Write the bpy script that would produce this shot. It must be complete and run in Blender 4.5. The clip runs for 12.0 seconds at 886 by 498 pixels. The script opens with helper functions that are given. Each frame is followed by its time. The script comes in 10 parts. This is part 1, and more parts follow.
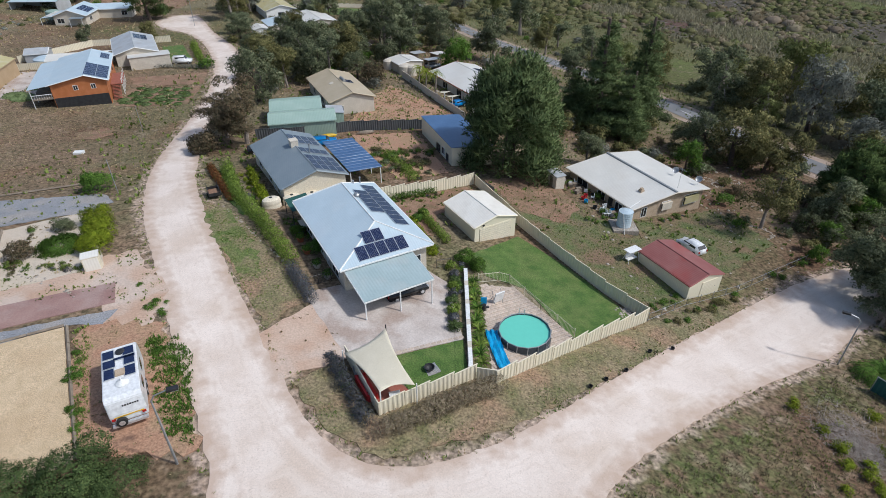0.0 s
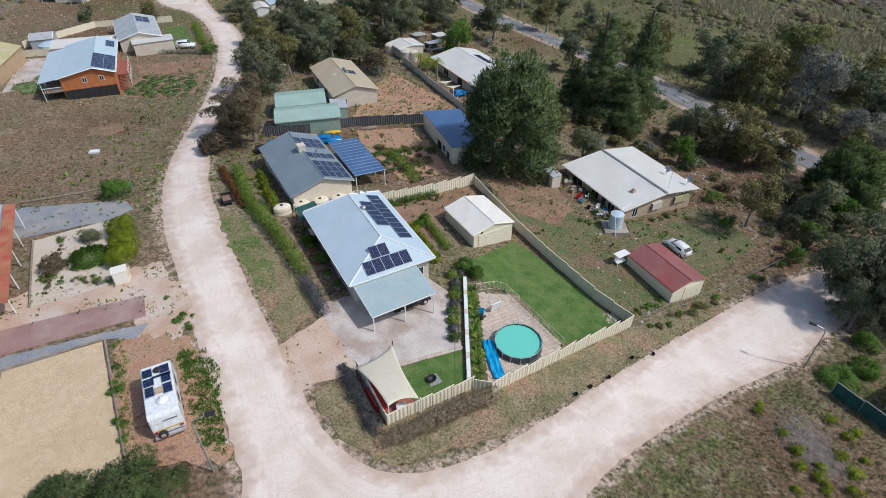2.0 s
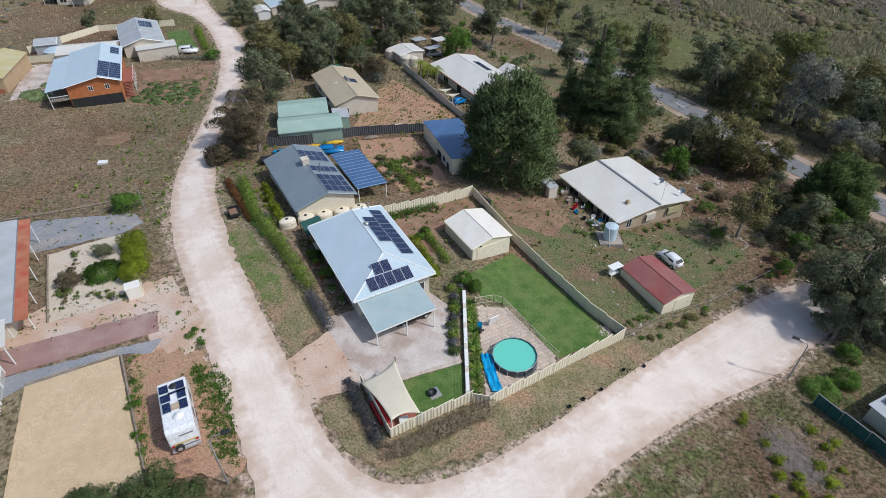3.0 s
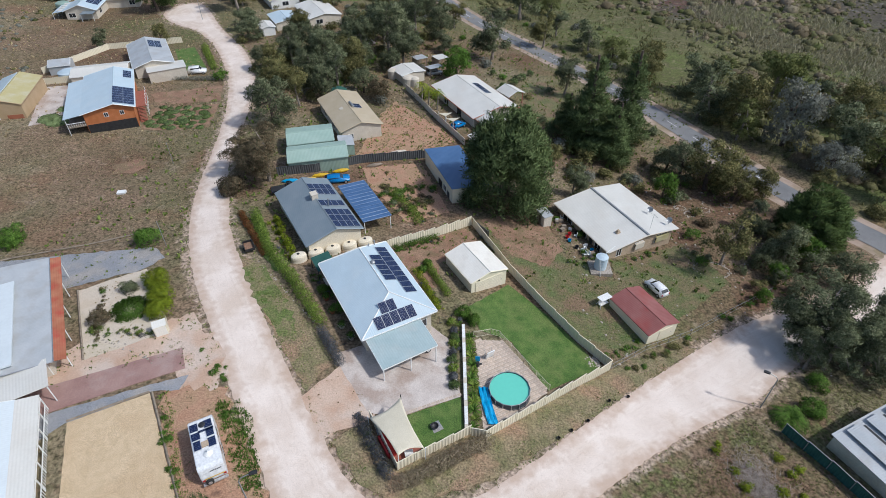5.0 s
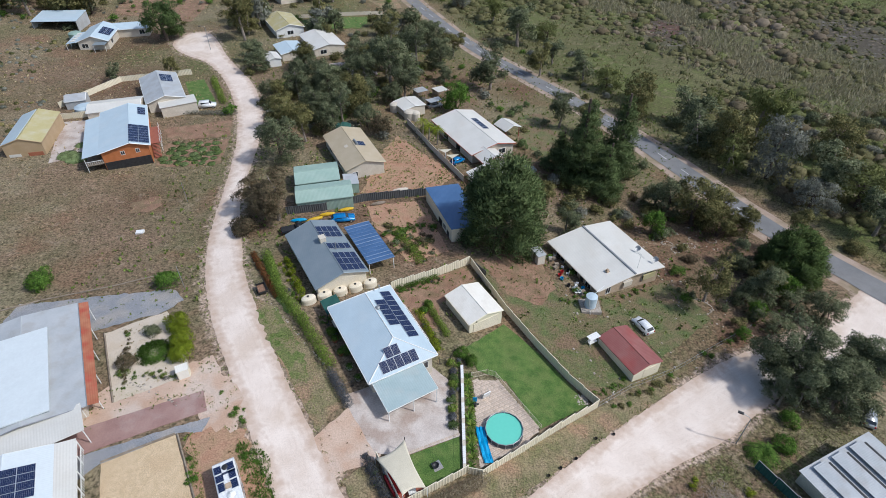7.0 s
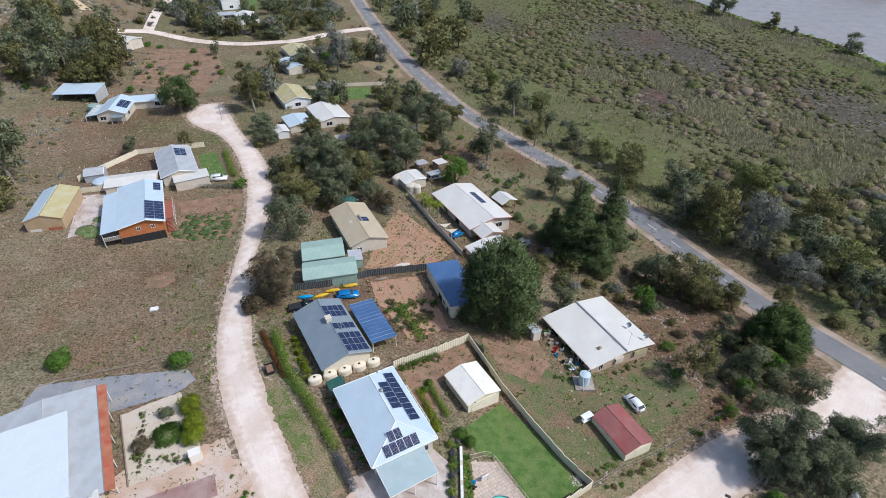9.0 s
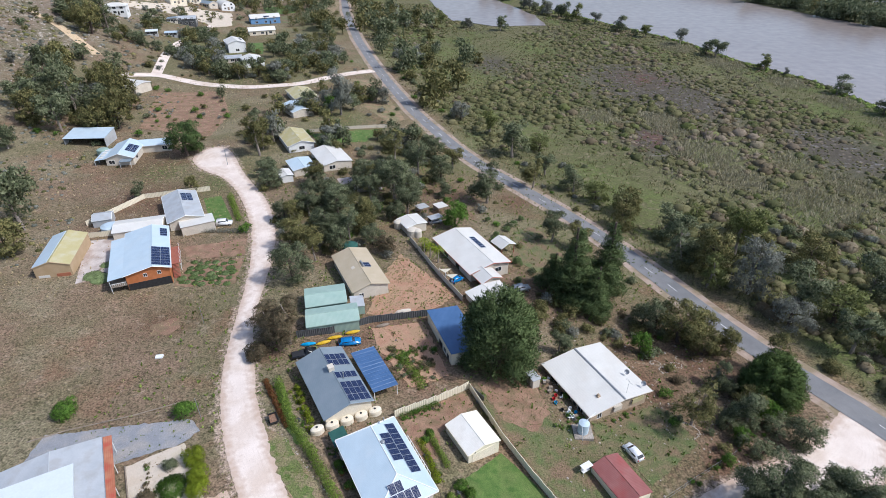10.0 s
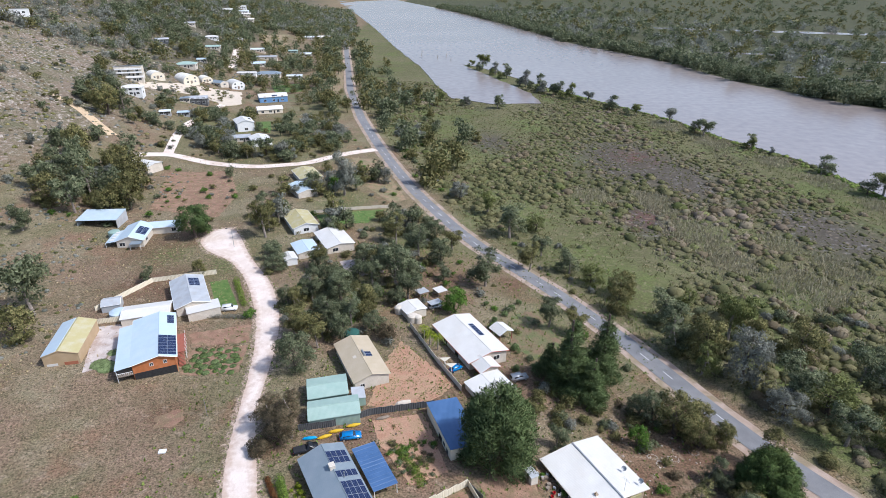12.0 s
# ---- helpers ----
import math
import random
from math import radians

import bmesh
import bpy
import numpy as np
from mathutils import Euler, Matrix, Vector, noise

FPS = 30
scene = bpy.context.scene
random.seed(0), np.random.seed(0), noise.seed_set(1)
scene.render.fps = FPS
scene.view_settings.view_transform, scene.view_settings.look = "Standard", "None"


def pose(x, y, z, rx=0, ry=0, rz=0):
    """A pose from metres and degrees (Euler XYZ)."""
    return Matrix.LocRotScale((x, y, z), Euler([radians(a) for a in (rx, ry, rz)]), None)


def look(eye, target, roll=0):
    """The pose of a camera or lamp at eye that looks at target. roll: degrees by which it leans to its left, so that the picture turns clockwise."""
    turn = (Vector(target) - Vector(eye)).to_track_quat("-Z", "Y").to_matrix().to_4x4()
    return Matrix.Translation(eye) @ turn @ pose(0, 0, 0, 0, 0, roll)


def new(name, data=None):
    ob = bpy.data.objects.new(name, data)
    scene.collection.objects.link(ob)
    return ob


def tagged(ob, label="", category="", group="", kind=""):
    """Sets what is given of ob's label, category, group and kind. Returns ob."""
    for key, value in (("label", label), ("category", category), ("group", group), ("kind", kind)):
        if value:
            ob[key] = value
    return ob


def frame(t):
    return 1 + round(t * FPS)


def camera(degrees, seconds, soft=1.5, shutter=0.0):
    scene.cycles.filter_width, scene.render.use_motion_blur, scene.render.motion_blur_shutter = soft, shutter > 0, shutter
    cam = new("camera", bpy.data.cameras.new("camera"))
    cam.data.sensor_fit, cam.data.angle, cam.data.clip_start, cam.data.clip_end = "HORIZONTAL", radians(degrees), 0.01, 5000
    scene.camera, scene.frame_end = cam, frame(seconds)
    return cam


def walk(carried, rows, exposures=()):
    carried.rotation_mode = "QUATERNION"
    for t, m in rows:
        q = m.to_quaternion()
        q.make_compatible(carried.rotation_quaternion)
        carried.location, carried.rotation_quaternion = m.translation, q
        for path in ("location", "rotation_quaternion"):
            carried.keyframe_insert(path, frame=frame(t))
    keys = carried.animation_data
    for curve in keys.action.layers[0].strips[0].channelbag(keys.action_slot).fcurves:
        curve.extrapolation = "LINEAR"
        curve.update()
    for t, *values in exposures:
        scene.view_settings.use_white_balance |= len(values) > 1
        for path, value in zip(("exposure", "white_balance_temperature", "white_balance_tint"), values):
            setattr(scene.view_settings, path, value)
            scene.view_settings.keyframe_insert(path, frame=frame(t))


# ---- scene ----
cam = camera(77, 12.0, soft=0.6)
# seconds, x, y, z, pitch, yaw, roll
ROWS = [
    (0.0, 0.043, 0.109, 33.980, -33.613, 0.017, -0.178),
    (0.5, 0.042, 0.087, 35.680, -34.989, 0.019, -0.143),
    (1.0, 0.047, 0.076, 37.715, -36.476, 0.085, -0.158),
    (1.5, 0.055, -0.011, 39.559, -37.411, 0.119, -0.121),
    (2.0, 0.034, -0.157, 41.463, -37.924, 0.109, -0.117),
    (2.5, -0.031, -0.304, 43.267, -38.382, 0.084, -0.168),
    (3.0, -0.108, -0.426, 45.276, -38.802, 0.059, -0.227),
    (5.0, -0.219, -0.573, 53.674, -40.005, 0.076, -0.193),
    (5.5, -0.327, -0.737, 55.771, -39.922, 0.068, -0.246),
    (6.0, -0.402, -0.897, 58.000, -39.832, 0.045, -0.276),
    (6.5, -0.386, -1.049, 60.100, -39.775, 0.038, -0.243),
    (7.0, -0.307, -1.150, 62.306, -39.717, 0.036, -0.211),
    (9.0, -0.399, -1.500, 70.874, -35.251, 0.008, -0.250),
    (9.5, -0.466, -1.583, 73.060, -33.783, -0.012, -0.224),
    (10.0, -0.422, -1.689, 75.322, -32.127, -0.003, -0.166),
    (10.5, -0.391, -1.773, 77.472, -30.645, 0.015, -0.179),
    (11.0, -0.410, -1.914, 79.739, -29.060, 0.010, -0.251),
    (11.5, -0.553, -2.106, 81.932, -27.605, 0.002, -0.305),
    (12.0, -0.554, -2.376, 84.156, -25.913, -0.001, -0.326),
]
walk(cam, [(t, pose(x, y, z, 90 + pitch, roll, yaw)) for t, x, y, z, pitch, yaw, roll in ROWS],
     exposures=[(0.0, 0.2, 6150, 8), (6.0, 0.26, 6100, 8), (9.0, 0.42, 6050, 10), (12.0, 0.74, 5950, 12)])

# ---- light: a high sun behind thin cloud ----
SUN_EL, SUN_AZ = 50.0, 105.0          # degrees; azimuth clockwise from +y
sun_dir = Vector((math.sin(radians(SUN_AZ)) * math.cos(radians(SUN_EL)), math.cos(radians(SUN_AZ)) * math.cos(radians(SUN_EL)), math.sin(radians(SUN_EL))))
world = bpy.data.worlds.new("sky")
scene.world = world
world.use_nodes = True
wn = world.node_tree.nodes
sky = wn.new("ShaderNodeTexSky")
sky.sky_type, sky.sun_disc = "NISHITA", False
sky.sun_elevation, sky.sun_rotation = radians(SUN_EL), radians(SUN_AZ)
sky.dust_density, sky.air_density = 2.0, 1.0
world.node_tree.links.new(sky.outputs[0], wn["Background"].inputs[0])
wn["Background"].inputs[1].default_value = 0.11
sun = new("sun", bpy.data.lights.new("sun", "SUN"))
sun.data.energy, sun.data.angle, sun.data.color = 2.3, radians(3.0), (1.0, 0.97, 0.93)
sun.matrix_world = look(sun_dir * 200, (0, 0, 0))


# ---- materials ----
def surf(name, a, b, scale=1.0, fine=10.0, rough=0.85, bump=0.15, metal=0.0, c=None, cscale=0.15, camount=0.5, rib=0.0, ribamt=0.5, world_space=False, vary=0.0, spec=0.5, grain=None):
    """A two-scale mottled surface: a to b in patches, stains of c, fine grain, relief, and ribs every rib metres along local x."""
    m = bpy.data.materials.new(name)
    m.use_nodes = True
    n, l = m.node_tree.nodes, m.node_tree.links
    bs = n["Principled BSDF"]
    bs.inputs["Roughness"].default_value, bs.inputs["Metallic"].default_value = rough, metal
    bs.inputs["Specular IOR Level"].default_value = spec
    if world_space:
        co = n.new("ShaderNodeNewGeometry").outputs["Position"]
    else:
        co = n.new("ShaderNodeTexCoord").outputs["Object"]

    def nz(s, d=4.0):
        t = n.new("ShaderNodeTexNoise")
        t.inputs["Scale"].default_value, t.inputs["Detail"].default_value = s, d
        l.new(co, t.inputs["Vector"])
        return t.outputs["Fac"]

    def ramp(src, lo, hi):
        r = n.new("ShaderNodeMapRange")
        r.inputs["From Min"].default_value, r.inputs["From Max"].default_value = lo, hi
        l.new(src, r.inputs["Value"])
        return r.outputs["Result"]

    def mix(f, x, y, mode="MIX"):
        k = n.new("ShaderNodeMix")
        k.data_type, k.blend_type = "RGBA", mode
        for src, s in ((f, k.inputs["Factor"]), (x, k.inputs["A"]), (y, k.inputs["B"])):
            if isinstance(src, (float, int)):
                s.default_value = src
            elif isinstance(src, tuple):
                s.default_value = (*src, 1)
            else:
                l.new(src, s)
        return k.outputs["Result"]
    col = mix(ramp(nz(scale), 0.35, 0.65), a, b)
    if c:
        f = n.new("ShaderNodeMath")
        f.operation = "MULTIPLY"
        l.new(ramp(nz(cscale, 6.0), 0.48, 0.62), f.inputs[0])
        f.inputs[1].default_value = camount
        col = mix(f.outputs[0], col, c)
    g = nz(fine, 5.0)
    gr = n.new("ShaderNodeMapRange")
    gr.inputs["From Min"].default_value, gr.inputs["From Max"].default_value = 0.3, 0.7
    k_ = (0.03 if rib else 0.34 if bump >= 0.25 else 0.13) if grain is None else grain
    gr.inputs["To Min"].default_value, gr.inputs["To Max"].default_value = 1 - k_, 1 + k_
    l.new(g, gr.inputs["Value"])
    sc = n.new("ShaderNodeVectorMath")
    sc.operation = "SCALE"
    l.new(col, sc.inputs[0])
    l.new(gr.outputs["Result"], sc.inputs["Scale"])
    col = sc.outputs["Vector"]
    if vary:
        oi = n.new("ShaderNodeObjectInfo")
        vr = n.new("ShaderNodeMapRange")
        vr.inputs["To Min"].default_value, vr.inputs["To Max"].default_value = 1 - vary, 1 + vary
        l.new(oi.outputs["Random"], vr.inputs["Value"])
        s2 = n.new("ShaderNodeVectorMath")
        s2.operation = "SCALE"
        l.new(col, s2.inputs[0])
        l.new(vr.outputs["Result"], s2.inputs["Scale"])
        col = s2.outputs["Vector"]
    l.new(col, bs.inputs["Base Color"])
    bp = n.new("ShaderNodeBump")
    bp.inputs["Strength"].default_value, bp.inputs["Distance"].default_value = bump, 0.1
    l.new(g, bp.inputs["Height"])
    if rib:
        sx = n.new("ShaderNodeSeparateXYZ")
        l.new(n.new("ShaderNodeTexCoord").outputs["Object"], sx.inputs[0])
        mu = n.new("ShaderNodeMath")
        mu.operation = "MULTIPLY"
        mu.inputs[1].default_value = 2 * math.pi / rib
        l.new(sx.outputs["X"], mu.inputs[0])
        si = n.new("ShaderNodeMath")
        si.operation = "SINE"
        l.new(mu.outputs[0], si.inputs[0])
        b2 = n.new("ShaderNodeBump")
        b2.inputs["Strength"].default_value, b2.inputs["Distance"].default_value = ribamt * 0.6, 0.02
        l.new(si.outputs[0], b2.inputs["Height"])
        l.new(bp.outputs[0], b2.inputs["Normal"])
        l.new(b2.outputs[0], bs.inputs["Normal"])
    else:
        l.new(bp.outputs[0], bs.inputs["Normal"])
    return m


def leafy(name, cols, rough=0.65, glow=0.3, vary=0.2):
    """Leaves: every leaf clump takes its own tone between the colours given; whole plants differ a little."""
    m = bpy.data.materials.new(name)
    m.use_nodes = True
    n, l = m.node_tree.nodes, m.node_tree.links
    bs = n["Principled BSDF"]
    bs.inputs["Roughness"].default_value = rough
    bs.inputs["Specular IOR Level"].default_value = 0.1
    geo = n.new("ShaderNodeNewGeometry")
    cr = n.new("ShaderNodeValToRGB")
    l.new(geo.outputs["Random Per Island"], cr.inputs[0])
    el = cr.color_ramp.elements
    while len(el) < len(cols):
        el.new(0.5)
    for i, c in enumerate(cols):
        el[i].position = i / max(1, len(cols) - 1)
        el[i].color = (*c, 1)
    oi = n.new("ShaderNodeObjectInfo")
    vr = n.new("ShaderNodeMapRange")
    vr.inputs["To Min"].default_value, vr.inputs["To Max"].default_value = 1 - vary, 1 + vary
    l.new(oi.outputs["Random"], vr.inputs["Value"])
    s2 = n.new("ShaderNodeVectorMath")
    s2.operation = "SCALE"
    l.new(cr.outputs[0], s2.inputs[0])
    tone = n.new("ShaderNodeTexNoise")
    tone.inputs["Scale"].default_value, tone.inputs["Detail"].default_value = 3.2, 2.0
    l.new(n.new("ShaderNodeTexCoord").outputs["Object"], tone.inputs["Vector"])
    tm = n.new("ShaderNodeMapRange")
    for key, val in (("From Min", 0.3), ("From Max", 0.7), ("To Min", 0.72), ("To Max", 1.3)):
        tm.inputs[key].default_value = val
    l.new(tone.outputs["Fac"], tm.inputs["Value"])
    both = n.new("ShaderNodeMath")
    both.operation = "MULTIPLY"
    l.new(vr.outputs["Result"], both.inputs[0]); l.new(tm.outputs["Result"], both.inputs[1])
    l.new(both.outputs[0], s2.inputs["Scale"])
    l.new(s2.outputs["Vector"], bs.inputs["Base Color"])
    tr = n.new("ShaderNodeBsdfTranslucent")
    l.new(s2.outputs["Vector"], tr.inputs["Color"])
    mx = n.new("ShaderNodeMixShader")
    mx.inputs[0].default_value = glow
    l.new(bs.outputs[0], mx.inputs[1])
    l.new(tr.outputs[0], mx.inputs[2])
    l.new(mx.outputs[0], n["Material Output"].inputs["Surface"])
    return m


M = dict(
    gravel=surf("pale_gravel", (0.67, 0.565, 0.49), (0.76, 0.66, 0.585), 0.22, 9.0, 0.95, 0.03, c=(0.60, 0.48, 0.39), cscale=0.16, camount=0.75, grain=0.09),
    asphalt=surf("worn_asphalt", (0.165, 0.165, 0.168), (0.205, 0.205, 0.208), 0.3, 8.0, 0.9, 0.1, c=(0.27, 0.26, 0.25), cscale=0.1, camount=0.3),
    concrete=surf("stained_concrete", (0.46, 0.395, 0.355), (0.57, 0.51, 0.47), 0.5, 6.0, 0.9, 0.1, c=(0.33, 0.24, 0.19), cscale=0.3, camount=0.7),
    apron=surf("orange_sandy_apron", (0.55, 0.41, 0.32), (0.48, 0.325, 0.235), 0.35, 6.0, 1.0, 0.15, c=(0.56, 0.46, 0.39), cscale=0.25, camount=0.8),
    lawn=surf("mown_lawn", (0.062, 0.125, 0.022), (0.115, 0.18, 0.042), 0.7, 7.0, 0.95, 0.8, c=(0.135, 0.165, 0.05), cscale=0.35, camount=0.45),
    greengrass=surf("worn_green_grass", (0.10, 0.15, 0.035), (0.16, 0.165, 0.065), 0.6, 4.5, 1.0, 0.7, grain=0.45, c=(0.24, 0.19, 0.11), cscale=0.5, camount=0.8),
    shoulder=surf("pinkish_road_shoulder", (0.40, 0.31, 0.25), (0.32, 0.235, 0.175), 0.4, 6.0, 1.0, 0.2, c=(0.22, 0.18, 0.10), cscale=0.2, camount=0.7),
    dry=surf("dry_verge_grass", (0.255, 0.20, 0.12), (0.15, 0.145, 0.065), 0.6, 4.5, 1.0, 0.7, c=(0.31, 0.20, 0.13), cscale=0.3, camount=0.85, grain=0.5),
    # Patchy grass, darkened slightly to put the elm's shade into its colour.
    greenverge=surf("patchy_green_grass", (0.165, 0.135, 0.072), (0.10, 0.13, 0.044), 0.45, 4.5, 1.0, 0.7, grain=0.5, c=(0.19, 0.125, 0.078), cscale=0.22, camount=0.95),
    red=surf("red_sandy_soil", (0.36, 0.20, 0.125), (0.43, 0.27, 0.18), 0.4, 6.0, 1.0, 0.3, c=(0.30, 0.20, 0.11), cscale=0.4, camount=0.6),
    brownsoil=surf("brown_soil", (0.23, 0.13, 0.085), (0.30, 0.19, 0.125), 0.4, 6.0, 1.0, 0.3, c=(0.15, 0.12, 0.06), cscale=0.5, camount=0.6),
    sand=surf("raked_sand", (0.53, 0.40, 0.25), (0.60, 0.46, 0.30), 1.6, 14.0, 1.0, 0.25, c=(0.50, 0.36, 0.22), cscale=0.3, camount=0.5),
    whitesand=surf("pale_sand_and_quartz", (0.55, 0.46, 0.36), (0.62, 0.55, 0.47), 0.4, 8.0, 1.0, 0.2, c=(0.45, 0.36, 0.22), cscale=0.4),
    bluestone=surf("blue_grey_gravel", (0.24, 0.25, 0.27), (0.30, 0.30, 0.31), 0.5, 9.0, 1.0, 0.3, c=(0.36, 0.32, 0.28), cscale=0.25),
    reddrive=surf("red_sealed_drive", (0.29, 0.17, 0.15), (0.36, 0.23, 0.20), 0.5, 9.0, 0.9, 0.15, c=(0.40, 0.32, 0.29), cscale=0.3),
    paver=surf("pale_paver", (0.50, 0.40, 0.32), (0.58, 0.48, 0.40), 1.5, 8.0, 0.9, 0.1, vary=0.12),
    water=surf("muddy_river", (0.27, 0.225, 0.20), (0.31, 0.265, 0.24), 0.004, 0.15, 0.22, 0.06, world_space=True),
    cream=surf("cream_steel", (0.74, 0.67, 0.51), (0.78, 0.71, 0.55), 0.4, 5.0, 0.5, 0.02, rib=0.25, ribamt=0.35),
    paleroof=surf("pale_blue_white_steel", (0.60, 0.65, 0.67), (0.66, 0.71, 0.73), 0.3, 3.0, 0.5, 0.02, rib=0.25, ribamt=0.2, c=(0.52, 0.56, 0.58), cscale=0.3, camount=0.4),
    creamroof=surf("cream_white_roof_steel", (0.78, 0.74, 0.66), (0.82, 0.79, 0.72), 0.3, 3.0, 0.5, 0.02, rib=0.25, ribamt=0.35, c=(0.62, 0.57, 0.49), cscale=0.4, camount=0.3),
    whiteroof=surf("dusty_white_roof_steel", (0.62, 0.60, 0.55), (0.68, 0.66, 0.61), 0.25, 4.0, 0.5, 0.02, rib=0.3, ribamt=0.3, c=(0.60, 0.55, 0.48), cscale=0.15, camount=0.35),
    blueroof=surf("pale_blue_grey_roof_steel", (0.46, 0.56, 0.62), (0.51, 0.61, 0.67), 0.3, 4.0, 0.4, 0.02, rib=0.25, ribamt=0.3, c=(0.56, 0.62, 0.65), cscale=0.2, camount=0.4),
    carportroof=surf("weathered_green_grey_steel", (0.33, 0.42, 0.43), (0.38, 0.47, 0.48), 0.5, 4.0, 0.5, 0.02, rib=0.3, ribamt=0.4, c=(0.42, 0.46, 0.45), cscale=0.4),
    greyroof=surf("blue_grey_roof_steel", (0.19, 0.235, 0.265), (0.23, 0.27, 0.30), 0.3, 4.0, 0.45, 0.02, rib=0.25, ribamt=0.4),
    navyroof=surf("strong_blue_roof_steel", (0.055, 0.12, 0.25), (0.075, 0.15, 0.30), 0.3, 4.0, 0.35, 0.02, rib=0.3, ribamt=0.5),
    tanroof=surf("tan_roof_steel", (0.45, 0.37, 0.25), (0.50, 0.42, 0.30), 0.3, 4.0, 0.55, 0.02, rib=0.25, ribamt=0.3),
    yellowroof=surf("faded_yellow_roof_steel", (0.44, 0.38, 0.18), (0.48, 0.43, 0.24), 0.3, 4.0, 0.6, 0.02, rib=0.25, ribamt=0.3, c=(0.5, 0.47, 0.36), cscale=0.3),
    greenroof=surf("pale_green_roof_steel", (0.30, 0.42, 0.36), (0.36, 0.47, 0.41), 0.3, 4.0, 0.5, 0.02, rib=0.25, ribamt=0.35),
    greenwall=surf("pale_green_wall_steel", (0.26, 0.36, 0.31), (0.30, 0.40, 0.34), 0.3, 4.0, 0.5, 0.02, rib=0.25, ribamt=0.6),
    redroof=surf("faded_red_roof_steel", (0.26, 0.085, 0.075), (0.31, 0.13, 0.115), 0.3, 4.0, 0.5, 0.02, rib=0.25, ribamt=0.4, c=(0.30, 0.06, 0.05), cscale=0.25, camount=0.7),
    zinc=surf("weathered_zinc_roof", (0.42, 0.44, 0.455), (0.50, 0.515, 0.525), 0.3, 4.0, 0.5, 0.02, metal=0.1, rib=0.25, ribamt=0.3, c=(0.36, 0.33, 0.30), cscale=0.4, camount=0.4),
    rust=surf("rusted_roof_sheet", (0.33, 0.10, 0.05), (0.42, 0.18, 0.10), 0.4, 6.0, 0.8, 0.1, rib=0.25, ribamt=0.5, c=(0.40, 0.05, 0.035), cscale=0.35, camount=0.7),
    white=surf("white_paint", (0.76, 0.76, 0.74), (0.80, 0.80, 0.78), 1.0, 8.0, 0.5, 0.02),
    palewall=surf("pale_rendered_wall", (0.58, 0.52, 0.43), (0.64, 0.58, 0.49), 0.6, 8.0, 0.85, 0.08, c=(0.48, 0.41, 0.33), cscale=0.5, camount=0.4),
    creamwall=surf("cream_painted_wall", (0.70, 0.62, 0.48), (0.74, 0.67, 0.54), 0.6, 8.0, 0.8, 0.05),
    brick=surf("brown_brick_wall", (0.42, 0.32, 0.22), (0.48, 0.37, 0.27), 2.5, 14.0, 0.9, 0.15),
    orange=surf("orange_timber_cladding", (0.42, 0.14, 0.045), (0.50, 0.18, 0.07), 1.0, 9.0, 0.7, 0.08, rib=0.3, ribamt=0.3),
    tan=surf("tan_wall_steel", (0.42, 0.30, 0.17), (0.47, 0.34, 0.21), 0.5, 6.0, 0.6, 0.02, rib=0.3, ribamt=0.4),
    bluewall=surf("blue_painted_wall", (0.13, 0.27, 0.48), (0.16, 0.31, 0.52), 0.5, 6.0, 0.7, 0.03),
    timber=surf("grey_timber", (0.20, 0.16, 0.12), (0.28, 0.23, 0.18), 1.5, 12.0, 0.85, 0.2),
    redtimber=surf("red_stained_deck", (0.28, 0.09, 0.06), (0.34, 0.12, 0.08), 1.5, 12.0, 0.8, 0.1),
    greyfence=surf("dark_grey_fence_steel", (0.075, 0.08, 0.085), (0.10, 0.105, 0.11), 0.5, 6.0, 0.5, 0.02, rib=0.25, ribamt=0.6),
    dark=surf("black_plastic", (0.02, 0.02, 0.022), (0.035, 0.035, 0.037), 2.0, 12.0, 0.5, 0.05),
    grey=surf("grey_metal", (0.30, 0.31, 0.32), (0.36, 0.37, 0.38), 2.0, 12.0, 0.4, 0.03, metal=0.5),
    tyre=surf("tyre_rubber", (0.018, 0.018, 0.018), (0.03, 0.03, 0.03), 4.0, 20.0, 0.85, 0.1),
    glass=surf("dark_window_glass", (0.02, 0.025, 0.03), (0.035, 0.04, 0.045), 0.5, 3.0, 0.08, 0.0, spec=0.8),
    solar=surf("solar_cells", (0.012, 0.02, 0.06), (0.02, 0.032, 0.085), 2.0, 8.0, 0.12, 0.0, spec=0.6),
    silver=surf("bright_aluminium", (0.6, 0.61, 0.62), (0.66, 0.67, 0.68), 2.0, 8.0, 0.35, 0.02, metal=0.6),
    pool=surf("turquoise_pool_water", (0.158, 0.605, 0.475), (0.166, 0.62, 0.49), 0.25, 3.0, 0.06, 0.0, spec=0.5, grain=0.015),
    liner=surf("dark_pool_wall", (0.06, 0.075, 0.09), (0.09, 0.105, 0.12), 1.0, 8.0, 0.6, 0.05),
    bluetarp=surf("bright_blue_plastic", (0.0, 0.27, 0.55), (0.02, 0.36, 0.66), 1.0, 6.0, 0.35, 0.2),
    sail=surf("cream_sail_cloth", (0.62, 0.56, 0.43), (0.66, 0.60, 0.47), 1.0, 20.0, 0.9, 0.05),
    greencloth=surf("green_shade_cloth", (0.02, 0.085, 0.07), (0.03, 0.11, 0.09), 1.0, 20.0, 0.9, 0.1),
    redpaint=surf("red_cushion", (0.42, 0.015, 0.02), (0.5, 0.03, 0.03), 1.0, 8.0, 0.6, 0.05),
    bluepaint=surf("blue_car_paint", (0.005, 0.16, 0.42), (0.008, 0.19, 0.48), 1.0, 4.0, 0.2, 0.0),
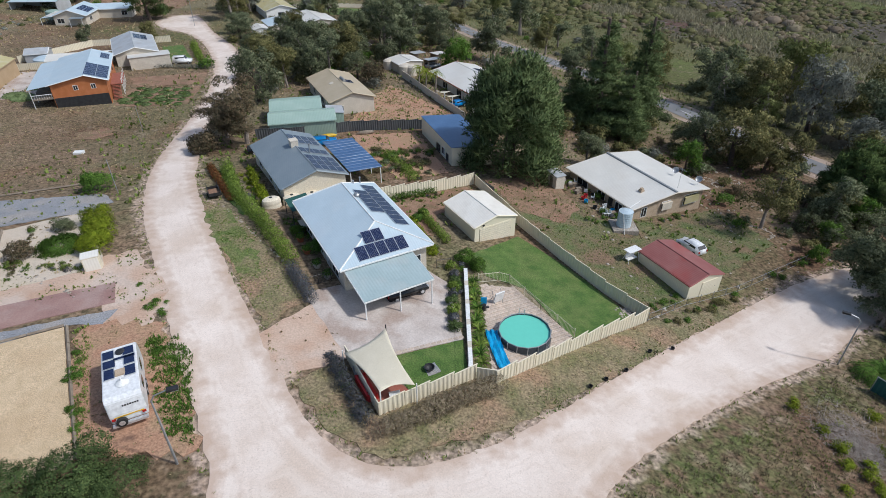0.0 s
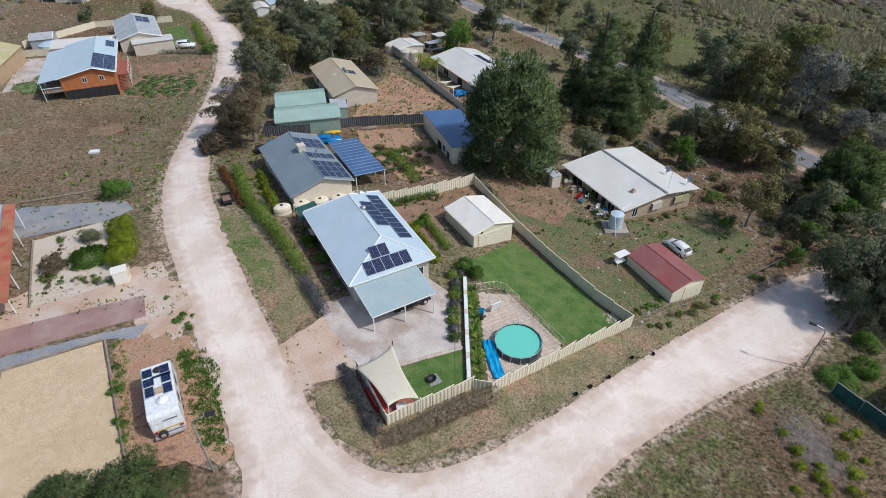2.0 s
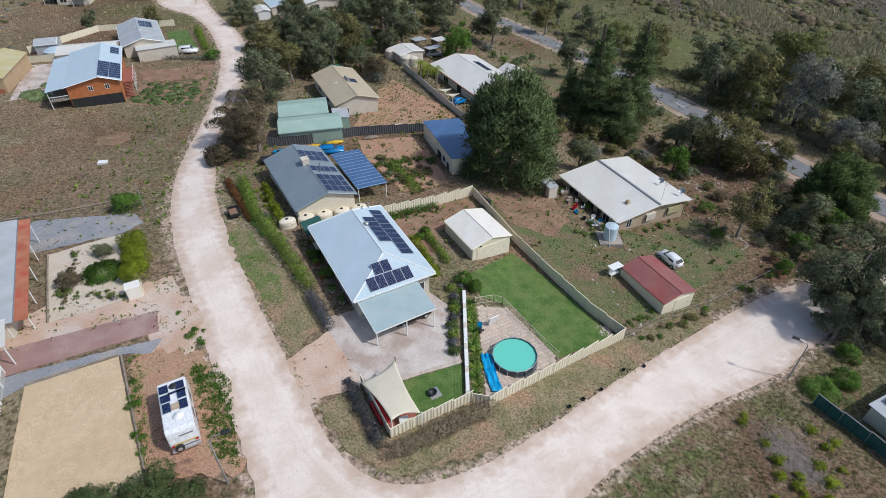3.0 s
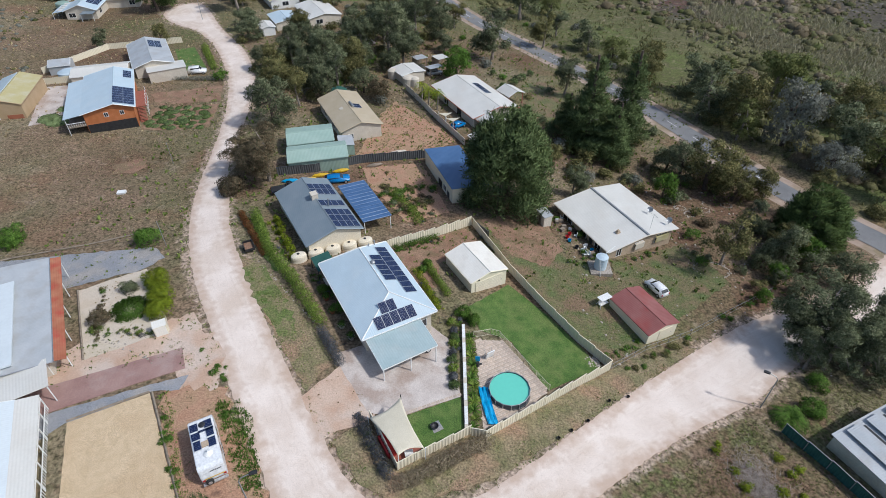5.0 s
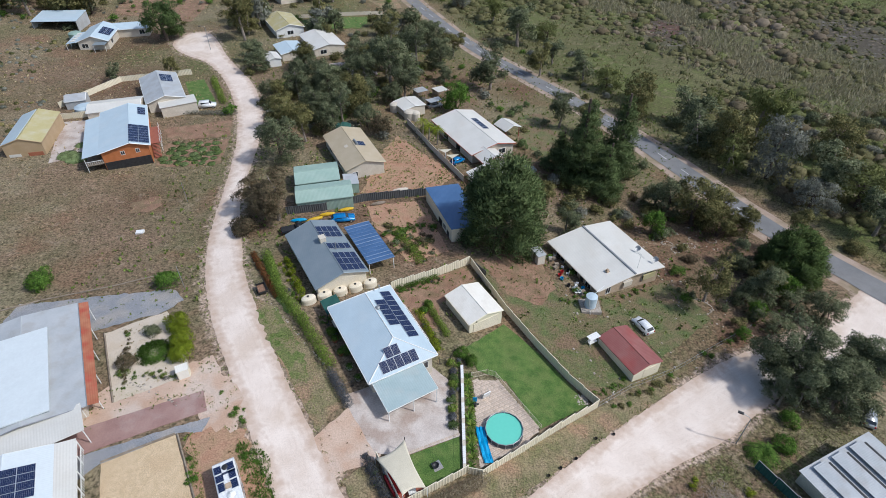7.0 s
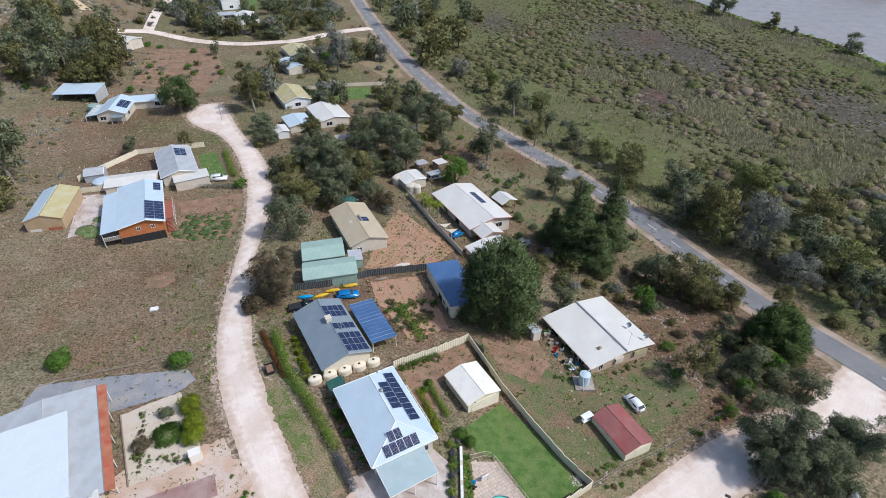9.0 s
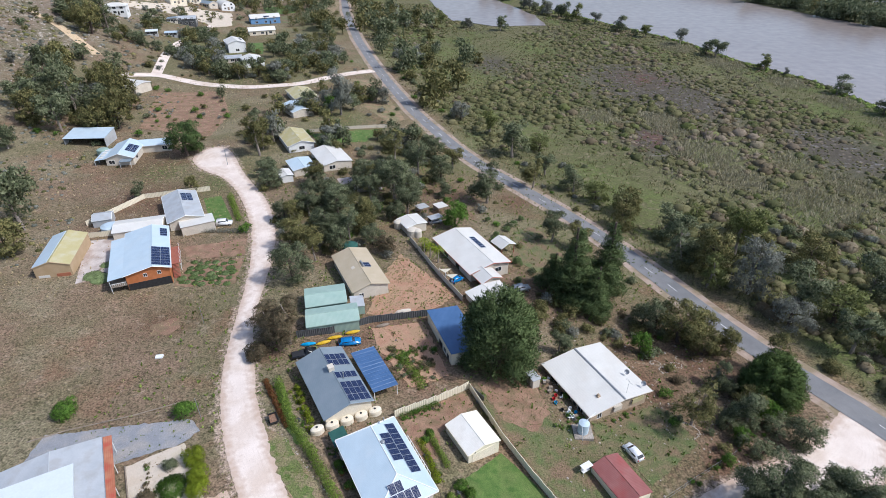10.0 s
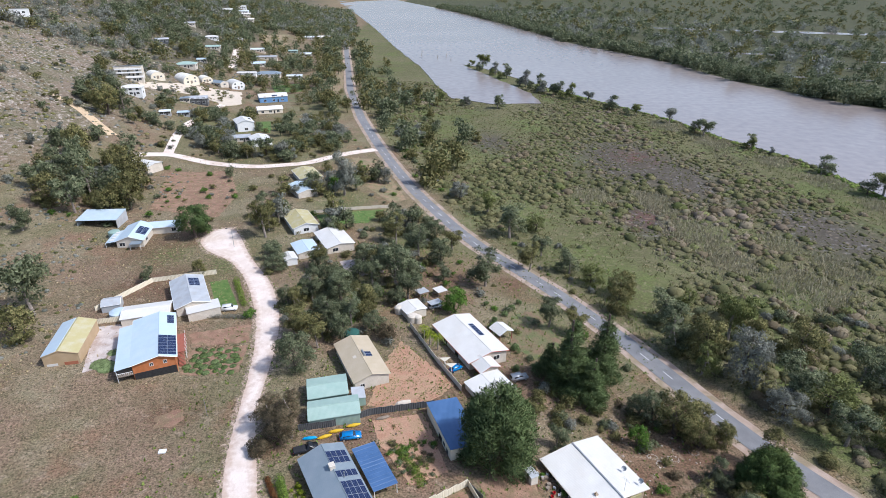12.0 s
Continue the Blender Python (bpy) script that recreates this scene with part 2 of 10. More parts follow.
    blackpaint=surf("black_car_paint", (0.012, 0.013, 0.015), (0.02, 0.02, 0.022), 1.0, 4.0, 0.2, 0.0),
    whitepaint=surf("white_car_paint", (0.72, 0.73, 0.74), (0.76, 0.77, 0.78), 1.0, 4.0, 0.22, 0.0),
    silverpaint=surf("silver_car_paint", (0.36, 0.38, 0.40), (0.40, 0.42, 0.44), 1.0, 4.0, 0.25, 0.0, metal=0.4),
    yellow=surf("yellow_plastic", (0.62, 0.38, 0.01), (0.66, 0.43, 0.03), 1.0, 6.0, 0.4, 0.05),
    lamp=surf("red_light_lens", (0.35, 0.01, 0.01), (0.4, 0.02, 0.02), 1.0, 5.0, 0.2, 0.0),
    bark=surf("grey_bark", (0.22, 0.18, 0.15), (0.34, 0.29, 0.25), 2.0, 12.0, 0.95, 0.4),
    darkbark=surf("dark_bark", (0.07, 0.05, 0.04), (0.12, 0.09, 0.07), 2.0, 12.0, 0.95, 0.4),
    rock=surf("pale_limestone", (0.30, 0.26, 0.215), (0.40, 0.35, 0.30), 0.5, 5.0, 0.95, 0.4, vary=0.2),
    drybush=leafy("dry_hedge_leaves", [(0.21, 0.165, 0.115), (0.32, 0.26, 0.19), (0.26, 0.24, 0.14)]),
    gum=leafy("gum_leaves", [(0.062, 0.082, 0.042), (0.148, 0.168, 0.088), (0.262, 0.278, 0.168)], glow=0.25),
    willow=leafy("willow_leaves", [(0.09, 0.11, 0.035), (0.165, 0.185, 0.062), (0.26, 0.27, 0.11)], glow=0.28),
    olive=leafy("olive_leaves", [(0.07, 0.078, 0.03), (0.16, 0.155, 0.06), (0.285, 0.25, 0.11)], glow=0.25),
    brown=leafy("brownish_leaves", [(0.075, 0.072, 0.040), (0.155, 0.130, 0.078), (0.235, 0.165, 0.105)]),
    pine=leafy("pine_needles", [(0.07, 0.107, 0.043), (0.142, 0.198, 0.077), (0.232, 0.29, 0.125)], glow=0.28),
    green=leafy("green_leaves", [(0.046, 0.099, 0.018), (0.106, 0.198, 0.033), (0.167, 0.274, 0.053)]),
    bright=leafy("bright_leaves", [(0.125, 0.188, 0.015), (0.225, 0.288, 0.025), (0.338, 0.362, 0.037)]),
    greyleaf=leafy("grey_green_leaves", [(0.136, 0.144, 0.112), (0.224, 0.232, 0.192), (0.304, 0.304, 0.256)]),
    lilac=leafy("lavender_leaves", [(0.102, 0.108, 0.132), (0.156, 0.156, 0.186), (0.120, 0.144, 0.096)]),
    lignum=leafy("lignum_stems", [(0.10, 0.108, 0.045), (0.165, 0.16, 0.072), (0.235, 0.21, 0.108)], glow=0.3),
    russet=leafy("russet_scrub", [(0.145, 0.115, 0.07), (0.21, 0.17, 0.105), (0.26, 0.215, 0.14)], glow=0.3),
    cypress=leafy("cypress_needles", [(0.055, 0.092, 0.03), (0.11, 0.165, 0.05), (0.175, 0.235, 0.078)], glow=0.25),
    reedbed=leafy("pale_reeds", [(0.21, 0.19, 0.115), (0.29, 0.26, 0.17), (0.34, 0.31, 0.21)], glow=0.15),
    rosemary=leafy("dark_shrub_leaves", [(0.05, 0.085, 0.03), (0.10, 0.15, 0.05), (0.16, 0.21, 0.075)], glow=0.2),
    privet=leafy("hedge_leaves", [(0.085, 0.14, 0.024), (0.18, 0.26, 0.046), (0.29, 0.365, 0.08)]),
    redtip=leafy("red_tipped_leaves", [(0.13, 0.12, 0.04), (0.25, 0.12, 0.05), (0.36, 0.10, 0.05)]),
    straw=leafy("straw_tufts", [(0.243, 0.196, 0.102), (0.374, 0.299, 0.168), (0.486, 0.393, 0.243)], glow=0.15),
    reedy=leafy("marsh_tussocks", [(0.152, 0.156, 0.066), (0.255, 0.239, 0.105), (0.372, 0.311, 0.164)], glow=0.15),
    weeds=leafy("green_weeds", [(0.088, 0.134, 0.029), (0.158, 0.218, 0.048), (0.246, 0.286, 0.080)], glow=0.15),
)


# ---- the lie of the land ----
def gz(x, y):
    """Height of the ground: it falls from the houses to the river flat and rises to a hillside."""
    z = -4.96 - 5.02 * np.tanh((x + 0.2 * y - 35) / 40) - 4.17 * np.tanh((y - 60) / 100)
    for a, u, v, r in ((1.4, -32, 50, 25), (-1.5, 30, 46, 20), (1.8, 14, 128, 30), (-1.6, -60, 97, 22)):
        z = z + a * np.exp(-((x - u) ** 2 + (y - v) ** 2) / (r * r))
    s = np.clip((-(x + 95) - 0.12 * (y - 120)) / 260, 0, 1.2)
    return z + 70 * s * s * (3 - 2 * np.minimum(s, 1)) * np.clip((y - 60) / 260, 0, 1)


def gzf(x, y):
    return float(gz(x, y))


def mesh_object(name, bm, material, parent=None):
    me = bpy.data.meshes.new(name)
    bm.to_mesh(me)
    bm.free()
    me.materials.append(material)
    ob = new(name, me)
    ob.parent = parent
    return ob


def part(name, bm, material, parent, label=""):
    ob = mesh_object(name, bm, material, parent)
    if label:
        ob["label"] = label
    return ob


def raw_mesh(name, verts, faces, material, smooth=False, normals=None):
    me = bpy.data.meshes.new(name)
    v, f = np.asarray(verts, np.float32), np.asarray(faces, np.int32)
    k = f.shape[1]
    me.vertices.add(len(v)); me.vertices.foreach_set("co", v.ravel())
    me.loops.add(f.size); me.loops.foreach_set("vertex_index", f.ravel())
    me.polygons.add(len(f)); me.polygons.foreach_set("loop_start", np.arange(0, f.size, k, dtype=np.int32))
    me.update(calc_edges=True)
    me.validate()
    if smooth:
        me.polygons.foreach_set("use_smooth", np.ones(len(f), bool))
    if normals is not None:
        me.normals_split_custom_set_from_vertices(normals)
    me.materials.append(material)
    return me


def axis_steps(lo, hi, fine, far_lo, far_hi, grow=1.18):
    a = list(np.arange(lo, hi + fine, fine))
    s, p = fine, a[-1]
    while p < far_hi:
        s *= grow; p += s; a.append(p)
    s, p, b = fine, a[0], []
    while p > far_lo:
        s *= grow; p -= s; b.append(p)
    return np.array(b[::-1] + a)


def inside(px, py, poly):
    """Which points lie inside a polygon."""
    r = np.zeros(px.shape, bool)
    j = len(poly) - 1
    for i in range(len(poly)):
        (xi, yi), (xj, yj) = poly[i], poly[j]
        if yi != yj:
            r ^= ((yi > py) != (yj > py)) & (px < (xj - xi) * (py - yi) / (yj - yi) + xi)
        j = i
    return r


def ground_material():
    m = bpy.data.materials.new("dry_grass_and_soil")
    m.use_nodes = True
    n, l = m.node_tree.nodes, m.node_tree.links
    bs = n["Principled BSDF"]
    bs.inputs["Roughness"].default_value, bs.inputs["Specular IOR Level"].default_value = 1.0, 0.1
    co = n.new("ShaderNodeNewGeometry").outputs["Position"]

    def nz(s, d=5.0):
        t = n.new("ShaderNodeTexNoise")
        t.inputs["Scale"].default_value, t.inputs["Detail"].default_value = s, d
        l.new(co, t.inputs["Vector"])
        return t.outputs["Fac"]

    def rng(src, lo, hi, a=0.0, b=1.0):
        r = n.new("ShaderNodeMapRange")
        for k, v in (("From Min", lo), ("From Max", hi), ("To Min", a), ("To Max", b)):
            r.inputs[k].default_value = v
        l.new(src, r.inputs["Value"])
        return r.outputs["Result"]

    def mul(a, b):
        k = n.new("ShaderNodeMath")
        k.operation = "MULTIPLY"
        l.new(a, k.inputs[0])
        if isinstance(b, float):
            k.inputs[1].default_value = b
        else:
            l.new(b, k.inputs[1])
        return k.outputs[0]

    def mix(f, x, y):
        k = n.new("ShaderNodeMix")
        k.data_type = "RGBA"
        l.new(f, k.inputs["Factor"])
        for src, s in ((x, k.inputs["A"]), (y, k.inputs["B"])):
            if isinstance(src, tuple):
                s.default_value = (*src, 1)
            else:
                l.new(src, s)
        return k.outputs["Result"]

    def zone(name):
        a = n.new("ShaderNodeAttribute")
        a.attribute_name = name
        return a.outputs["Fac"]
    big, mid, small = nz(0.035), nz(0.16, 6.0), nz(0.9, 6.0)
    land = mix(rng(mid, 0.35, 0.65), (0.225, 0.158, 0.108), (0.18, 0.136, 0.086))
    land = mix(mul(rng(big, 0.45, 0.58), 0.85), land, (0.16, 0.148, 0.08))
    land = mix(mul(rng(nz(0.06, 7.0), 0.5, 0.62), 0.7), land, (0.235, 0.20, 0.13))
    land = mix(mul(rng(nz(0.09, 7.0), 0.54, 0.66), 0.6), land, (0.215, 0.125, 0.08))
    land = mix(mul(rng(small, 0.55, 0.72), 0.55), land, (0.31, 0.215, 0.145))
    marsh = mix(rng(mid, 0.38, 0.62), (0.125, 0.125, 0.056), (0.15, 0.135, 0.075))
    marsh = mix(mul(rng(big, 0.5, 0.6), 0.8), marsh, (0.125, 0.155, 0.05))
    # Bare brown soil, its tone deepened so the colour also holds yard shade.
    land = mix(mul(zone("bare"), rng(mid, 0.3, 0.55, 0.35, 1.0)), land, (0.155, 0.09, 0.06))
    land = mix(mul(zone("lush"), rng(small, 0.35, 0.6)), land, (0.115, 0.135, 0.05))
    clump = nz(0.45, 5.0)
    marsh = mix(mul(rng(clump, 0.45, 0.6), 0.75), marsh, (0.095, 0.105, 0.042))
    marsh = mix(mul(rng(nz(0.012), 0.45, 0.6), 0.5), marsh, (0.17, 0.15, 0.085))
    marsh = mix(mul(zone("saltflat"), 0.9), marsh, (0.088, 0.074, 0.064))
    marsh = mix(mul(mul(zone("saltflat"), rng(nz(0.35, 7.0), 0.58, 0.66)), 0.5), marsh, (0.26, 0.25, 0.25))
    marsh = mix(mul(zone("wet"), rng(nz(0.2, 7.0), 0.42, 0.58)), marsh, (0.13, 0.065, 0.055))
    marsh = mix(mul(zone("meadow"), rng(nz(0.3, 7.0), 0.36, 0.56)), marsh, (0.125, 0.152, 0.05))
    marsh = mix(mul(zone("beyond"), 0.8), marsh, (0.062, 0.068, 0.04))
    land = mix(zone("marsh"), land, marsh)
    rocky = mix(rng(nz(0.06, 8.0), 0.40, 0.60), (0.20, 0.155, 0.115), (0.135, 0.125, 0.075))
    rocky = mix(mul(rng(nz(0.5, 9.0), 0.52, 0.62), rng(nz(0.02, 3.0), 0.35, 0.55)), rocky, (0.36, 0.315, 0.265))
    rocky = mix(mul(zone("ridge"), 0.75), rocky, (0.085, 0.08, 0.055))
    land = mix(zone("rocky"), land, rocky)
    edge = n.new("ShaderNodeMath")
    edge.operation = "ADD"
    l.new(zone("dust"), edge.inputs[0]); l.new(rng(small, 0.3, 0.7, -0.35, 0.35), edge.inputs[1])
    land = mix(mul(rng(edge.outputs[0], 0.35, 0.8), 0.85), land, (0.45, 0.345, 0.275))
    speck = nz(1.3, 8.0)
    land = mix(mul(rng(speck, 0.53, 0.63), 0.65), land, (0.08, 0.075, 0.04))
    land = mix(mul(rng(nz(0.55, 9.0), 0.58, 0.68), 0.4), land, (0.33, 0.26, 0.19))
    grain = rng(nz(2.8, 7.0), 0.3, 0.7, 0.42, 1.56)
    s = n.new("ShaderNodeVectorMath")
    s.operation = "SCALE"
    l.new(land, s.inputs[0]); l.new(grain, s.inputs["Scale"])
    l.new(s.outputs["Vector"], bs.inputs["Base Color"])
    bp = n.new("ShaderNodeBump")
    bp.inputs["Strength"].default_value, bp.inputs["Distance"].default_value = 0.5, 0.25
    l.new(nz(2.5, 6.0), bp.inputs["Height"])
    l.new(bp.outputs[0], bs.inputs["Normal"])
    return m


# gravel roads: west edge northward, then the turning place, then the east edge back
WEST = [(-9, -40), (-14.5, 21), (-16.6, 25), (-19.4, 29.7), (-22.8, 35), (-27.8, 44), (-34.1, 54.6), (-39.3, 65.8), (-43.5, 80.4), (-46, 96.4), (-48.6, 114), (-51.4, 125.8), (-56.3, 139.7), (-64.5, 156.4), (-73.3, 168.3), (-84, 175), (-91, 185), (-88, 195), (-82, 197)]
EAST = [(-76, 188), (-67.5, 171.2), (-57.5, 156.9), (-52.8, 148.2), (-46.5, 132.8), (-43.8, 116.8), (-42.4, 100), (-41.2, 91.3), (-38.2, 82.4), (-33.4, 67.5), (-28, 57.6), (-21.1, 44.9), (-15.9, 36.8), (-12.6, 31.5), (-10.6, 28.2), (-7.6, 25), (-3.6, 23.4), (2.8, 25.4), (10.1, 30.6), (16.3, 35.8)]
CROSS = [(23.9, 41.7), (33.4, 48.8), (43.6, 55.2), (54, 60.0), (66, 64.5), (75, 71.5), (80.5, 76.5), (84, 71), (78, 58), (66, 55), (53, 50.5), (45, 45.5), (40.9, 42), (28.6, 35.7), (18.4, 28.9), (10.5, 22.4), (7, 14), (6, -40)]
gx = axis_steps(-110, 110, 1.25, -4600, 4600, 1.09)
gy = axis_steps(-10, 200, 1.25, -3000, 4900, 1.09)
GX, GY = np.meshgrid(gx, gy)
GZ = gz(GX, GY)
nxv, nyv = len(gx), len(gy)
idx = np.arange(nxv * nyv).reshape(nyv, nxv)
quads = np.stack([idx[:-1, :-1], idx[:-1, 1:], idx[1:, 1:], idx[1:, :-1]], -1).reshape(-1, 4)
gme = raw_mesh("ground", np.stack([GX, GY, GZ], -1).reshape(-1, 3), quads, ground_material(), True)
# the sealed road's middle line: x, y
ROAD = [(86, 66), (80.1, 77.7), (75, 84.8), (68.5, 96.8), (61.6, 113.4), (52.7, 134), (40.5, 156.6), (27.9, 176.1), (14.6, 194.5), (3.8, 214.3), (-13.5, 253.1), (-30, 301.6), (-42.3, 342), (-59, 402), (-83.8, 513), (-116.2, 706), (-149, 904), (-190, 1200)]
rx = np.interp(GY, [p[1] for p in ROAD], [p[0] for p in ROAD])
marsh = np.clip((GX - rx - 6) / 10, 0, 1)
rocky = np.clip((GZ - 4) / 10, 0, 1) * np.clip((-GX - 120) / 40, 0, 1)
dust = np.zeros(GX.shape)
near = (np.abs(GX) < 112) & (GY > -30) & (GY < 215)
nx0, ny0 = GX[near], GY[near]
dist = np.full(nx0.shape, 99.0)
ring = WEST + EAST + CROSS
for (xa, ya), (xb, yb) in zip(ring, ring[1:]):
    t_ = np.clip(((nx0 - xa) * (xb - xa) + (ny0 - ya) * (yb - ya)) / ((xb - xa) ** 2 + (yb - ya) ** 2), 0, 1)
    dist = np.minimum(dist, np.hypot(nx0 - xa - t_ * (xb - xa), ny0 - ya - t_ * (yb - ya)))
dust[near] = np.clip(1.0 - dist / 1.9, 0, 1)


SALT = [(112, 322, 46), (130, 292, 34), (91, 232, 17), (166, 220, 28), (30, 360, 20)]   # low dark saltbush flats: x, y, radius


def spots(rows):
    z = np.zeros(GX.shape)
    for u, v, r in rows:
        z = np.maximum(z, np.exp(-((GX - u) ** 2 + (GY - v) ** 2) / (r * r)))
    return z


# Bare soil spots; those in the eastern yards also carry painted shade.
bare = spots([(30, 24, 9), (24, 20, 7), (34, 30, 6), (38, 20, 9), (48, 62, 9), (58, 84, 10), (60, 100, 12), (42, 74, 15), (14, 76, 9), (50, 88, 14), (-12, 84, 12), (-4, 104, 12), (14, 108, 12), (-38, 82, 6), (-92, 150, 16), (-100, 178, 14), (-60, 92, 7), (0, 164, 14), (24, 165, 10), (-24, 26, 9)])
lush = spots([(16, 22, 5), (24, 30, 4), (36, 36, 4), (48, 36, 8), (-110, 300, 30), (-90, 330, 30), (-70, 290, 16), (-120, 360, 30), (-90, 420, 30), (-70, 470, 30), (-150, 350, 20), (-30, 150, 16), (-8, 190, 18), (-100, 240, 14), (-46, 230, 16), (26, 58, 12), (30, 132, 14), (-72, 168, 14), (-95, 172, 10), (70, 150, 30), (30, 220, 35), (-30, 216, 16), (20, 26, 8), (60, 250, 40)])
ridge = np.clip((GY - 430) / 120, 0, 1) * np.clip((GX + 1500) / 100, 0, 1)
saltflat = np.zeros(GX.shape)
for u, v, r in SALT:
    saltflat = np.maximum(saltflat, np.clip(1.6 - 1.6 * np.hypot(GX - u, (GY - v) * 0.55) / r, 0, 1))
meadow = spots([(68, 172, 13), (56, 196, 11), (40, 232, 14), (10, 330, 24), (-4, 390, 22), (90, 190, 6), (72, 250, 8), (120, 130, 8), (150, 380, 14), (60, 420, 18), (20, 286, 12)])
wet = spots([(91, 232, 10), (100, 238, 7), (118, 330, 14)])
beyond = np.clip((GX + 0.52 * GY - 610) / 30, 0, 1)
for nm, val in (("meadow", meadow), ("wet", wet), ("ridge", ridge), ("saltflat", saltflat), ("beyond", beyond), ("marsh", marsh), ("rocky", rocky), ("dust", dust), ("bare", bare), ("lush", lush)):
    at = gme.attributes.new(nm, "FLOAT", "POINT")
    at.data.foreach_set("value", val.ravel().astype(np.float32))
ground = tagged(new("ground", gme), "dry grass and red soil falling to a green river flat", "ground", kind="structure")


def ragged(poly, step=0.7, amp=0.25, seed=1):
    """A polygon's edge, cut into short steps and made uneven."""
    rnd = random.Random(seed)
    out = []
    for (x0, y0), (x1, y1) in zip(poly, poly[1:] + poly[:1]):
        d = math.hypot(x1 - x0, y1 - y0)
        n = max(1, int(d / step))
        for i in range(n):
            f = i / n
            o = (noise.noise((x0 + (x1 - x0) * f, (y0 + (y1 - y0) * f), seed)) * 1.6 + rnd.uniform(-0.5, 0.5) * min(1.0, 0.22 / amp)) * amp
            out.append((x0 + (x1 - x0) * f - (y1 - y0) / d * o, y0 + (y1 - y0) * f + (x1 - x0) / d * o))
    return out


def rounded(poly, times=2):
    """Corner cutting: a smooth closed outline."""
    for _ in range(times):
        q = []
        for (x0, y0), (x1, y1) in zip(poly, poly[1:] + poly[:1]):
            q += [(0.75 * x0 + 0.25 * x1, 0.75 * y0 + 0.25 * y1), (0.25 * x0 + 0.75 * x1, 0.25 * y0 + 0.75 * y1)]
        poly = q
    return poly


def drape(name, poly, material, up=0.05, grid=3.0, label="", category="", kind="structure", flat=None):
    """A thin sheet with a skirt, laid over the ground inside an outline."""
    bm = bmesh.new()
    bm.faces.new([bm.verts.new((x, y, 0)) for x, y in poly])
    bmesh.ops.triangulate(bm, faces=bm.faces[:])
    xs, ys = [p[0] for p in poly], [p[1] for p in poly]
    for a, lo, hi in ((0, min(xs), max(xs)), (1, min(ys), max(ys))):
        for v in np.arange(math.floor(lo / grid) * grid + grid, hi, grid):
            co, no = [0, 0, 0], [0, 0, 0]
            co[a], no[a] = float(v), 1
            bmesh.ops.bisect_plane(bm, geom=bm.verts[:] + bm.edges[:] + bm.faces[:], plane_co=co, plane_no=no)
    for v in bm.verts:
        v.co.z = (gzf(v.co.x, v.co.y) if flat is None else flat) + up
    bmesh.ops.recalc_face_normals(bm, faces=bm.faces[:])
    if sum(f.normal.z for f in bm.faces) < 0:
        bmesh.ops.reverse_faces(bm, faces=bm.faces[:])
    rim = [e for e in bm.edges if e.is_boundary]
    ext = bmesh.ops.extrude_edge_only(bm, edges=rim)
    for v in ext["geom"]:
        if isinstance(v, bmesh.types.BMVert):
            v.co.z -= up + 0.12
    return tagged(mesh_object(name, bm, material), label, category, kind=kind)


def gravel_material():
    """Pale gravel whose wheel streaks follow the distance from the road's edge."""
    m = M["gravel"].copy()
    m.name = "gravel_with_wheel_tracks"
    n, l = m.node_tree.nodes, m.node_tree.links
    bs = n["Principled BSDF"]
    base = bs.inputs["Base Color"].links[0].from_socket
    at = n.new("ShaderNodeAttribute")
    at.attribute_name = "edge"
    pos = n.new("ShaderNodeNewGeometry").outputs["Position"]

    def nz(s, d=5.0):
        t = n.new("ShaderNodeTexNoise")
        t.inputs["Scale"].default_value, t.inputs["Detail"].default_value = s, d
        l.new(pos, t.inputs["Vector"])
        return t.outputs["Fac"]

    def mth(op, a, b):
        k = n.new("ShaderNodeMath")
        k.operation = op
        for i, v in enumerate((a, b)):
            if isinstance(v, (int, float)):
                k.inputs[i].default_value = v
            else:
                l.new(v, k.inputs[i])
        return k.outputs[0]

    def mix(f, x, y):
        k = n.new("ShaderNodeMix")
        k.data_type = "RGBA"
        l.new(f, k.inputs["Factor"])
        l.new(x, k.inputs["A"])
        k.inputs["B"].default_value = (*y, 1)
        return k.outputs["Result"]

    def rng(src, lo, hi, a, b):
        r = n.new("ShaderNodeMapRange")
        for k, v in (("From Min", lo), ("From Max", hi), ("To Min", a), ("To Max", b)):
            r.inputs[k].default_value = v
        l.new(src, r.inputs["Value"])
        return r.outputs["Result"]
    wob = mth("ADD", at.outputs["Fac"], mth("MULTIPLY", nz(0.05, 2.0), 1.6))
    streak = mth("SINE", mth("MULTIPLY", wob, 3.3), 0)
    fine = mth("SINE", mth("MULTIPLY", wob, 11.0), 0)
    patch = nz(0.3)
    col = mix(mth("MULTIPLY", rng(streak, -0.2, 1.0, 0.0, 0.42), rng(patch, 0.35, 0.6, 0.2, 1.0)), base, (0.77, 0.68, 0.605))
    col = mix(mth("MULTIPLY", rng(fine, 0.2, 1.0, 0.0, 0.16), rng(nz(0.5), 0.4, 0.6, 0.0, 1.0)), col, (0.50, 0.385, 0.30))
    lip = mth("ADD", at.outputs["Fac"], rng(nz(0.9, 6.0), 0.3, 0.7, -0.9, 0.9))
    col = mix(rng(lip, 0.0, 1.8, 0.75, 0.0), col, (0.47, 0.335, 0.25))
    col = mix(rng(nz(7.0, 3.0), 0.60, 0.70, 0.0, 0.35), col, (0.40, 0.31, 0.25))
    l.new(col, bs.inputs["Base Color"])
    return m


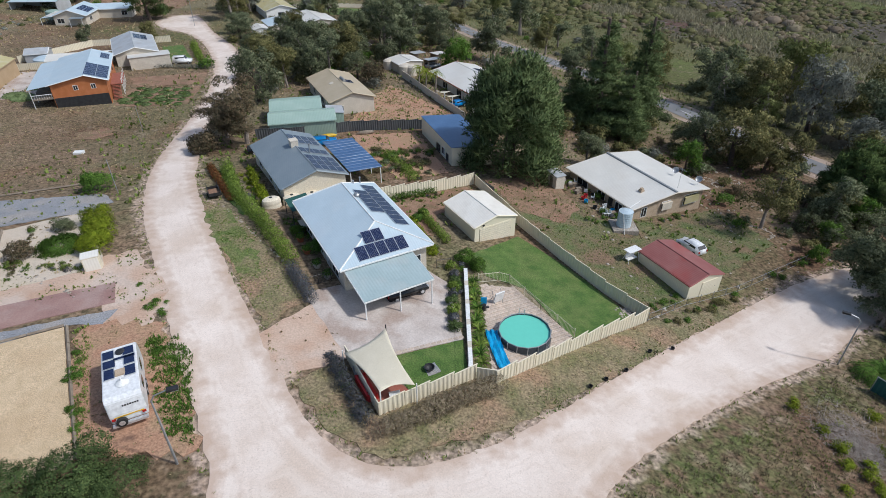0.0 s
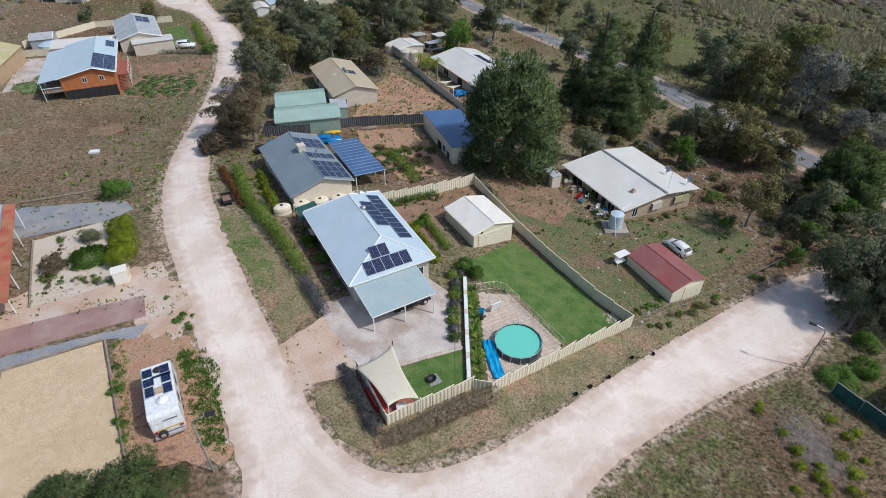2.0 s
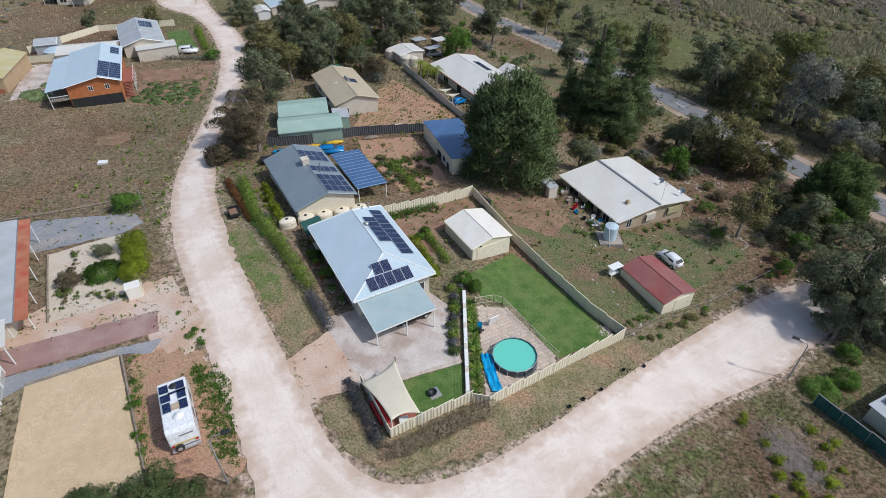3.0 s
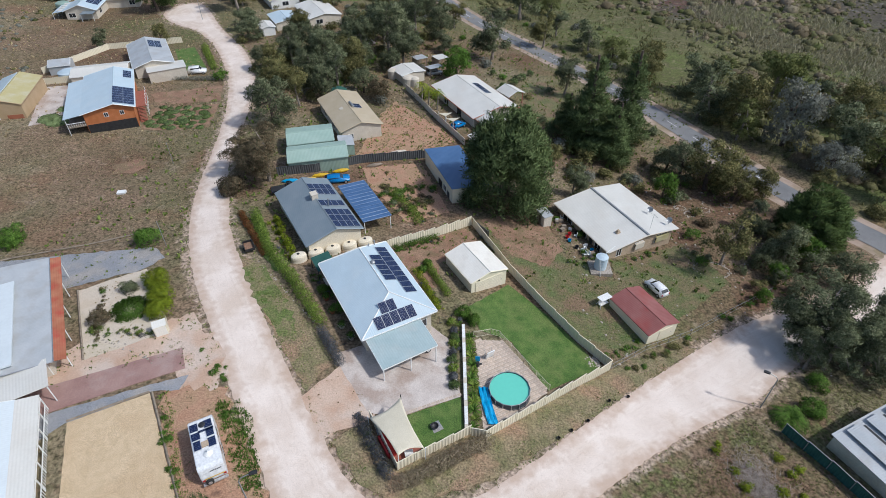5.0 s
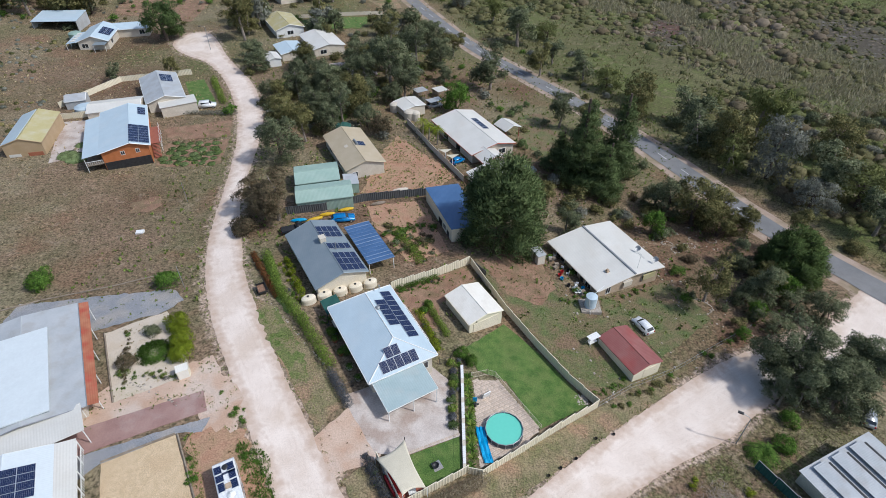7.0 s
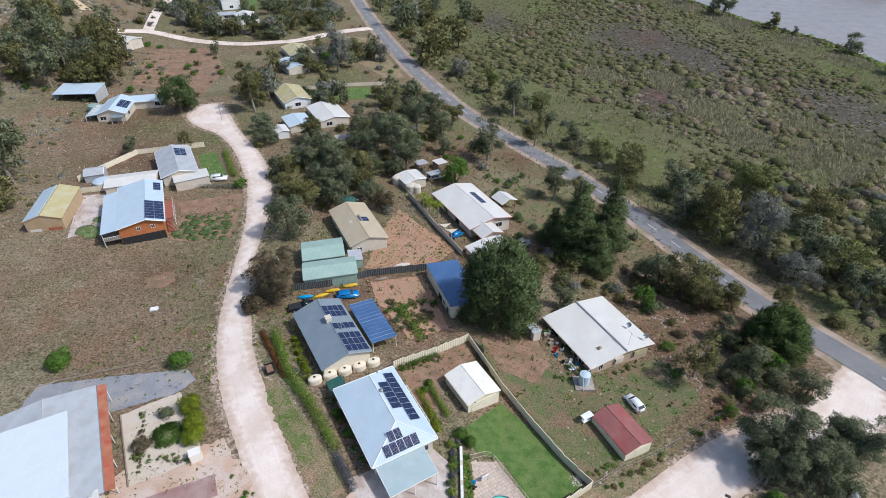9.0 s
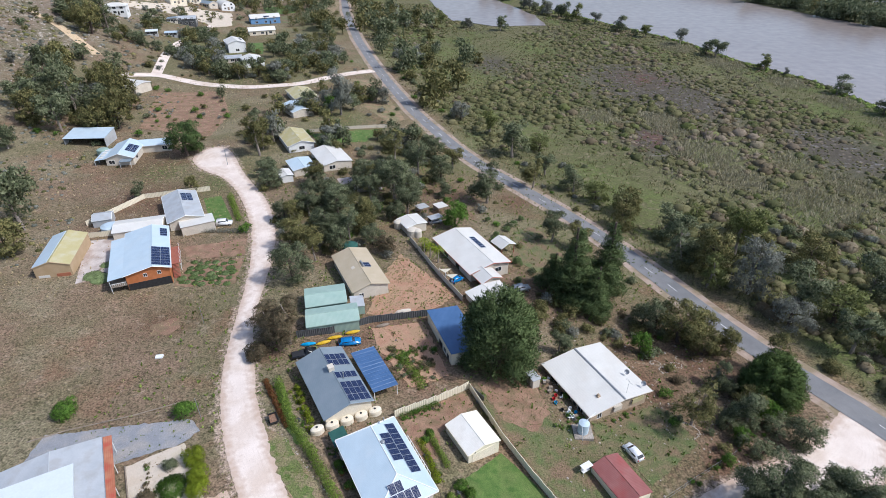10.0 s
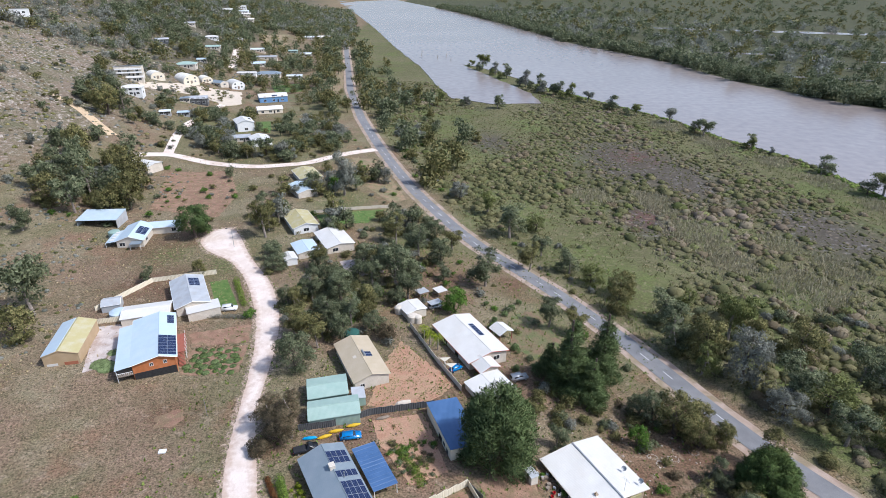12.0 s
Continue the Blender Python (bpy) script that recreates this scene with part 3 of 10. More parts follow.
def edge_distance(ob, ring_, name="edge"):
    """Stores on each vertex its distance from an outline."""
    me = ob.data
    co = np.empty(len(me.vertices) * 3, np.float32)
    me.vertices.foreach_get("co", co)
    x, y = co[0::3], co[1::3]
    d_ = np.full(x.shape, 99.0)
    for (xa, ya), (xb, yb) in zip(ring_, ring_[1:]):
        t = np.clip(((x - xa) * (xb - xa) + (y - ya) * (yb - ya)) / ((xb - xa) ** 2 + (yb - ya) ** 2 + 1e-9), 0, 1)
        d_ = np.minimum(d_, np.hypot(x - xa - t * (xb - xa), y - ya - t * (yb - ya)))
    me.attributes.new(name, "FLOAT", "POINT").data.foreach_set("value", d_.astype(np.float32))


gravel_line = ragged(rounded(WEST + EAST + CROSS, 2), 0.6, 0.13, 3)
gravel_road = drape("gravel_road", gravel_line, gravel_material(), 0.06, 1.7, "pale pink unsealed gravel road with wheel tracks and ragged edges", "road")
edge_distance(gravel_road, gravel_line)


def ribbon(name, line, width, material, up, label, category, kind="structure", step=3.0, z=None):
    """A band of even width along a line, laid on the ground."""
    pts = []
    for (x0, y0), (x1, y1) in zip(line, line[1:]):
        n = max(1, int(math.hypot(x1 - x0, y1 - y0) / step))
        pts += [(x0 + (x1 - x0) * i / n, y0 + (y1 - y0) * i / n) for i in range(n)]
    pts.append(line[-1])
    for _ in range(6):
        pts = [pts[0]] + [((a[0] + 2 * b[0] + c[0]) / 4, (a[1] + 2 * b[1] + c[1]) / 4) for a, b, c in zip(pts, pts[1:], pts[2:])] + [pts[-1]]
    bm = bmesh.new()
    rows = []
    for i, (x, y) in enumerate(pts):
        (xa, ya), (xb, yb) = pts[max(0, i - 1)], pts[min(len(pts) - 1, i + 1)]
        d = math.hypot(xb - xa, yb - ya)
        nx_, ny_ = (yb - ya) / d, -(xb - xa) / d
        row = []
        for k in (-1, -0.5, 0, 0.5, 1):
            w = width / 2 * k * (1 + (0.06 * noise.noise((x * 0.3, y * 0.3, k)) if abs(k) == 1 else 0))
            row.append(bm.verts.new((x + nx_ * w, y + ny_ * w, gzf(x + nx_ * w, y + ny_ * w) + up - (0.03 if abs(k) == 1 else 0))))
        rows.append(row)
    for a, b in zip(rows, rows[1:]):
        for k in range(4):
            bm.faces.new((a[k], a[k + 1], b[k + 1], b[k]))
    return tagged(mesh_object(name, bm, material), label, category, kind=kind)


road_line = [(120, 10)] + ROAD
ribbon("road_shoulder", road_line, 10.5, M["shoulder"], 0.05, "pinkish dirt shoulder of the sealed road", "road shoulder")
ribbon("road", road_line, 6.2, M["asphalt"], 0.16, "grey sealed asphalt road curving along the river flat", "road")
dash_bm = bmesh.new()
dash_at = [(x, y) for x, y in ROAD[:15]]
for (x0, y0), (x1, y1) in zip(dash_at, dash_at[1:]):
    d = math.hypot(x1 - x0, y1 - y0)
    ux, uy = (x1 - x0) / d, (y1 - y0) / d
    for k in range(int(d / 9)):
        s0 = k * 9.0 + 2
        q = [(x0 + ux * s + uy * w, y0 + uy * s - ux * w) for s, w in ((s0, -0.07), (s0 + 3.5, -0.07), (s0 + 3.5, 0.07), (s0, 0.07))]
        dash_bm.faces.new([dash_bm.verts.new((x, y, gzf(x, y) + 0.185)) for x, y in q])
tagged(mesh_object("centre_line", dash_bm, M["white"]), "worn white dashes along the sealed road", "road marking", kind="structure")
SIDE_ROAD = [(-40, 322), (-58.5, 303), (-71.8, 284), (-97, 275), (-120, 280), (-147, 290), (-160, 279)]
ribbon("side_road", SIDE_ROAD, 6.0, M["gravel"], 0.1, "pale unsealed side road between village blocks", "road")
ribbon("village_lane", [(-242, 691), (-228, 644), (-216, 600), (-204, 558)], 7.0, M["gravel"], 0.25, "pinkish unsealed lane between village houses", "road")
ribbon("village_lane", [(-166, 440), (-163, 418), (-161.5, 347), (-157, 322), (-148, 290)], 5.0, M["gravel"], 0.2, "pale unsealed lane down to the side road", "road")
ribbon("hill_track", [(-180.8, 299), (-190.4, 306.6), (-205.3, 318.6), (-218.5, 326.5), (-227.7, 328.3)], 5.0, M["sand"], 0.25, "bare yellow earth track cut into the hillside", "track")

# water: the river, its backwater and pools beyond
NEAR = [(285, -300), (262, 60), (240, 200), (223, 262), (217, 325), (193, 377), (181, 428), (159, 468), (139, 504), (117, 544), (74, 645), (46, 712), (24, 736), (40, 680), (66, 600), (84, 540), (86, 492), (42, 488), (8, 512), (-8, 586), (-27, 706), (-74, 918), (-150, 1300), (-280, 1900), (-480, 2700)]
FARB = [(-239, 3069), (30, 2023), (154, 1408), (212, 1023), (264, 864), (303, 746), (314, 616), (338, 551), (358, 497), (376, 474), (440, 330), (500, 100), (560, -300)]
drape("water", ragged(NEAR + FARB, 12, 2.0, 5), M["water"], 0.35, 60.0, "broad muddy grey-brown river with a backwater", "river")
for i, (x, y, a, b) in enumerate(((560, 700, 60, 9), (640, 760, 80, 10), (430, 640, 40, 8), (480, 860, 70, 12), (760, 1250, 300, 30), (420, 540, 50, 8))):
    drape("water", ragged([(x + a * math.cos(t) * 1.0, y + b * math.sin(t) - 0.35 * a * math.cos(t)) for t in np.linspace(0, 2 * math.pi, 24, endpoint=False)], 6, 2.0, i), M["water"], 0.35, 40.0, "shallow pool among trees beyond the river", "pool")

# yards and paving
SHEETS = []


def sheet(name, material, outline, up, ragged_by, label):
    """Notes one yard or paved area: its outline and the height that it lies above the soil."""
    SHEETS.append((name, material, outline, up, ragged_by, label))


sheet("driveway", "concrete", [(-13.5, 43.0), (-8.4, 35.0), (-4.9, 34.75), (2.0, 38.1), (0.6, 47.1), (-1.7, 49.2), (-6.1, 46.8)], 0.07, 0.05, "stained pinkish concrete parking area under a carport")
sheet("apron", "apron", [(-15.9, 36.6), (-12.3, 41.4), (-8.4, 37.8), (-7.6, 34.6), (-12.9, 31.4)], 0.065, 0.3, "sandy driveway entrance between verges")
sheet("front_lawn", "lawn", [(-4.9, 34.6), (2.0, 38.0), (2.3, 33.2), (-2.2, 30.6)], 0.06, 0.05, "small mown lawn beside the shade sail")
sheet("back_lawn", "lawn", [(3.4, 53.6), (9.6, 59.4), (15.0, 53.4), (20.6, 45.2), (12.7, 40.2), (9.0, 47.8), (4.9, 49.3)], 0.06, 0.1, "striped green mown lawn inside cream fences")
sheet("pool_bed", "paver", [(4.2, 47.4), (7.8, 47.8), (12.6, 40.3), (10.2, 37.5), (4.4, 33.8)], 0.03, 0.05, "bedding under the pool paving")
sheet("sail_deck", "redtimber", [(-8.0, 34.6), (-5.1, 33.4), (-2.2, 30.8), (-4.7, 28.8)], 0.07, 0.02, "terracotta paving under the shade sail")
sheet("backyard", "brownsoil", [(-8.2, 65.2), (3.8, 72.6), (5.5, 70), (-0.4, 63.0), (-1.0, 57.0), (-3.6, 56.5)], 0.05, 0.2, "bare brown soil behind the garage")
sheet("verge", "dry", [(-31.4, 62.8), (-25.4, 58.2), (-19.3, 51.5), (-13.3, 42.1), (-15.7, 37.4), (-20.8, 45.3), (-27.4, 56.2)], 0.055, 0.35, "patchy grass verge beside the gravel road")
sheet("corner_verge", "dry", [(-12.0, 31.2), (-8.4, 34.0), (-4.9, 28.3), (4.0, 32.6), (21.6, 44.7), (33.1, 50.2), (36, 50.6), (22.9, 41.2), (13.6, 33.9), (4.9, 27.8), (-4.0, 24.4), (-8.4, 26.6)], 0.062, 0.3, "dry grassy verge outside the cream fence")
sheet("green_verge", "greengrass", [(-28.8, 58.4), (-25.9, 59.4), (-20.3, 50.3), (-17.6, 45.3), (-20.3, 45.5), (-25.0, 51.7)], 0.066, 0.5, "fresh green grass between a hedge and the gravel road")
sheet("van_bay", "red", [(-31.3, 37.2), (-24.4, 37.4), (-19.9, 29.7), (-16.9, 24.6), (-26.0, 23.0)], 0.058, 0.7, "bare red sandy soil round a caravan")
sheet("sand_yard", "sand", [(-39.8, 32.6), (-32.6, 36.4), (-24.6, 23.2), (-33.5, 18.0)], 0.07, 0.03, "level yard of raked yellow sand")
sheet("side_gravel", "bluestone", [(-46.5, 38.2), (-42.6, 33.6), (-29.2, 39.0), (-29.6, 36.8), (-32.4, 36.7), (-40.0, 32.5), (-41.9, 30.2)], 0.06, 0.1, "grey gravel strip beside the red drive")
sheet("sand_spill", "apron", [(-34.2, 46.0), (-28.6, 45.4), (-24.8, 39.4), (-26.4, 37.6), (-29.6, 39.6), (-31.2, 42.8)], 0.066, 0.7, "pale sand spilt between a drive and the gravel road")
sheet("red_drive", "reddrive", [(-47.2, 36.0), (-31.4, 42.9), (-29.9, 39.9), (-44.6, 32.8)], 0.075, 0.05, "red-brown sealed driveway with pale wheel tracks")
sheet("sandy_margin", "apron", [(-48.5, 41.0), (-42.0, 44.2), (-36.0, 46.5), (-32.0, 49.0), (-30.0, 46.0), (-27.6, 41.6), (-24.6, 36.6), (-29.4, 36.6), (-31.6, 42.0), (-46.8, 35.6)], 0.05, 0.6, "sandy margin with weeds beside a red drive")
sheet("grass_strip", "lawn", [(-31.6, 73.0), (-29.8, 72.4), (-25.0, 62.0), (-22.6, 58.8), (-23.8, 57.8), (-27.6, 62.8)], 0.07, 0.25, "bright mown grass strip between low shrubs and a hedge")
sheet("sand_garden", "whitesand", [(-49.2, 53.2), (-42.0, 57.8), (-33.8, 45.6), (-42.2, 40.9)], 0.06, 0.15, "pale sandy garden with shrubs")
sheet("gravel_yard", "bluestone", [(-66, 59.9), (-43.3, 63.2), (-40.4, 60.4), (-42.6, 57.4), (-51.9, 53.6), (-66, 52)], 0.056, 0.3, "blue-grey gravel yard beside a long shed")
sheet("east_yard", "greenverge", [(6.2, 73.5), (17.1, 76.0), (26.1, 63.5), (27.8, 50.2), (22.2, 45.9), (10.6, 63.4)], 0.05, 0.3, "patchy grass yard between a fence and a shed")
sheet("dirt_patch", "brownsoil", [(6.4, 75.7), (16.8, 81.3), (19.8, 69.6), (16.0, 64.6), (10.8, 66.8)], 0.075, 0.5, "red-brown bare soil under a big pine")
sheet("hatchback_yard", "greenverge", [(27.9, 68.2), (42.8, 75.0), (46.1, 65.0), (34.8, 55.6), (30.8, 62.5), (25.6, 60.2)], 0.07, 0.4, "shaded grass and soil round a parked car")
sheet("back_court", "red", [(-15.6, 90.3), (-4.5, 93.8), (1.0, 77.0), (-6.1, 73.0), (-12.8, 82.9)], 0.06, 0.4, "bare red soil court behind the blue shed")
sheet("dry_slope", "red", [(-14.9, 111.9), (-11.3, 121.8), (2.9, 104.6), (-3.4, 97.2), (-10.5, 94.6), (-17.2, 95.2)], 0.06, 0.5, "weedy red slope beside a tan-roofed house")
sheet("paved_court", "concrete", [(-95.1, 125.5), (-85.1, 128.6), (-82.5, 120.3), (-80.4, 110.6), (-87.3, 105.5), (-91.0, 114.8)], 0.06, 0.1, "pale concrete court between sheds")
sheet("gravel_drive", "brownsoil", [(-69.0, 123.5), (-53.6, 128.1), (-51.6, 120.1), (-65.4, 117.3)], 0.05, 0.3, "brown gravel driveway up to a timber house")
sheet("succulent_bed", "brownsoil", [(-65.6, 116.1), (-51.4, 118.4), (-50.3, 107.4), (-64.6, 106.2)], 0.05, 0.3, "bare garden bed with round green cushions")
sheet("bowling_green", "lawn", [(-74.0, 152.2), (-69.4, 154.3), (-60.5, 138.0), (-66.5, 136.7)], 0.06, 0.05, "narrow mown green between hedges")
sheet("garden_lawn", "greenverge", [(20.7, 140.8), (28.5, 146.7), (34.0, 127.0), (24.9, 117.8), (18.6, 124.3)], 0.05, 0.6, "worn green lawn near the sealed road")
sheet("far_field", "brownsoil", [(-135.3, 261.9), (-107.9, 269.1), (-92.7, 234.0), (-91.8, 207.1), (-122.8, 214.6)], 0.06, 0.6, "dry brown grassy paddock")
sheet("road_reserve", "dry", [(-50.7, 299.7), (-37.0, 300.2), (-16.9, 240.5), (-23.6, 233.9), (-43.4, 261.1)], 0.045, 0.6, "mown dry grass beside the sealed road")
sheet("green_lawn", "lawn", [(-52.8, 211.7), (-25.8, 224.1), (-31.0, 207.1), (-48.2, 202.0)], 0.06, 0.5, "watered green lawn behind houses")
sheet("village_yard", "whitesand", [(-220.4, 412), (-206.7, 445), (-193.6, 456), (-166.2, 468), (-153.2, 426), (-159.7, 414), (-186, 426), (-205.4, 413), (-213.2, 403)], 0.3, 1.5, "pale bare yard among village houses")
sheet("village_lawn", "lawn", [(-155, 514), (-128.6, 532), (-122, 492), (-140.7, 479)], 0.15, 0.8, "watered lawn beside a village house")
sheet("village_lawn", "lawn", [(-127.2, 375.8), (-116.9, 376.3), (-109.3, 346.2), (-118, 351.3)], 0.15, 0.8, "bright lawn beside a white village house")
sheet("village_lawn", "greenverge", [(-130, 474.7), (-108.8, 486.6), (-97.1, 451.4), (-121.1, 442.4)], 0.15, 0.8, "patchy green lawn behind a blue village house")
sheet("dry_field", "dry", [(-258.5, 842), (-245.8, 924), (-210.9, 794), (-226, 747.6)], 0.25, 2.0, "dry grassy clearing in far woods")
sheet("dry_field", "dry", [(-139.5, 594), (-106.9, 619), (-89.3, 509.6), (-93.7, 457.4), (-117.4, 528.8)], 0.15, 2.0, "dry grassy field beside the sealed road")
sheet("red_patch", "brownsoil", [(-63.0, 90.0), (-61.0, 94.4), (-57.6, 93.6), (-56.6, 90.6), (-58.6, 88.0), (-61.6, 87.6)], 0.05, 0.9, "bare red earth scrape in a dry paddock")
sheet("hardstand", "concrete", [(-36.0, 170.0), (-24.0, 176.0), (-20.0, 164.0), (-31.0, 158.0)], 0.06, 0.2, "bare concrete slab behind houses")
for i, (nm, mt, poly, up, amp, label) in enumerate(SHEETS):
    drape(nm, ragged(poly, 0.8 if poly[0][1] < 300 else 3.0, amp, i + 20), M[mt], up, 3.0 if poly[0][1] < 300 else 9.0, label, nm.replace("_", " "))


# ---- building blocks ----
def box(bm, x0, x1, y0, y1, z0, z1):
    v = [bm.verts.new((x, y, z)) for z in (z0, z1) for x, y in ((x0, y0), (x1, y0), (x1, y1), (x0, y1))]
    for f in ((3, 2, 1, 0), (4, 5, 6, 7), (0, 1, 5, 4), (1, 2, 6, 5), (2, 3, 7, 6), (3, 0, 4, 7)):
        bm.faces.new([v[i] for i in f])
    return v


def boxes(*spans):
    bm = bmesh.new()
    for s in spans:
        box(bm, *s)
    return bm


def rod(bm, a, b, r0, r1=None, sides=6):
    """A tapered round bar from a to b."""
    a, b = Vector(a), Vector(b)
    r1 = r0 if r1 is None else r1
    q = (b - a).to_track_quat("Z", "Y").to_matrix()
    rings = []
    for p, r in ((a, r0), (b, r1)):
        rings.append([bm.verts.new(p + q @ Vector((r * math.cos(t), r * math.sin(t), 0))) for t in (2 * math.pi * k / sides for k in range(sides))])
    for k in range(sides):
        bm.faces.new((rings[0][k], rings[0][(k + 1) % sides], rings[1][(k + 1) % sides], rings[1][k]))
    bm.faces.new(rings[0][::-1]); bm.faces.new(rings[1])


def rods(*spans, sides=6):
    bm = bmesh.new()
    for s in spans:
        rod(bm, *s, sides=sides)
    return bm


def prism(bm, outline, z0, z1):
    """Upright prism over a flat outline."""
    lo, hi = [bm.verts.new((x, y, z0)) for x, y in outline], [bm.verts.new((x, y, z1)) for x, y in outline]
    n = len(outline)
    bm.faces.new(lo[::-1]); bm.faces.new(hi)
    for k in range(n):
        bm.faces.new((lo[k], lo[(k + 1) % n], hi[(k + 1) % n], hi[k]))


def lathe(bm, profile, sides=20):
    """Turned shape: radius and height pairs round the z axis."""
    rings = [[bm.verts.new((r * math.cos(2 * math.pi * k / sides), r * math.sin(2 * math.pi * k / sides), z)) for k in range(sides)] for r, z in profile]
    for a, b in zip(rings, rings[1:]):
        for k in range(sides):
            bm.faces.new((a[k], a[(k + 1) % sides], b[(k + 1) % sides], b[k]))
    bm.faces.new(rings[0][::-1]); bm.faces.new(rings[-1])
    return bm


def thing(name, label, category, x, y, ang=0, z=None, group="", kind=""):
    e = new(name)
    e.empty_display_size = 0.3
    e.matrix_world = pose(x, y, gzf(x, y) if z is None else z, 0, 0, ang)
    return tagged(e, label, category, group, kind)


def slab(name, pts, material, parent, thick=0.07, label=""):
    """A flat roof sheet over 3 or 4 corners; its own x axis runs along the eave, first corner to second."""
    p = [Vector(q) for q in pts]
    ux = (p[1] - p[0]).normalized()
    nz_ = ux.cross(p[-1] - p[0]).normalized()
    if nz_.z < 0:
        p = [p[1], p[0]] + p[2:][::-1] if len(p) == 4 else [p[1], p[0], p[2]]
        ux = (p[1] - p[0]).normalized()
        nz_ = ux.cross(p[-1] - p[0]).normalized()
    uy = nz_.cross(ux)
    m = Matrix((ux, uy, nz_)).transposed().to_4x4()
    m.translation = p[0]
    inv = m.inverted()
    bm = bmesh.new()
    q = [inv @ v for v in p]
    top, low = [bm.verts.new((v.x, v.y, thick)) for v in q], [bm.verts.new((v.x, v.y, 0)) for v in q]
    bm.faces.new(top); bm.faces.new(low[::-1])
    for k in range(len(q)):
        j = (k + 1) % len(q)
        bm.faces.new((low[k], low[j], top[j], top[k]))
    ob = part(name, bm, material, parent, label)
    ob.matrix_basis = m
    return ob


def solar(parent, sheet, x0, y0, cols, rows, w=1.0, h=1.68, gap=0.03, raise_=0.12):
    """Dark panels with bright rims lying on a roof sheet."""
    made = []
    for r in range(rows):
        for c in range(cols):
            x, y = x0 + c * (w + gap), y0 + r * (h + gap)
            if "solar" not in SHARE:
                SHARE["solar"] = {}
            key = (w, h)
            if key not in SHARE["solar"]:
                f = boxes((0, w, 0, h, 0, 0.035))
                me = bpy.data.meshes.new("solar_panel"); f.to_mesh(me); f.free(); me.materials.append(M["silver"])
                g = bmesh.new()
                nx_, ny_ = 6, int(round(h / w * 6))
                for i in range(nx_):
                    for j in range(ny_):
                        a, b = 0.025 + i * (w - 0.05) / nx_, 0.025 + j * (h - 0.05) / ny_
                        box(g, a + 0.004, a + (w - 0.05) / nx_ - 0.004, b + 0.004, b + (h - 0.05) / ny_ - 0.004, 0.033, 0.042)
                mg = bpy.data.meshes.new("glazing"); g.to_mesh(mg); g.free(); mg.materials.append(M["solar"])
                SHARE["solar"][key] = (me, mg)
            me, mg = SHARE["solar"][key]
            o = new("solar_panel", me)
            o.parent = parent
            o.matrix_basis = sheet.matrix_basis @ pose(x, y, raise_)
            k = new("glazing", mg)
            k.parent = o
            made.append(o)
    if made:
        made[0]["label"] = "dark blue solar panel with aluminium rim"
    return made


SHARE = {}


def window(parent, side, s, z, w, h, L, W, proud=0.05, frame_mat="white"):
    """A framed pane set on an outer wall; s runs along the wall from its middle."""
    bm = boxes((-w / 2 - 0.07, w / 2 + 0.07, -proud, 0.03, -0.07, 0), (-w / 2 - 0.07, w / 2 + 0.07, -proud, 0.03, h, h + 0.07),
               (-w / 2 - 0.07, -w / 2, -proud, 0.03, 0, h), (w / 2, w / 2 + 0.07, -proud, 0.03, 0, h), (-0.03, 0.03, -proud + 0.01, 0.03, 0, h))
    fr = part("window", bm, M[frame_mat], parent)
    place = {"y-": (s, -W / 2, 0), "y+": (-s, W / 2, 180), "x+": (L / 2, s, 90), "x-": (-L / 2, -s, -90)}[side]
    fr.matrix_basis = pose(place[0], place[1], z, 0, 0, place[2])
    part("pane", boxes((-w / 2, w / 2, -0.02, 0.02, 0, h)), M["glass"], fr)
    return fr


def door(parent, side, s, z, w, h, L, W, material="cream", name="door"):
    bm = boxes((-w / 2, w / 2, -0.05, 0.03, 0, h))
    d = part(name, bm, M[material], parent)
    place = {"y-": (s, -W / 2, 0), "y+": (-s, W / 2, 180), "x+": (L / 2, s, 90), "x-": (-L / 2, -s, -90)}[side]
    d.matrix_basis = pose(place[0], place[1], z, 0, 0, place[2])
    part("handle", boxes((w / 2 - 0.15, w / 2 - 0.08, -0.1, -0.05, h * 0.48, h * 0.52)), M["grey"], d)
    return d


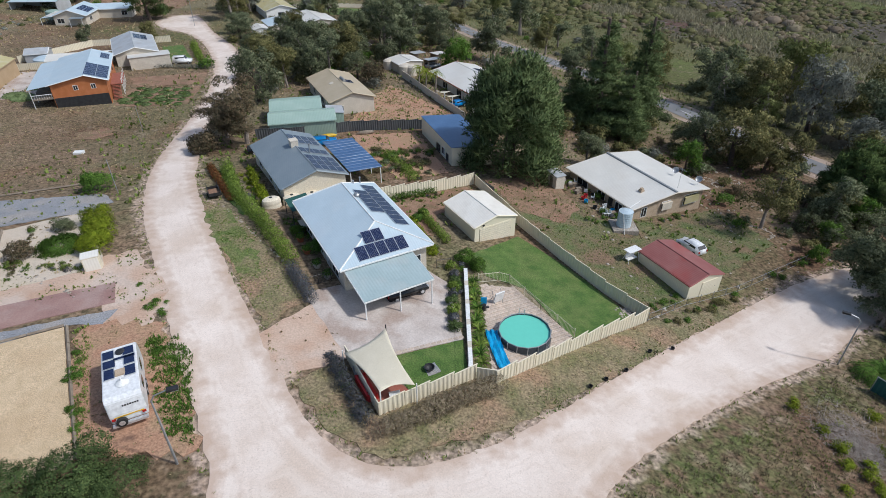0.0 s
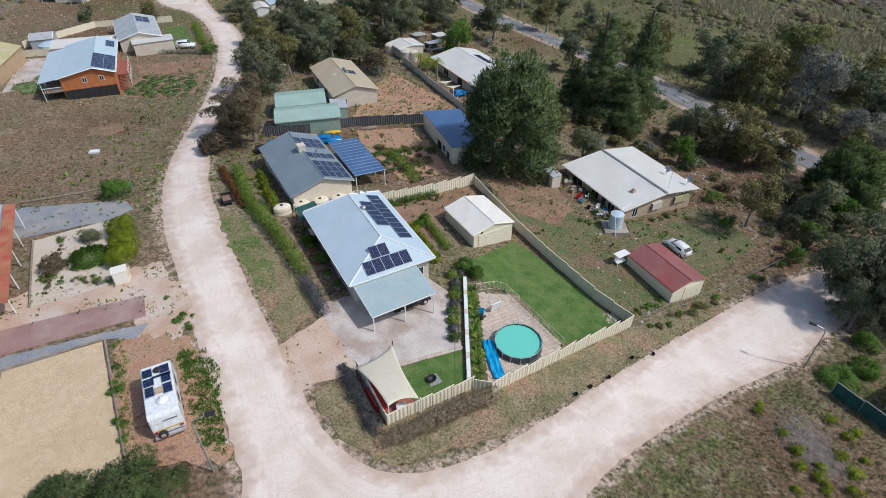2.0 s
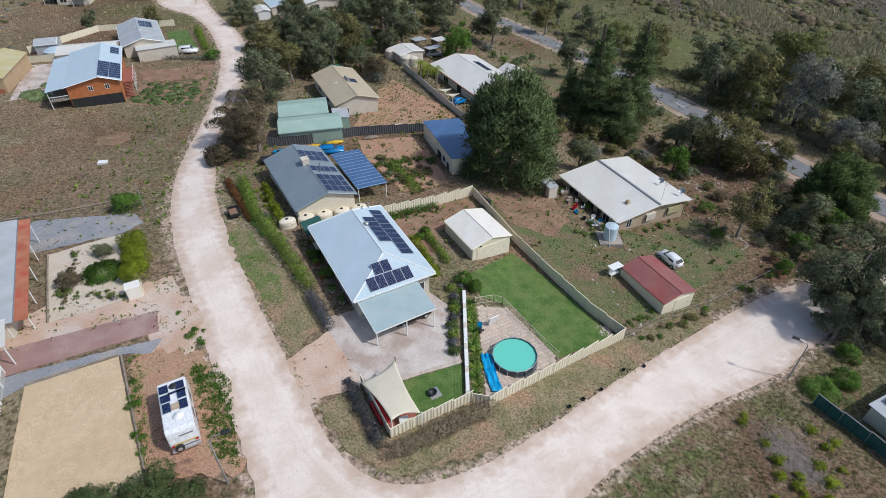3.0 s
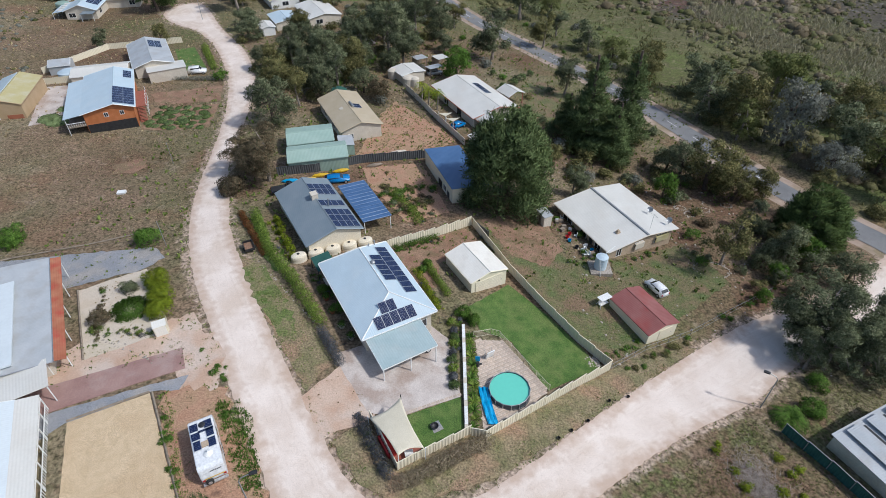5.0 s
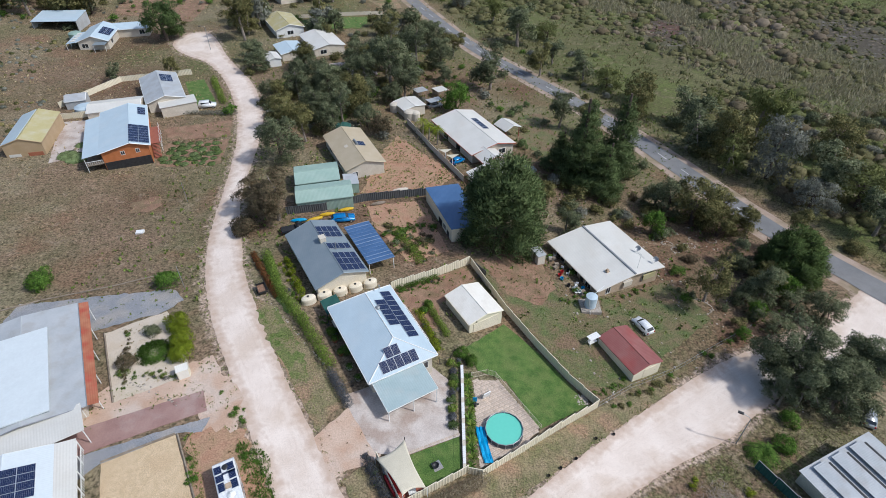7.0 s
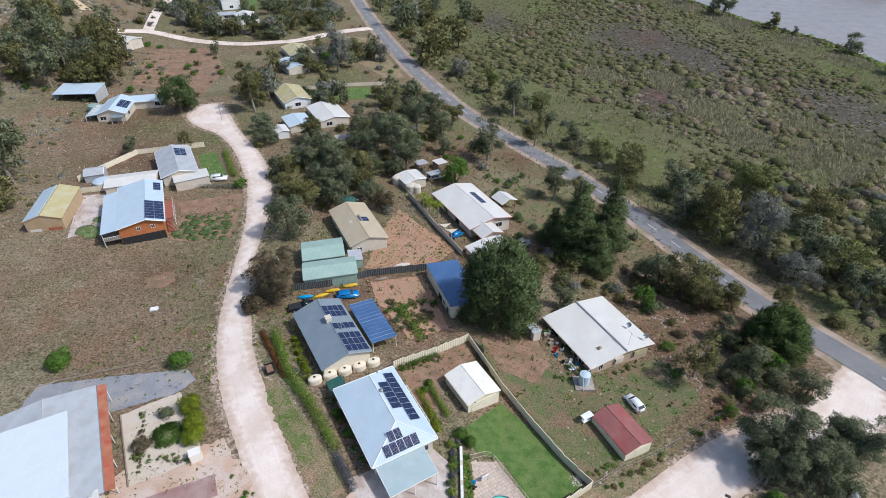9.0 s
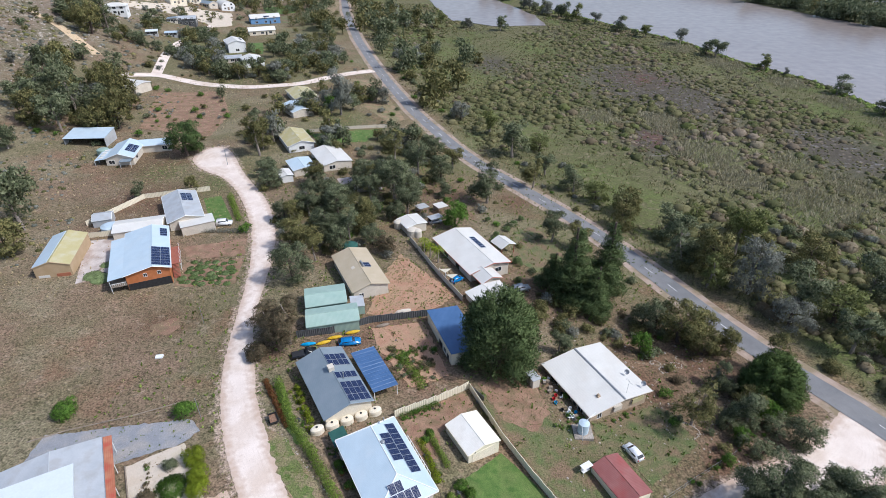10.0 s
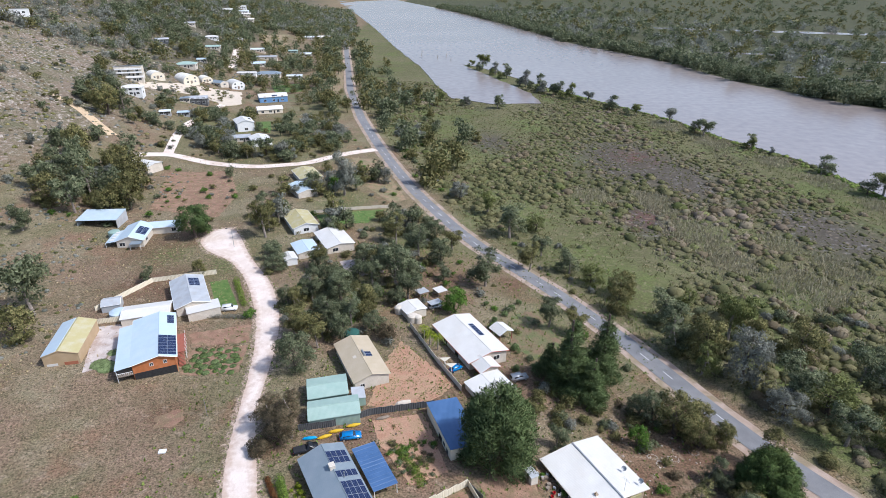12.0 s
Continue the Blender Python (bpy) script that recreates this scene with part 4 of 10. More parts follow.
def building(name, label, c, ang, L, W, wall_h, rise, roof, roof_mat, wall_mat, over=0.4, ridge_off=0.0, hip=None, base=None, wins=(), doors=(), trim="white", category="house", walls="x+ x- y+ y-", group=""):
    """A house or shed on sloping ground. L, W: the roof's length and width; roof: gx (ridge along x), gy, hip, sx+ sx- sy+ sy- (one slope, high at that side)."""
    cx, cy = c
    a = radians(ang)
    low = min(gzf(cx + math.cos(a) * u - math.sin(a) * v, cy + math.sin(a) * u + math.cos(a) * v) for u in (-L / 2, L / 2) for v in (-W / 2, W / 2))
    z0 = gzf(cx, cy) if base is None else base
    e = thing(name, label, category, cx, cy, ang, z0, group)
    foot, t = low - z0 - 0.25, 0.16
    l2, w2 = L / 2 - over, W / 2 - over

    def top(u, v):
        """Height of the roof's underside."""
        if roof == "gx":
            k = (W / 2 + v) / (W / 2 + ridge_off) if v < ridge_off else (W / 2 - v) / (W / 2 - ridge_off)
            return wall_h + rise * k
        if roof == "gy":
            k = (L / 2 + u) / (L / 2 + ridge_off) if u < ridge_off else (L / 2 - u) / (L / 2 - ridge_off)
            return wall_h + rise * k
        if roof[0] == "s":
            k = {"x": u / L, "y": v / W}[roof[1]] * (1 if roof[2] == "+" else -1) + 0.5
            return wall_h + rise * k
        return wall_h + 0.15
    wm = M[wall_mat]
    for side in walls.split():
        bm = bmesh.new()
        if side[0] == "y":
            v = w2 if side[1] == "+" else -w2
            us, y0, y1 = [-l2, ridge_off if roof == "gy" else 0, l2], min(v, v - math.copysign(t, v)), max(v, v - math.copysign(t, v))
            bot, tp = [(u, foot) for u in us], [(u, top(u, v)) for u in us]
            f = [bm.verts.new((p[0], y0, p[1])) for p in bot + tp[::-1]]
            g = [bm.verts.new((p[0], y1, p[1])) for p in bot + tp[::-1]]
        else:
            u = l2 if side[1] == "+" else -l2
            vs, x0, x1 = [-w2 + t, ridge_off if roof == "gx" else 0, w2 - t], min(u, u - math.copysign(t, u)), max(u, u - math.copysign(t, u))
            bot, tp = [(v, foot) for v in vs], [(v, top(u, v)) for v in vs]
            f = [bm.verts.new((x0, p[0], p[1])) for p in bot + tp[::-1]]
            g = [bm.verts.new((x1, p[0], p[1])) for p in bot + tp[::-1]]
        bm.faces.new(f); bm.faces.new(g[::-1])
        n = len(f)
        for k in range(n):
            bm.faces.new((f[k], g[k], g[(k + 1) % n], f[(k + 1) % n]))
        bmesh.ops.recalc_face_normals(bm, faces=bm.faces[:])
        part("wall", bm, wm, e)
    h, X, Y, R = wall_h, L / 2, W / 2, ridge_off
    rm = M[roof_mat]
    sheets = {}
    if roof == "gx":
        sheets["y-"] = slab("roof", [(-X, -Y, h), (X, -Y, h), (X, R, h + rise), (-X, R, h + rise)], rm, e)
        sheets["y+"] = slab("roof", [(X, Y, h), (-X, Y, h), (-X, R, h + rise), (X, R, h + rise)], rm, e)
        part("ridge_cap", rods(((-X, R, h + rise + 0.06), (X, R, h + rise + 0.06), 0.09)), rm, e)
    elif roof == "gy":
        sheets["x+"] = slab("roof", [(X, -Y, h), (X, Y, h), (R, Y, h + rise), (R, -Y, h + rise)], rm, e)
        sheets["x-"] = slab("roof", [(-X, Y, h), (-X, -Y, h), (R, -Y, h + rise), (R, Y, h + rise)], rm, e)
        part("ridge_cap", rods(((R, -Y, h + rise + 0.06), (R, Y, h + rise + 0.06), 0.09)), rm, e)
    elif roof == "hip":
        k0, k1 = hip or (Y, Y)
        a0, a1 = (-X + k0, R, h + rise), (X - k1, R, h + rise)
        sheets["y-"] = slab("roof", [(-X, -Y, h), (X, -Y, h), a1, a0], rm, e)
        sheets["y+"] = slab("roof", [(X, Y, h), (-X, Y, h), a0, a1], rm, e)
        sheets["x+"] = slab("roof", [(X, -Y, h), (X, Y, h), a1], rm, e)
        sheets["x-"] = slab("roof", [(-X, Y, h), (-X, -Y, h), a0], rm, e)
        up = Vector((0, 0, 0.07))
        for p, q in ((a0, a1), (a0, (-X, -Y, h)), (a0, (-X, Y, h)), (a1, (X, -Y, h)), (a1, (X, Y, h))):
            part("ridge_cap", rods((Vector(p) + up, Vector(q) + up, 0.09)), M["white"] if roof_mat == "blueroof" else rm, e)
    else:
        zz = {(u, v): h + rise * ({"x": u / L, "y": v / W}[roof[1]] * (1 if roof[2] == "+" else -1) + 0.5) for u in (-X, X) for v in (-Y, Y)}
        P = lambda u, v: (u, v, zz[u, v])
        if roof[1] == "y":
            sheets["top"] = slab("roof", [P(-X, -Y), P(X, -Y), P(X, Y), P(-X, Y)], rm, e)
        else:
            sheets["top"] = slab("roof", [P(X, -Y), P(X, Y), P(-X, Y), P(-X, -Y)], rm, e)
    if roof in ("gx", "hip"):
        for v in (-Y, Y):
            s = math.copysign(0.12, v)
            part("gutter", boxes((-X, X, min(v, v + s), max(v, v + s), h - 0.1, h + 0.03)), M[trim], e)
    if roof in ("gy", "hip"):
        for u in (-X, X):
            s = math.copysign(0.12, u)
            part("gutter", boxes((min(u, u + s), max(u, u + s), -Y, Y, h - 0.1, h + 0.03)), M[trim], e)
    if roof in ("gx", "gy"):
        # barge boards on the gable ends
        for sg in (-1, 1):
            if roof == "gx":
                pr = [((sg * X, -Y, h), (sg * X, R, h + rise)), ((sg * X, R, h + rise), (sg * X, Y, h))]
            else:
                pr = [((-X, sg * Y, h), (R, sg * Y, h + rise)), ((R, sg * Y, h + rise), (X, sg * Y, h))]
            for p, q in pr:
                part("barge_board", rods((p, q, 0.09), sides=4), M[trim], e)
    for side, s, z, w, hh in wins:
        window(e, side, s, z, w, hh, 2 * l2, 2 * w2)
    for d in doors:
        door(e, d[0], d[1], d[2], d[3], d[4], 2 * l2, 2 * w2, *(d[5:]))
    return e, sheets


def posts(parent, spots, z0, z1, r=0.05, mat="white", name="post"):
    for x, y in spots:
        part(name, boxes((x - r, x + r, y - r, y + r, z0, z1)), M[mat], parent)


# ---- the middle house with its carport ----
ha, sh = building("house", "pale blue-grey hip-roofed house with solar panels and white trim", (-9.05, 52.35), -61.2, 15.6, 10.1, 3.45, 1.7, "hip", "blueroof", "palewall", 0.55, 0.5, (1.5, 4.3),
                  wins=(("y-", -4, 1.0, 1.8, 1.2), ("y-", 0, 1.0, 1.2, 1.2), ("y-", 4.6, 0.9, 1.8, 1.2), ("y+", -3, 0.9, 1.8, 1.3), ("y+", 3, 0.3, 2.2, 1.9), ("x+", 3.2, 1.0, 1.2, 1.2)), doors=(("y-", 2.2, 0.1, 0.9, 2.1, "white"), ("x+", -2.6, 0.1, 0.9, 2.1, "white")))
solar(ha, sh["y+"], 3.9, 0.9, 9, 1, 1.1, 1.66)
solar(ha, sh["y+"], 6.6, 2.6, 5, 1, 1.1, 1.66)
solar(ha, sh["x+"], 2.2, 0.35, 5, 1, 1.04, 1.7)
solar(ha, sh["x+"], 3.5, 2.12, 2, 1, 1.04, 1.55)
part("vent", lathe(bmesh.new(), [(0.12, 4.4), (0.12, 5.0), (0.32, 5.05), (0.36, 5.25), (0.2, 5.42)], 12), M["grey"], ha, "round roof ventilator").location = (-2.6, 0.9, 0.1)
for px, py in ((-6.6, 2.0), (-6.2, 0.8), (-7.0, 3.0)):
    part("flue", rods(((px, py, 3.8), (px, py, 5.0), 0.06), ((px, py, 4.95), (px, py, 5.1), 0.11)), M["grey"], ha)
# side veranda on the garden side with white posts and rail
part("deck", boxes((-5.2, 3.0, 4.7, 6.3, -0.9, -0.05)), M["timber"], ha, "timber side deck")
for k in range(9):
    part("baluster", boxes((-5.1 + k, -5.02 + k, 6.2, 6.28, -0.05, 0.95)), M["white"], ha)
part("rail", boxes((-5.2, 3.0, 6.2, 6.28, 0.93, 1.0)), M["white"], ha)

cp = thing("carport", "lean-to carport with a weathered green-grey sheet roof on white posts", "carport", -5.1, 43.45, -59.5, gzf(-5.1, 43.45))
slab("roof", [(2.5, -3.7, 2.6), (2.5, 3.6, 2.6), (-2.1, 3.6, 3.2), (-2.1, -3.7, 3.2)], M["carportroof"], cp)
part("beam", boxes((2.42, 2.54, -3.7, 3.6, 2.45, 2.6)), M["white"], cp)
for s in (-3.7, 3.55):
    part("barge_board", rods(((2.5, s, 2.63), (-2.1, s, 3.23), 0.07), sides=4), M["white"], cp)
for k in range(4):
    part("rafter", rods(((2.45, -2.6 + 1.7 * k, 2.55), (-2.1, -2.6 + 1.7 * k, 3.15), 0.05), sides=4), M["white"], cp)
for x, y in ((2.4, -3.55), (2.4, 0.0), (2.4, 3.4), (-2.2, 3.4)):
    part("post", boxes((x - 0.05, x + 0.05, y - 0.05, y + 0.05, -0.8, 2.6)), M["white"], cp)

# ---- the grey-roofed house behind, with a blue pergola ----
hb, sb = building("house", "blue-grey gable-roofed house with cream walls and rows of solar panels", (-19.95, 70.65), -60.5, 15.8, 8.9, 2.8, 1.5, "gx", "greyroof", "creamwall", 0.35, 0.3,
                  wins=(("y-", -4, 0.9, 1.6, 1.2), ("y-", 1, 0.9, 1.6, 1.2), ("y-", 5, 0.9, 1.2, 1.2)), doors=(("y-", 3, 0.0, 0.9, 2.05, "white"),), trim="greyroof")
solar(hb, sb["y+"], 0.5, 0.25, 3, 4, 1.65, 1.0)
solar(hb, sb["y+"], 6.6, 0.3, 1, 4, 1.65, 1.0)
solar(hb, sb["y+"], 10.2, 0.4, 2, 4, 1.65, 1.0)
ac = part("evaporative_cooler", boxes((-0.55, 0.55, -0.5, 0.5, 0, 0.85), (-0.6, 0.6, -0.55, 0.55, 0.85, 0.95)), M["palewall"], hb, "boxy pale rooftop cooler")
ac.location = (-1.4, 0.2, 4.2)
part("flue", rods(((1.5, 1.5, 3.6), (1.5, 1.5, 5.2), 0.08), ((1.5, 1.5, 5.15), (1.5, 1.5, 5.4), 0.14)), M["grey"], hb)
pg = thing("pergola", "pergola with a bright blue ribbed sheet roof", "pergola", -13.2, 74.9, -61.5, gzf(-13.2, 74.9))
slab("roof", [(5.8, 2.4, 2.45), (-5.8, 2.4, 2.45), (-5.8, -2.4, 2.7), (5.8, -2.4, 2.7)], M["navyroof"], pg)
for k in range(13):
    part("batten", rods(((5.75 - k * 0.955, 2.4, 2.55), (5.75 - k * 0.955, -2.4, 2.80), 0.035), sides=4), M["bluepaint"] if k % 4 == 9 else M["navyroof"], pg)
posts(pg, [(5.6, 2.2), (1.9, 2.2), (-1.9, 2.2), (-5.6, 2.2), (5.6, -2.2)], -0.6, 2.5)
# row of cream rainwater tanks between the houses
for k in range(5):
    x, y = -21.1 + k * 2.25, 60.7 + k * 1.28
    tk = thing("water_tank", "squat oval cream plastic rainwater tank against a house end", "water tank", x, y, 29.6, group="cream tanks")
    bm = lathe(bmesh.new(), [(1.0, -0.5), (1.04, 0.15), (1.0, 0.4), (1.04, 0.65), (1.0, 0.9), (0.95, 1.05), (0.7, 1.2), (0.2, 1.26)], 20)
    bmesh.ops.scale(bm, vec=(1.14, 0.78, 1), verts=bm.verts[:])
    part("body", bm, M["creamwall"], tk)
    part("lid", lathe(bmesh.new(), [(0.2, 1.2), (0.22, 1.3), (0.1, 1.34)], 12), M["dark"], tk)

# ---- garage ----
gg, sg = building("garage", "cream steel garage with low gable roof and roller door", (4.75, 61.2), -60, 7.4, 6.25, 2.35, 0.85, "gx", "creamroof", "cream", 0.12, trim="cream", category="garage")
rd = door(gg, "x+", 0.0, -0.3, 4.6, 2.35, 7.16, 6.0, "cream", "roller_door")
for k in range(8):
    part("slat", boxes((-2.28, 2.28, -0.07, -0.045, 0.05 + k * 0.28, 0.27 + k * 0.28)), M["creamwall"], rd)
part("wall_light", boxes((3.58, 3.75, -1.9, -1.7, 2.3, 2.45)), M["dark"], gg)

# ---- white-roofed house on the east side ----
hd, sd = building("house", "low brown-walled house under a dusty white two-level roof", (29.9, 77.9), -64, 15.4, 14.9, 2.6, 0.9, "gx", "whiteroof", "brick", 0.6, 0.6,
                  wins=(("x+", -4.6, 0.6, 0.9, 1.4), ("x+", -0.5, 1.0, 1.6, 1.1), ("x+", 4.4, 0.6, 2.6, 1.6), ("y-", -4, 0.4, 2.4, 1.7), ("y-", 0.5, 0.6, 1.6, 1.5), ("y-", 4.4, 0.7, 1.4, 1.2)),
                  doors=(("y-", 2.6, 0.0, 0.9, 2.05, "dark"),), trim="palewall")
part("step_flashing", boxes((-7.7, 7.7, 0.45, 0.75, 3.5, 3.72)), M["grey"], hd, "grey flashing between roof levels")
part("chimney_pot", boxes((-0.3, 0.3, -0.3, 0.3, 0, 0.35), (-0.22, -0.05, -0.2, 0.2, 0.35, 0.6), (0.05, 0.22, -0.2, 0.2, 0.35, 0.6)), M["brick"], hd).location = (4.6, -3.2, 3.1)
an = part("aerial", rods(((0, 0, 0), (0, 0, 3.6), 0.025), ((-0.9, 0, 3.3), (0.9, 0, 3.4), 0.015), *[((-0.8 + 0.25 * k, -0.4 + 0.03 * k, 3.32), (-0.8 + 0.25 * k, 0.4 - 0.03 * k, 3.32), 0.01) for k in range(7)]), M["grey"], hd, "television aerial on a pole")
an.location = (6.4, 2.0, 3.0)
for dx, dy in ((2.4, 5.6), (6.2, 6.4)):
    dd = part("satellite_dish", lathe(bmesh.new(), [(0.02, 0), (0.3, 0.06), (0.5, 0.2), (0.47, 0.2), (0.28, 0.08), (0.02, 0.03)], 14), M["grey"], hd)
    dd.matrix_basis = pose(dx, dy, 3.75, 50, 0, 30)
    part("mast", rods(((dx, dy, 2.9), (dx, dy, 3.78), 0.03)), M["grey"], hd)
for s, w in ((-0.5, 1.9), (4.4, 2.8)):
    part("awning", boxes((6.95, 7.5, s - w / 2, s + w / 2, 1.95, 2.02), (7.4, 7.48, s - w / 2, s + w / 2, 0.9, 2.0)), M["yellowroof"] if s > 3 else M["palewall"], hd, "canvas window awning")
part("veranda_slab", boxes((-7.0, 7.4, -9.2, -6.9, -0.9, -0.05)), M["concrete"], hd)
wt = thing("water_tank", "tall pale blue corrugated rainwater tank on a stone stand", "water tank", 24.9, 65.6)
part("stand", boxes((-1.7, 1.7, -1.6, 1.6, -0.8, 0.55)), M["rock"], wt)
bm = lathe(bmesh.new(), [(0.95 + 0.03 * (k % 2), 0.55 + k * 0.17) for k in range(14)] + [(0.3, 2.98)], 24)
part("body", bm, M["blueroof"], wt)
part("downpipe", rods(((0.6, 0.5, 3.0), (2.4, 2.0, 3.25), 0.06), ((-0.6, -0.9, 2.8), (-0.2, -1.9, -0.4), 0.06)), M["white"], wt)
od, _ = building("outhouse", "tiny weathered pale outhouse with a flat tin roof", (17.4, 77.0), -64, 2.6, 1.8, 2.1, 0.2, "sx-", "zinc", "palewall", 0.1, category="shed", doors=(("y-", 0, 0, 0.7, 1.8, "timber"),))
# ---- red-roofed shed ----
re_, sr = building("shed", "cream steel shed with a faded red gable roof", (28.8, 55.2), -63.5, 8.2, 5.5, 2.15, 0.75, "gx", "redroof", "cream", 0.1, trim="redroof", category="shed", doors=(("x+", 0.6, -0.3, 2.4, 2.2, "cream"),))
# ---- blue-roofed shed ----
fb, sf = building("shed", "long cream shed with a strong blue roof", (2.2, 88.2), -69.5, 14.8, 7.2, 2.9, 0.6, "sy-", "navyroof", "cream", 0.15, trim="navyroof", category="shed",
                  wins=(("y-", 3.5, 0.9, 1.2, 1.1),), doors=(("y-", 5.3, -0.4, 1.0, 2.1, "dark"), ("y-", 1.2, -0.4, 1.8, 2.2, "glass")))
# ---- tan-roofed house ----
hg, sgg = building("house", "tan gable-roofed house with pale walls and a solar water heater", (-20.3, 109.6), -64.5, 17.2, 9.0, 2.8, 1.35, "gx", "tanroof", "palewall", 0.35, wins=(("x+", -2.4, 0.8, 1.0, 1.0), ("y-", -4, 0.9, 1.6, 1.2), ("y-", 2, 0.9, 1.6, 1.2), ("y+", 2, 0.9, 1.6, 1.2)), doors=(("y-", 5, 0, 0.9, 2.05, "white"),), trim="tanroof")
o = solar(hg, sgg["y+"], 7.4, 2.0, 2, 1, 1.0, 1.9)
part("storage_tank", rods(((-1.2, 0.0, 0), (1.2, 0, 0), 0.28), sides=10), M["grey"], hg).matrix_basis = sgg["y+"].matrix_basis @ pose(8.5, 4.1, 0.3)
part("roof_hatch", boxes((0, 1.0, 0, 0.8, 0.07, 0.14)), M["palewall"], hg).matrix_basis = sgg["y-"].matrix_basis @ pose(8.2, 2.6, 0)
# ---- pale green sheds ----
building("shed", "pale green steel shed with ribbed walls beside a dark fence", (-23.8, 91.2), 13.5, 11.0, 6.0, 2.7, 0.8, "gx", "greenroof", "greenwall", 0.12, trim="greenroof", category="shed", wins=(("y-", -3.2, 0.8, 2.2, 0.9),))
building("shed", "pale green older shed with a low roof", (-26.6, 98.6), 14, 9.0, 7.0, 2.6, 0.7, "gx", "greenroof", "greenwall", 0.12, trim="greenroof", category="shed")
building("lean_to", "small tin lean-to behind the green shed", (-19.3, 97.0), 14, 3.0, 4.0, 2.2, 0.3, "sx-", "zinc", "greenwall", 0.1, category="shed")
# ---- long white-roofed house near the sealed road ----
hj, sj = building("house", "long white-roofed house with maroon trim and solar panels", (7.0, 121.9), -61.5, 20.0, 12.2, 2.7, 1.3, "gx", "whiteroof", "palewall", 0.5, 0.8, wins=(("x+", -3.5, 0.8, 1.6, 1.2), ("x+", 2.5, 0.8, 1.8, 1.2), ("y-", -3, 0.8, 2, 1.3), ("y+", 0, 0.8, 2, 1.3)), doors=(("y-", 3, 0, 1.8, 2.1, "glass"),), trim="rust")
solar(hj, sj["y+"], 8.0, 2.6, 6, 1, 1.0, 1.7)
building("porch", "small gabled white porch roof", (10.5, 110.5), -61.5, 5.5, 6.0, 2.6, 1.1, "gx", "whiteroof", "palewall", 0.4, trim="rust", category="porch", walls="x+")
building("shed", "white-roofed car shed beside the long house", (11.3, 102.6), -60, 8.4, 9.6, 2.5, 0.6, "gx", "whiteroof", "palewall", 0.2, category="shed", doors=(("x+", 0.0, -0.2, 4.0, 2.1, "palewall"),))
building("shed", "small white shed with rainwater tanks", (-9.1, 137.2), -59, 6.2, 6.6, 2.4, 0.5, "gx", "whiteroof", "palewall", 0.2, category="shed")
gz_, _ = building("gazebo", "open garden gazebo with a white gable roof", (16.3, 128.2), -57, 4.9, 4.9, 2.4, 1.0, "gx", "whiteroof", "redtimber", 0.2, category="gazebo", walls="")
posts(gz_, [(2.1, 2.1), (-2.1, 2.1), (2.1, -2.1), (-2.1, -2.1)], -0.5, 2.4, 0.08, "redtimber")
for x, y, l, w, m in ((-6.6, 148.0, 3.6, 3.4, "zinc"), (-1.0, 150.0, 4.0, 3.4, "whiteroof"), (-2.5, 141.0, 3.0, 4.0, "zinc")):
    b, _ = building("carport", "small open shelter with a tin roof", (x, y), -60, l, w, 2.2, 0.3, "sx+", m, "timber", 0.1, category="carport", walls="x-")
    posts(b, [(l / 2 - 0.3, w / 2 - 0.3), (l / 2 - 0.3, -w / 2 + 0.3)], -0.5, 2.3, 0.06, "timber")
for x, y, r in ((-13.0, 137.0, 1.3), (-8.8, 132.6, 1.5), (-7.2, 132.0, 1.1)):
    tk = thing("water_tank", "pale round rainwater tank beside a small shed", "water tank", x, y, group="shed tanks")
    part("body", lathe(bmesh.new(), [(r, -0.4), (r, 2.0), (r * 0.7, 2.3), (0.2, 2.4)], 18), M["palewall"], tk)

# ---- long tin building and white house in the south-west ----
hk, sk = building("house", "long low building with grey tin roof and raised pale section", (-54.5, 44.25), -60.5, 20.2, 13.6, 2.9, 0.7, "gx", "zinc", "palewall", 0.5, wins=(("y+", 0, 0.8, 2, 1.2), ("y+", 5, 0.8, 2, 1.2)), trim="grey")
slab("roof", [(-5.8, -6.0, 3.78), (9.4, -6.0, 3.78), (9.4, 3.2, 3.66), (-5.8, 3.2, 3.66)], M["paleroof"], hk, 0.2, "raised pale roof section")
vr = slab("veranda_roof", [(10.0, 6.8, 2.85), (10.0, 8.1, 2.6), (-10.0, 8.1, 2.6), (-10.0, 6.8, 2.85)], M["rust"], hk, 0.06, "rust-red veranda sheeting")
for k in range(5):
    part("post", boxes((-9.2 + 4.6 * k, -9.1 + 4.6 * k, 7.9, 8.0, -0.8, 2.6)), M["white"], hk)
k2, _ = building("carport", "white sheet-roofed carport over the end of a red drive", (-47.6, 34.4), -57, 4.6, 10.4, 2.6, 0.25, "sx+", "whiteroof", "white", 0.1, category="carport", walls="y-")
posts(k2, [(2.1, 5.0), (-2.1, 5.0), (2.1, 0.5), (-2.1, 0.5)], -0.4, 2.7)
k3, s3 = building("house", "white house with pale roof, lattice veranda and solar panels", (-45.2, 25.0), -63, 14.5, 9.0, 2.8, 1.2, "gx", "paleroof", "white", 0.5)
solar(k3, s3["y+"], 8.2, 1.6, 4, 2, 1.0, 1.65)
slab("veranda_roof", [(7.2, 4.5, 2.8), (7.2, 6.6, 2.45), (-7.2, 6.6, 2.45), (-7.2, 4.5, 2.8)], M["whiteroof"], k3, 0.06)
for k in range(8):
    part("post", boxes((-7.1 + 2.0 * k, -7.0 + 2.0 * k, 6.45, 6.55, -0.6, 2.45)), M["white"], k3)
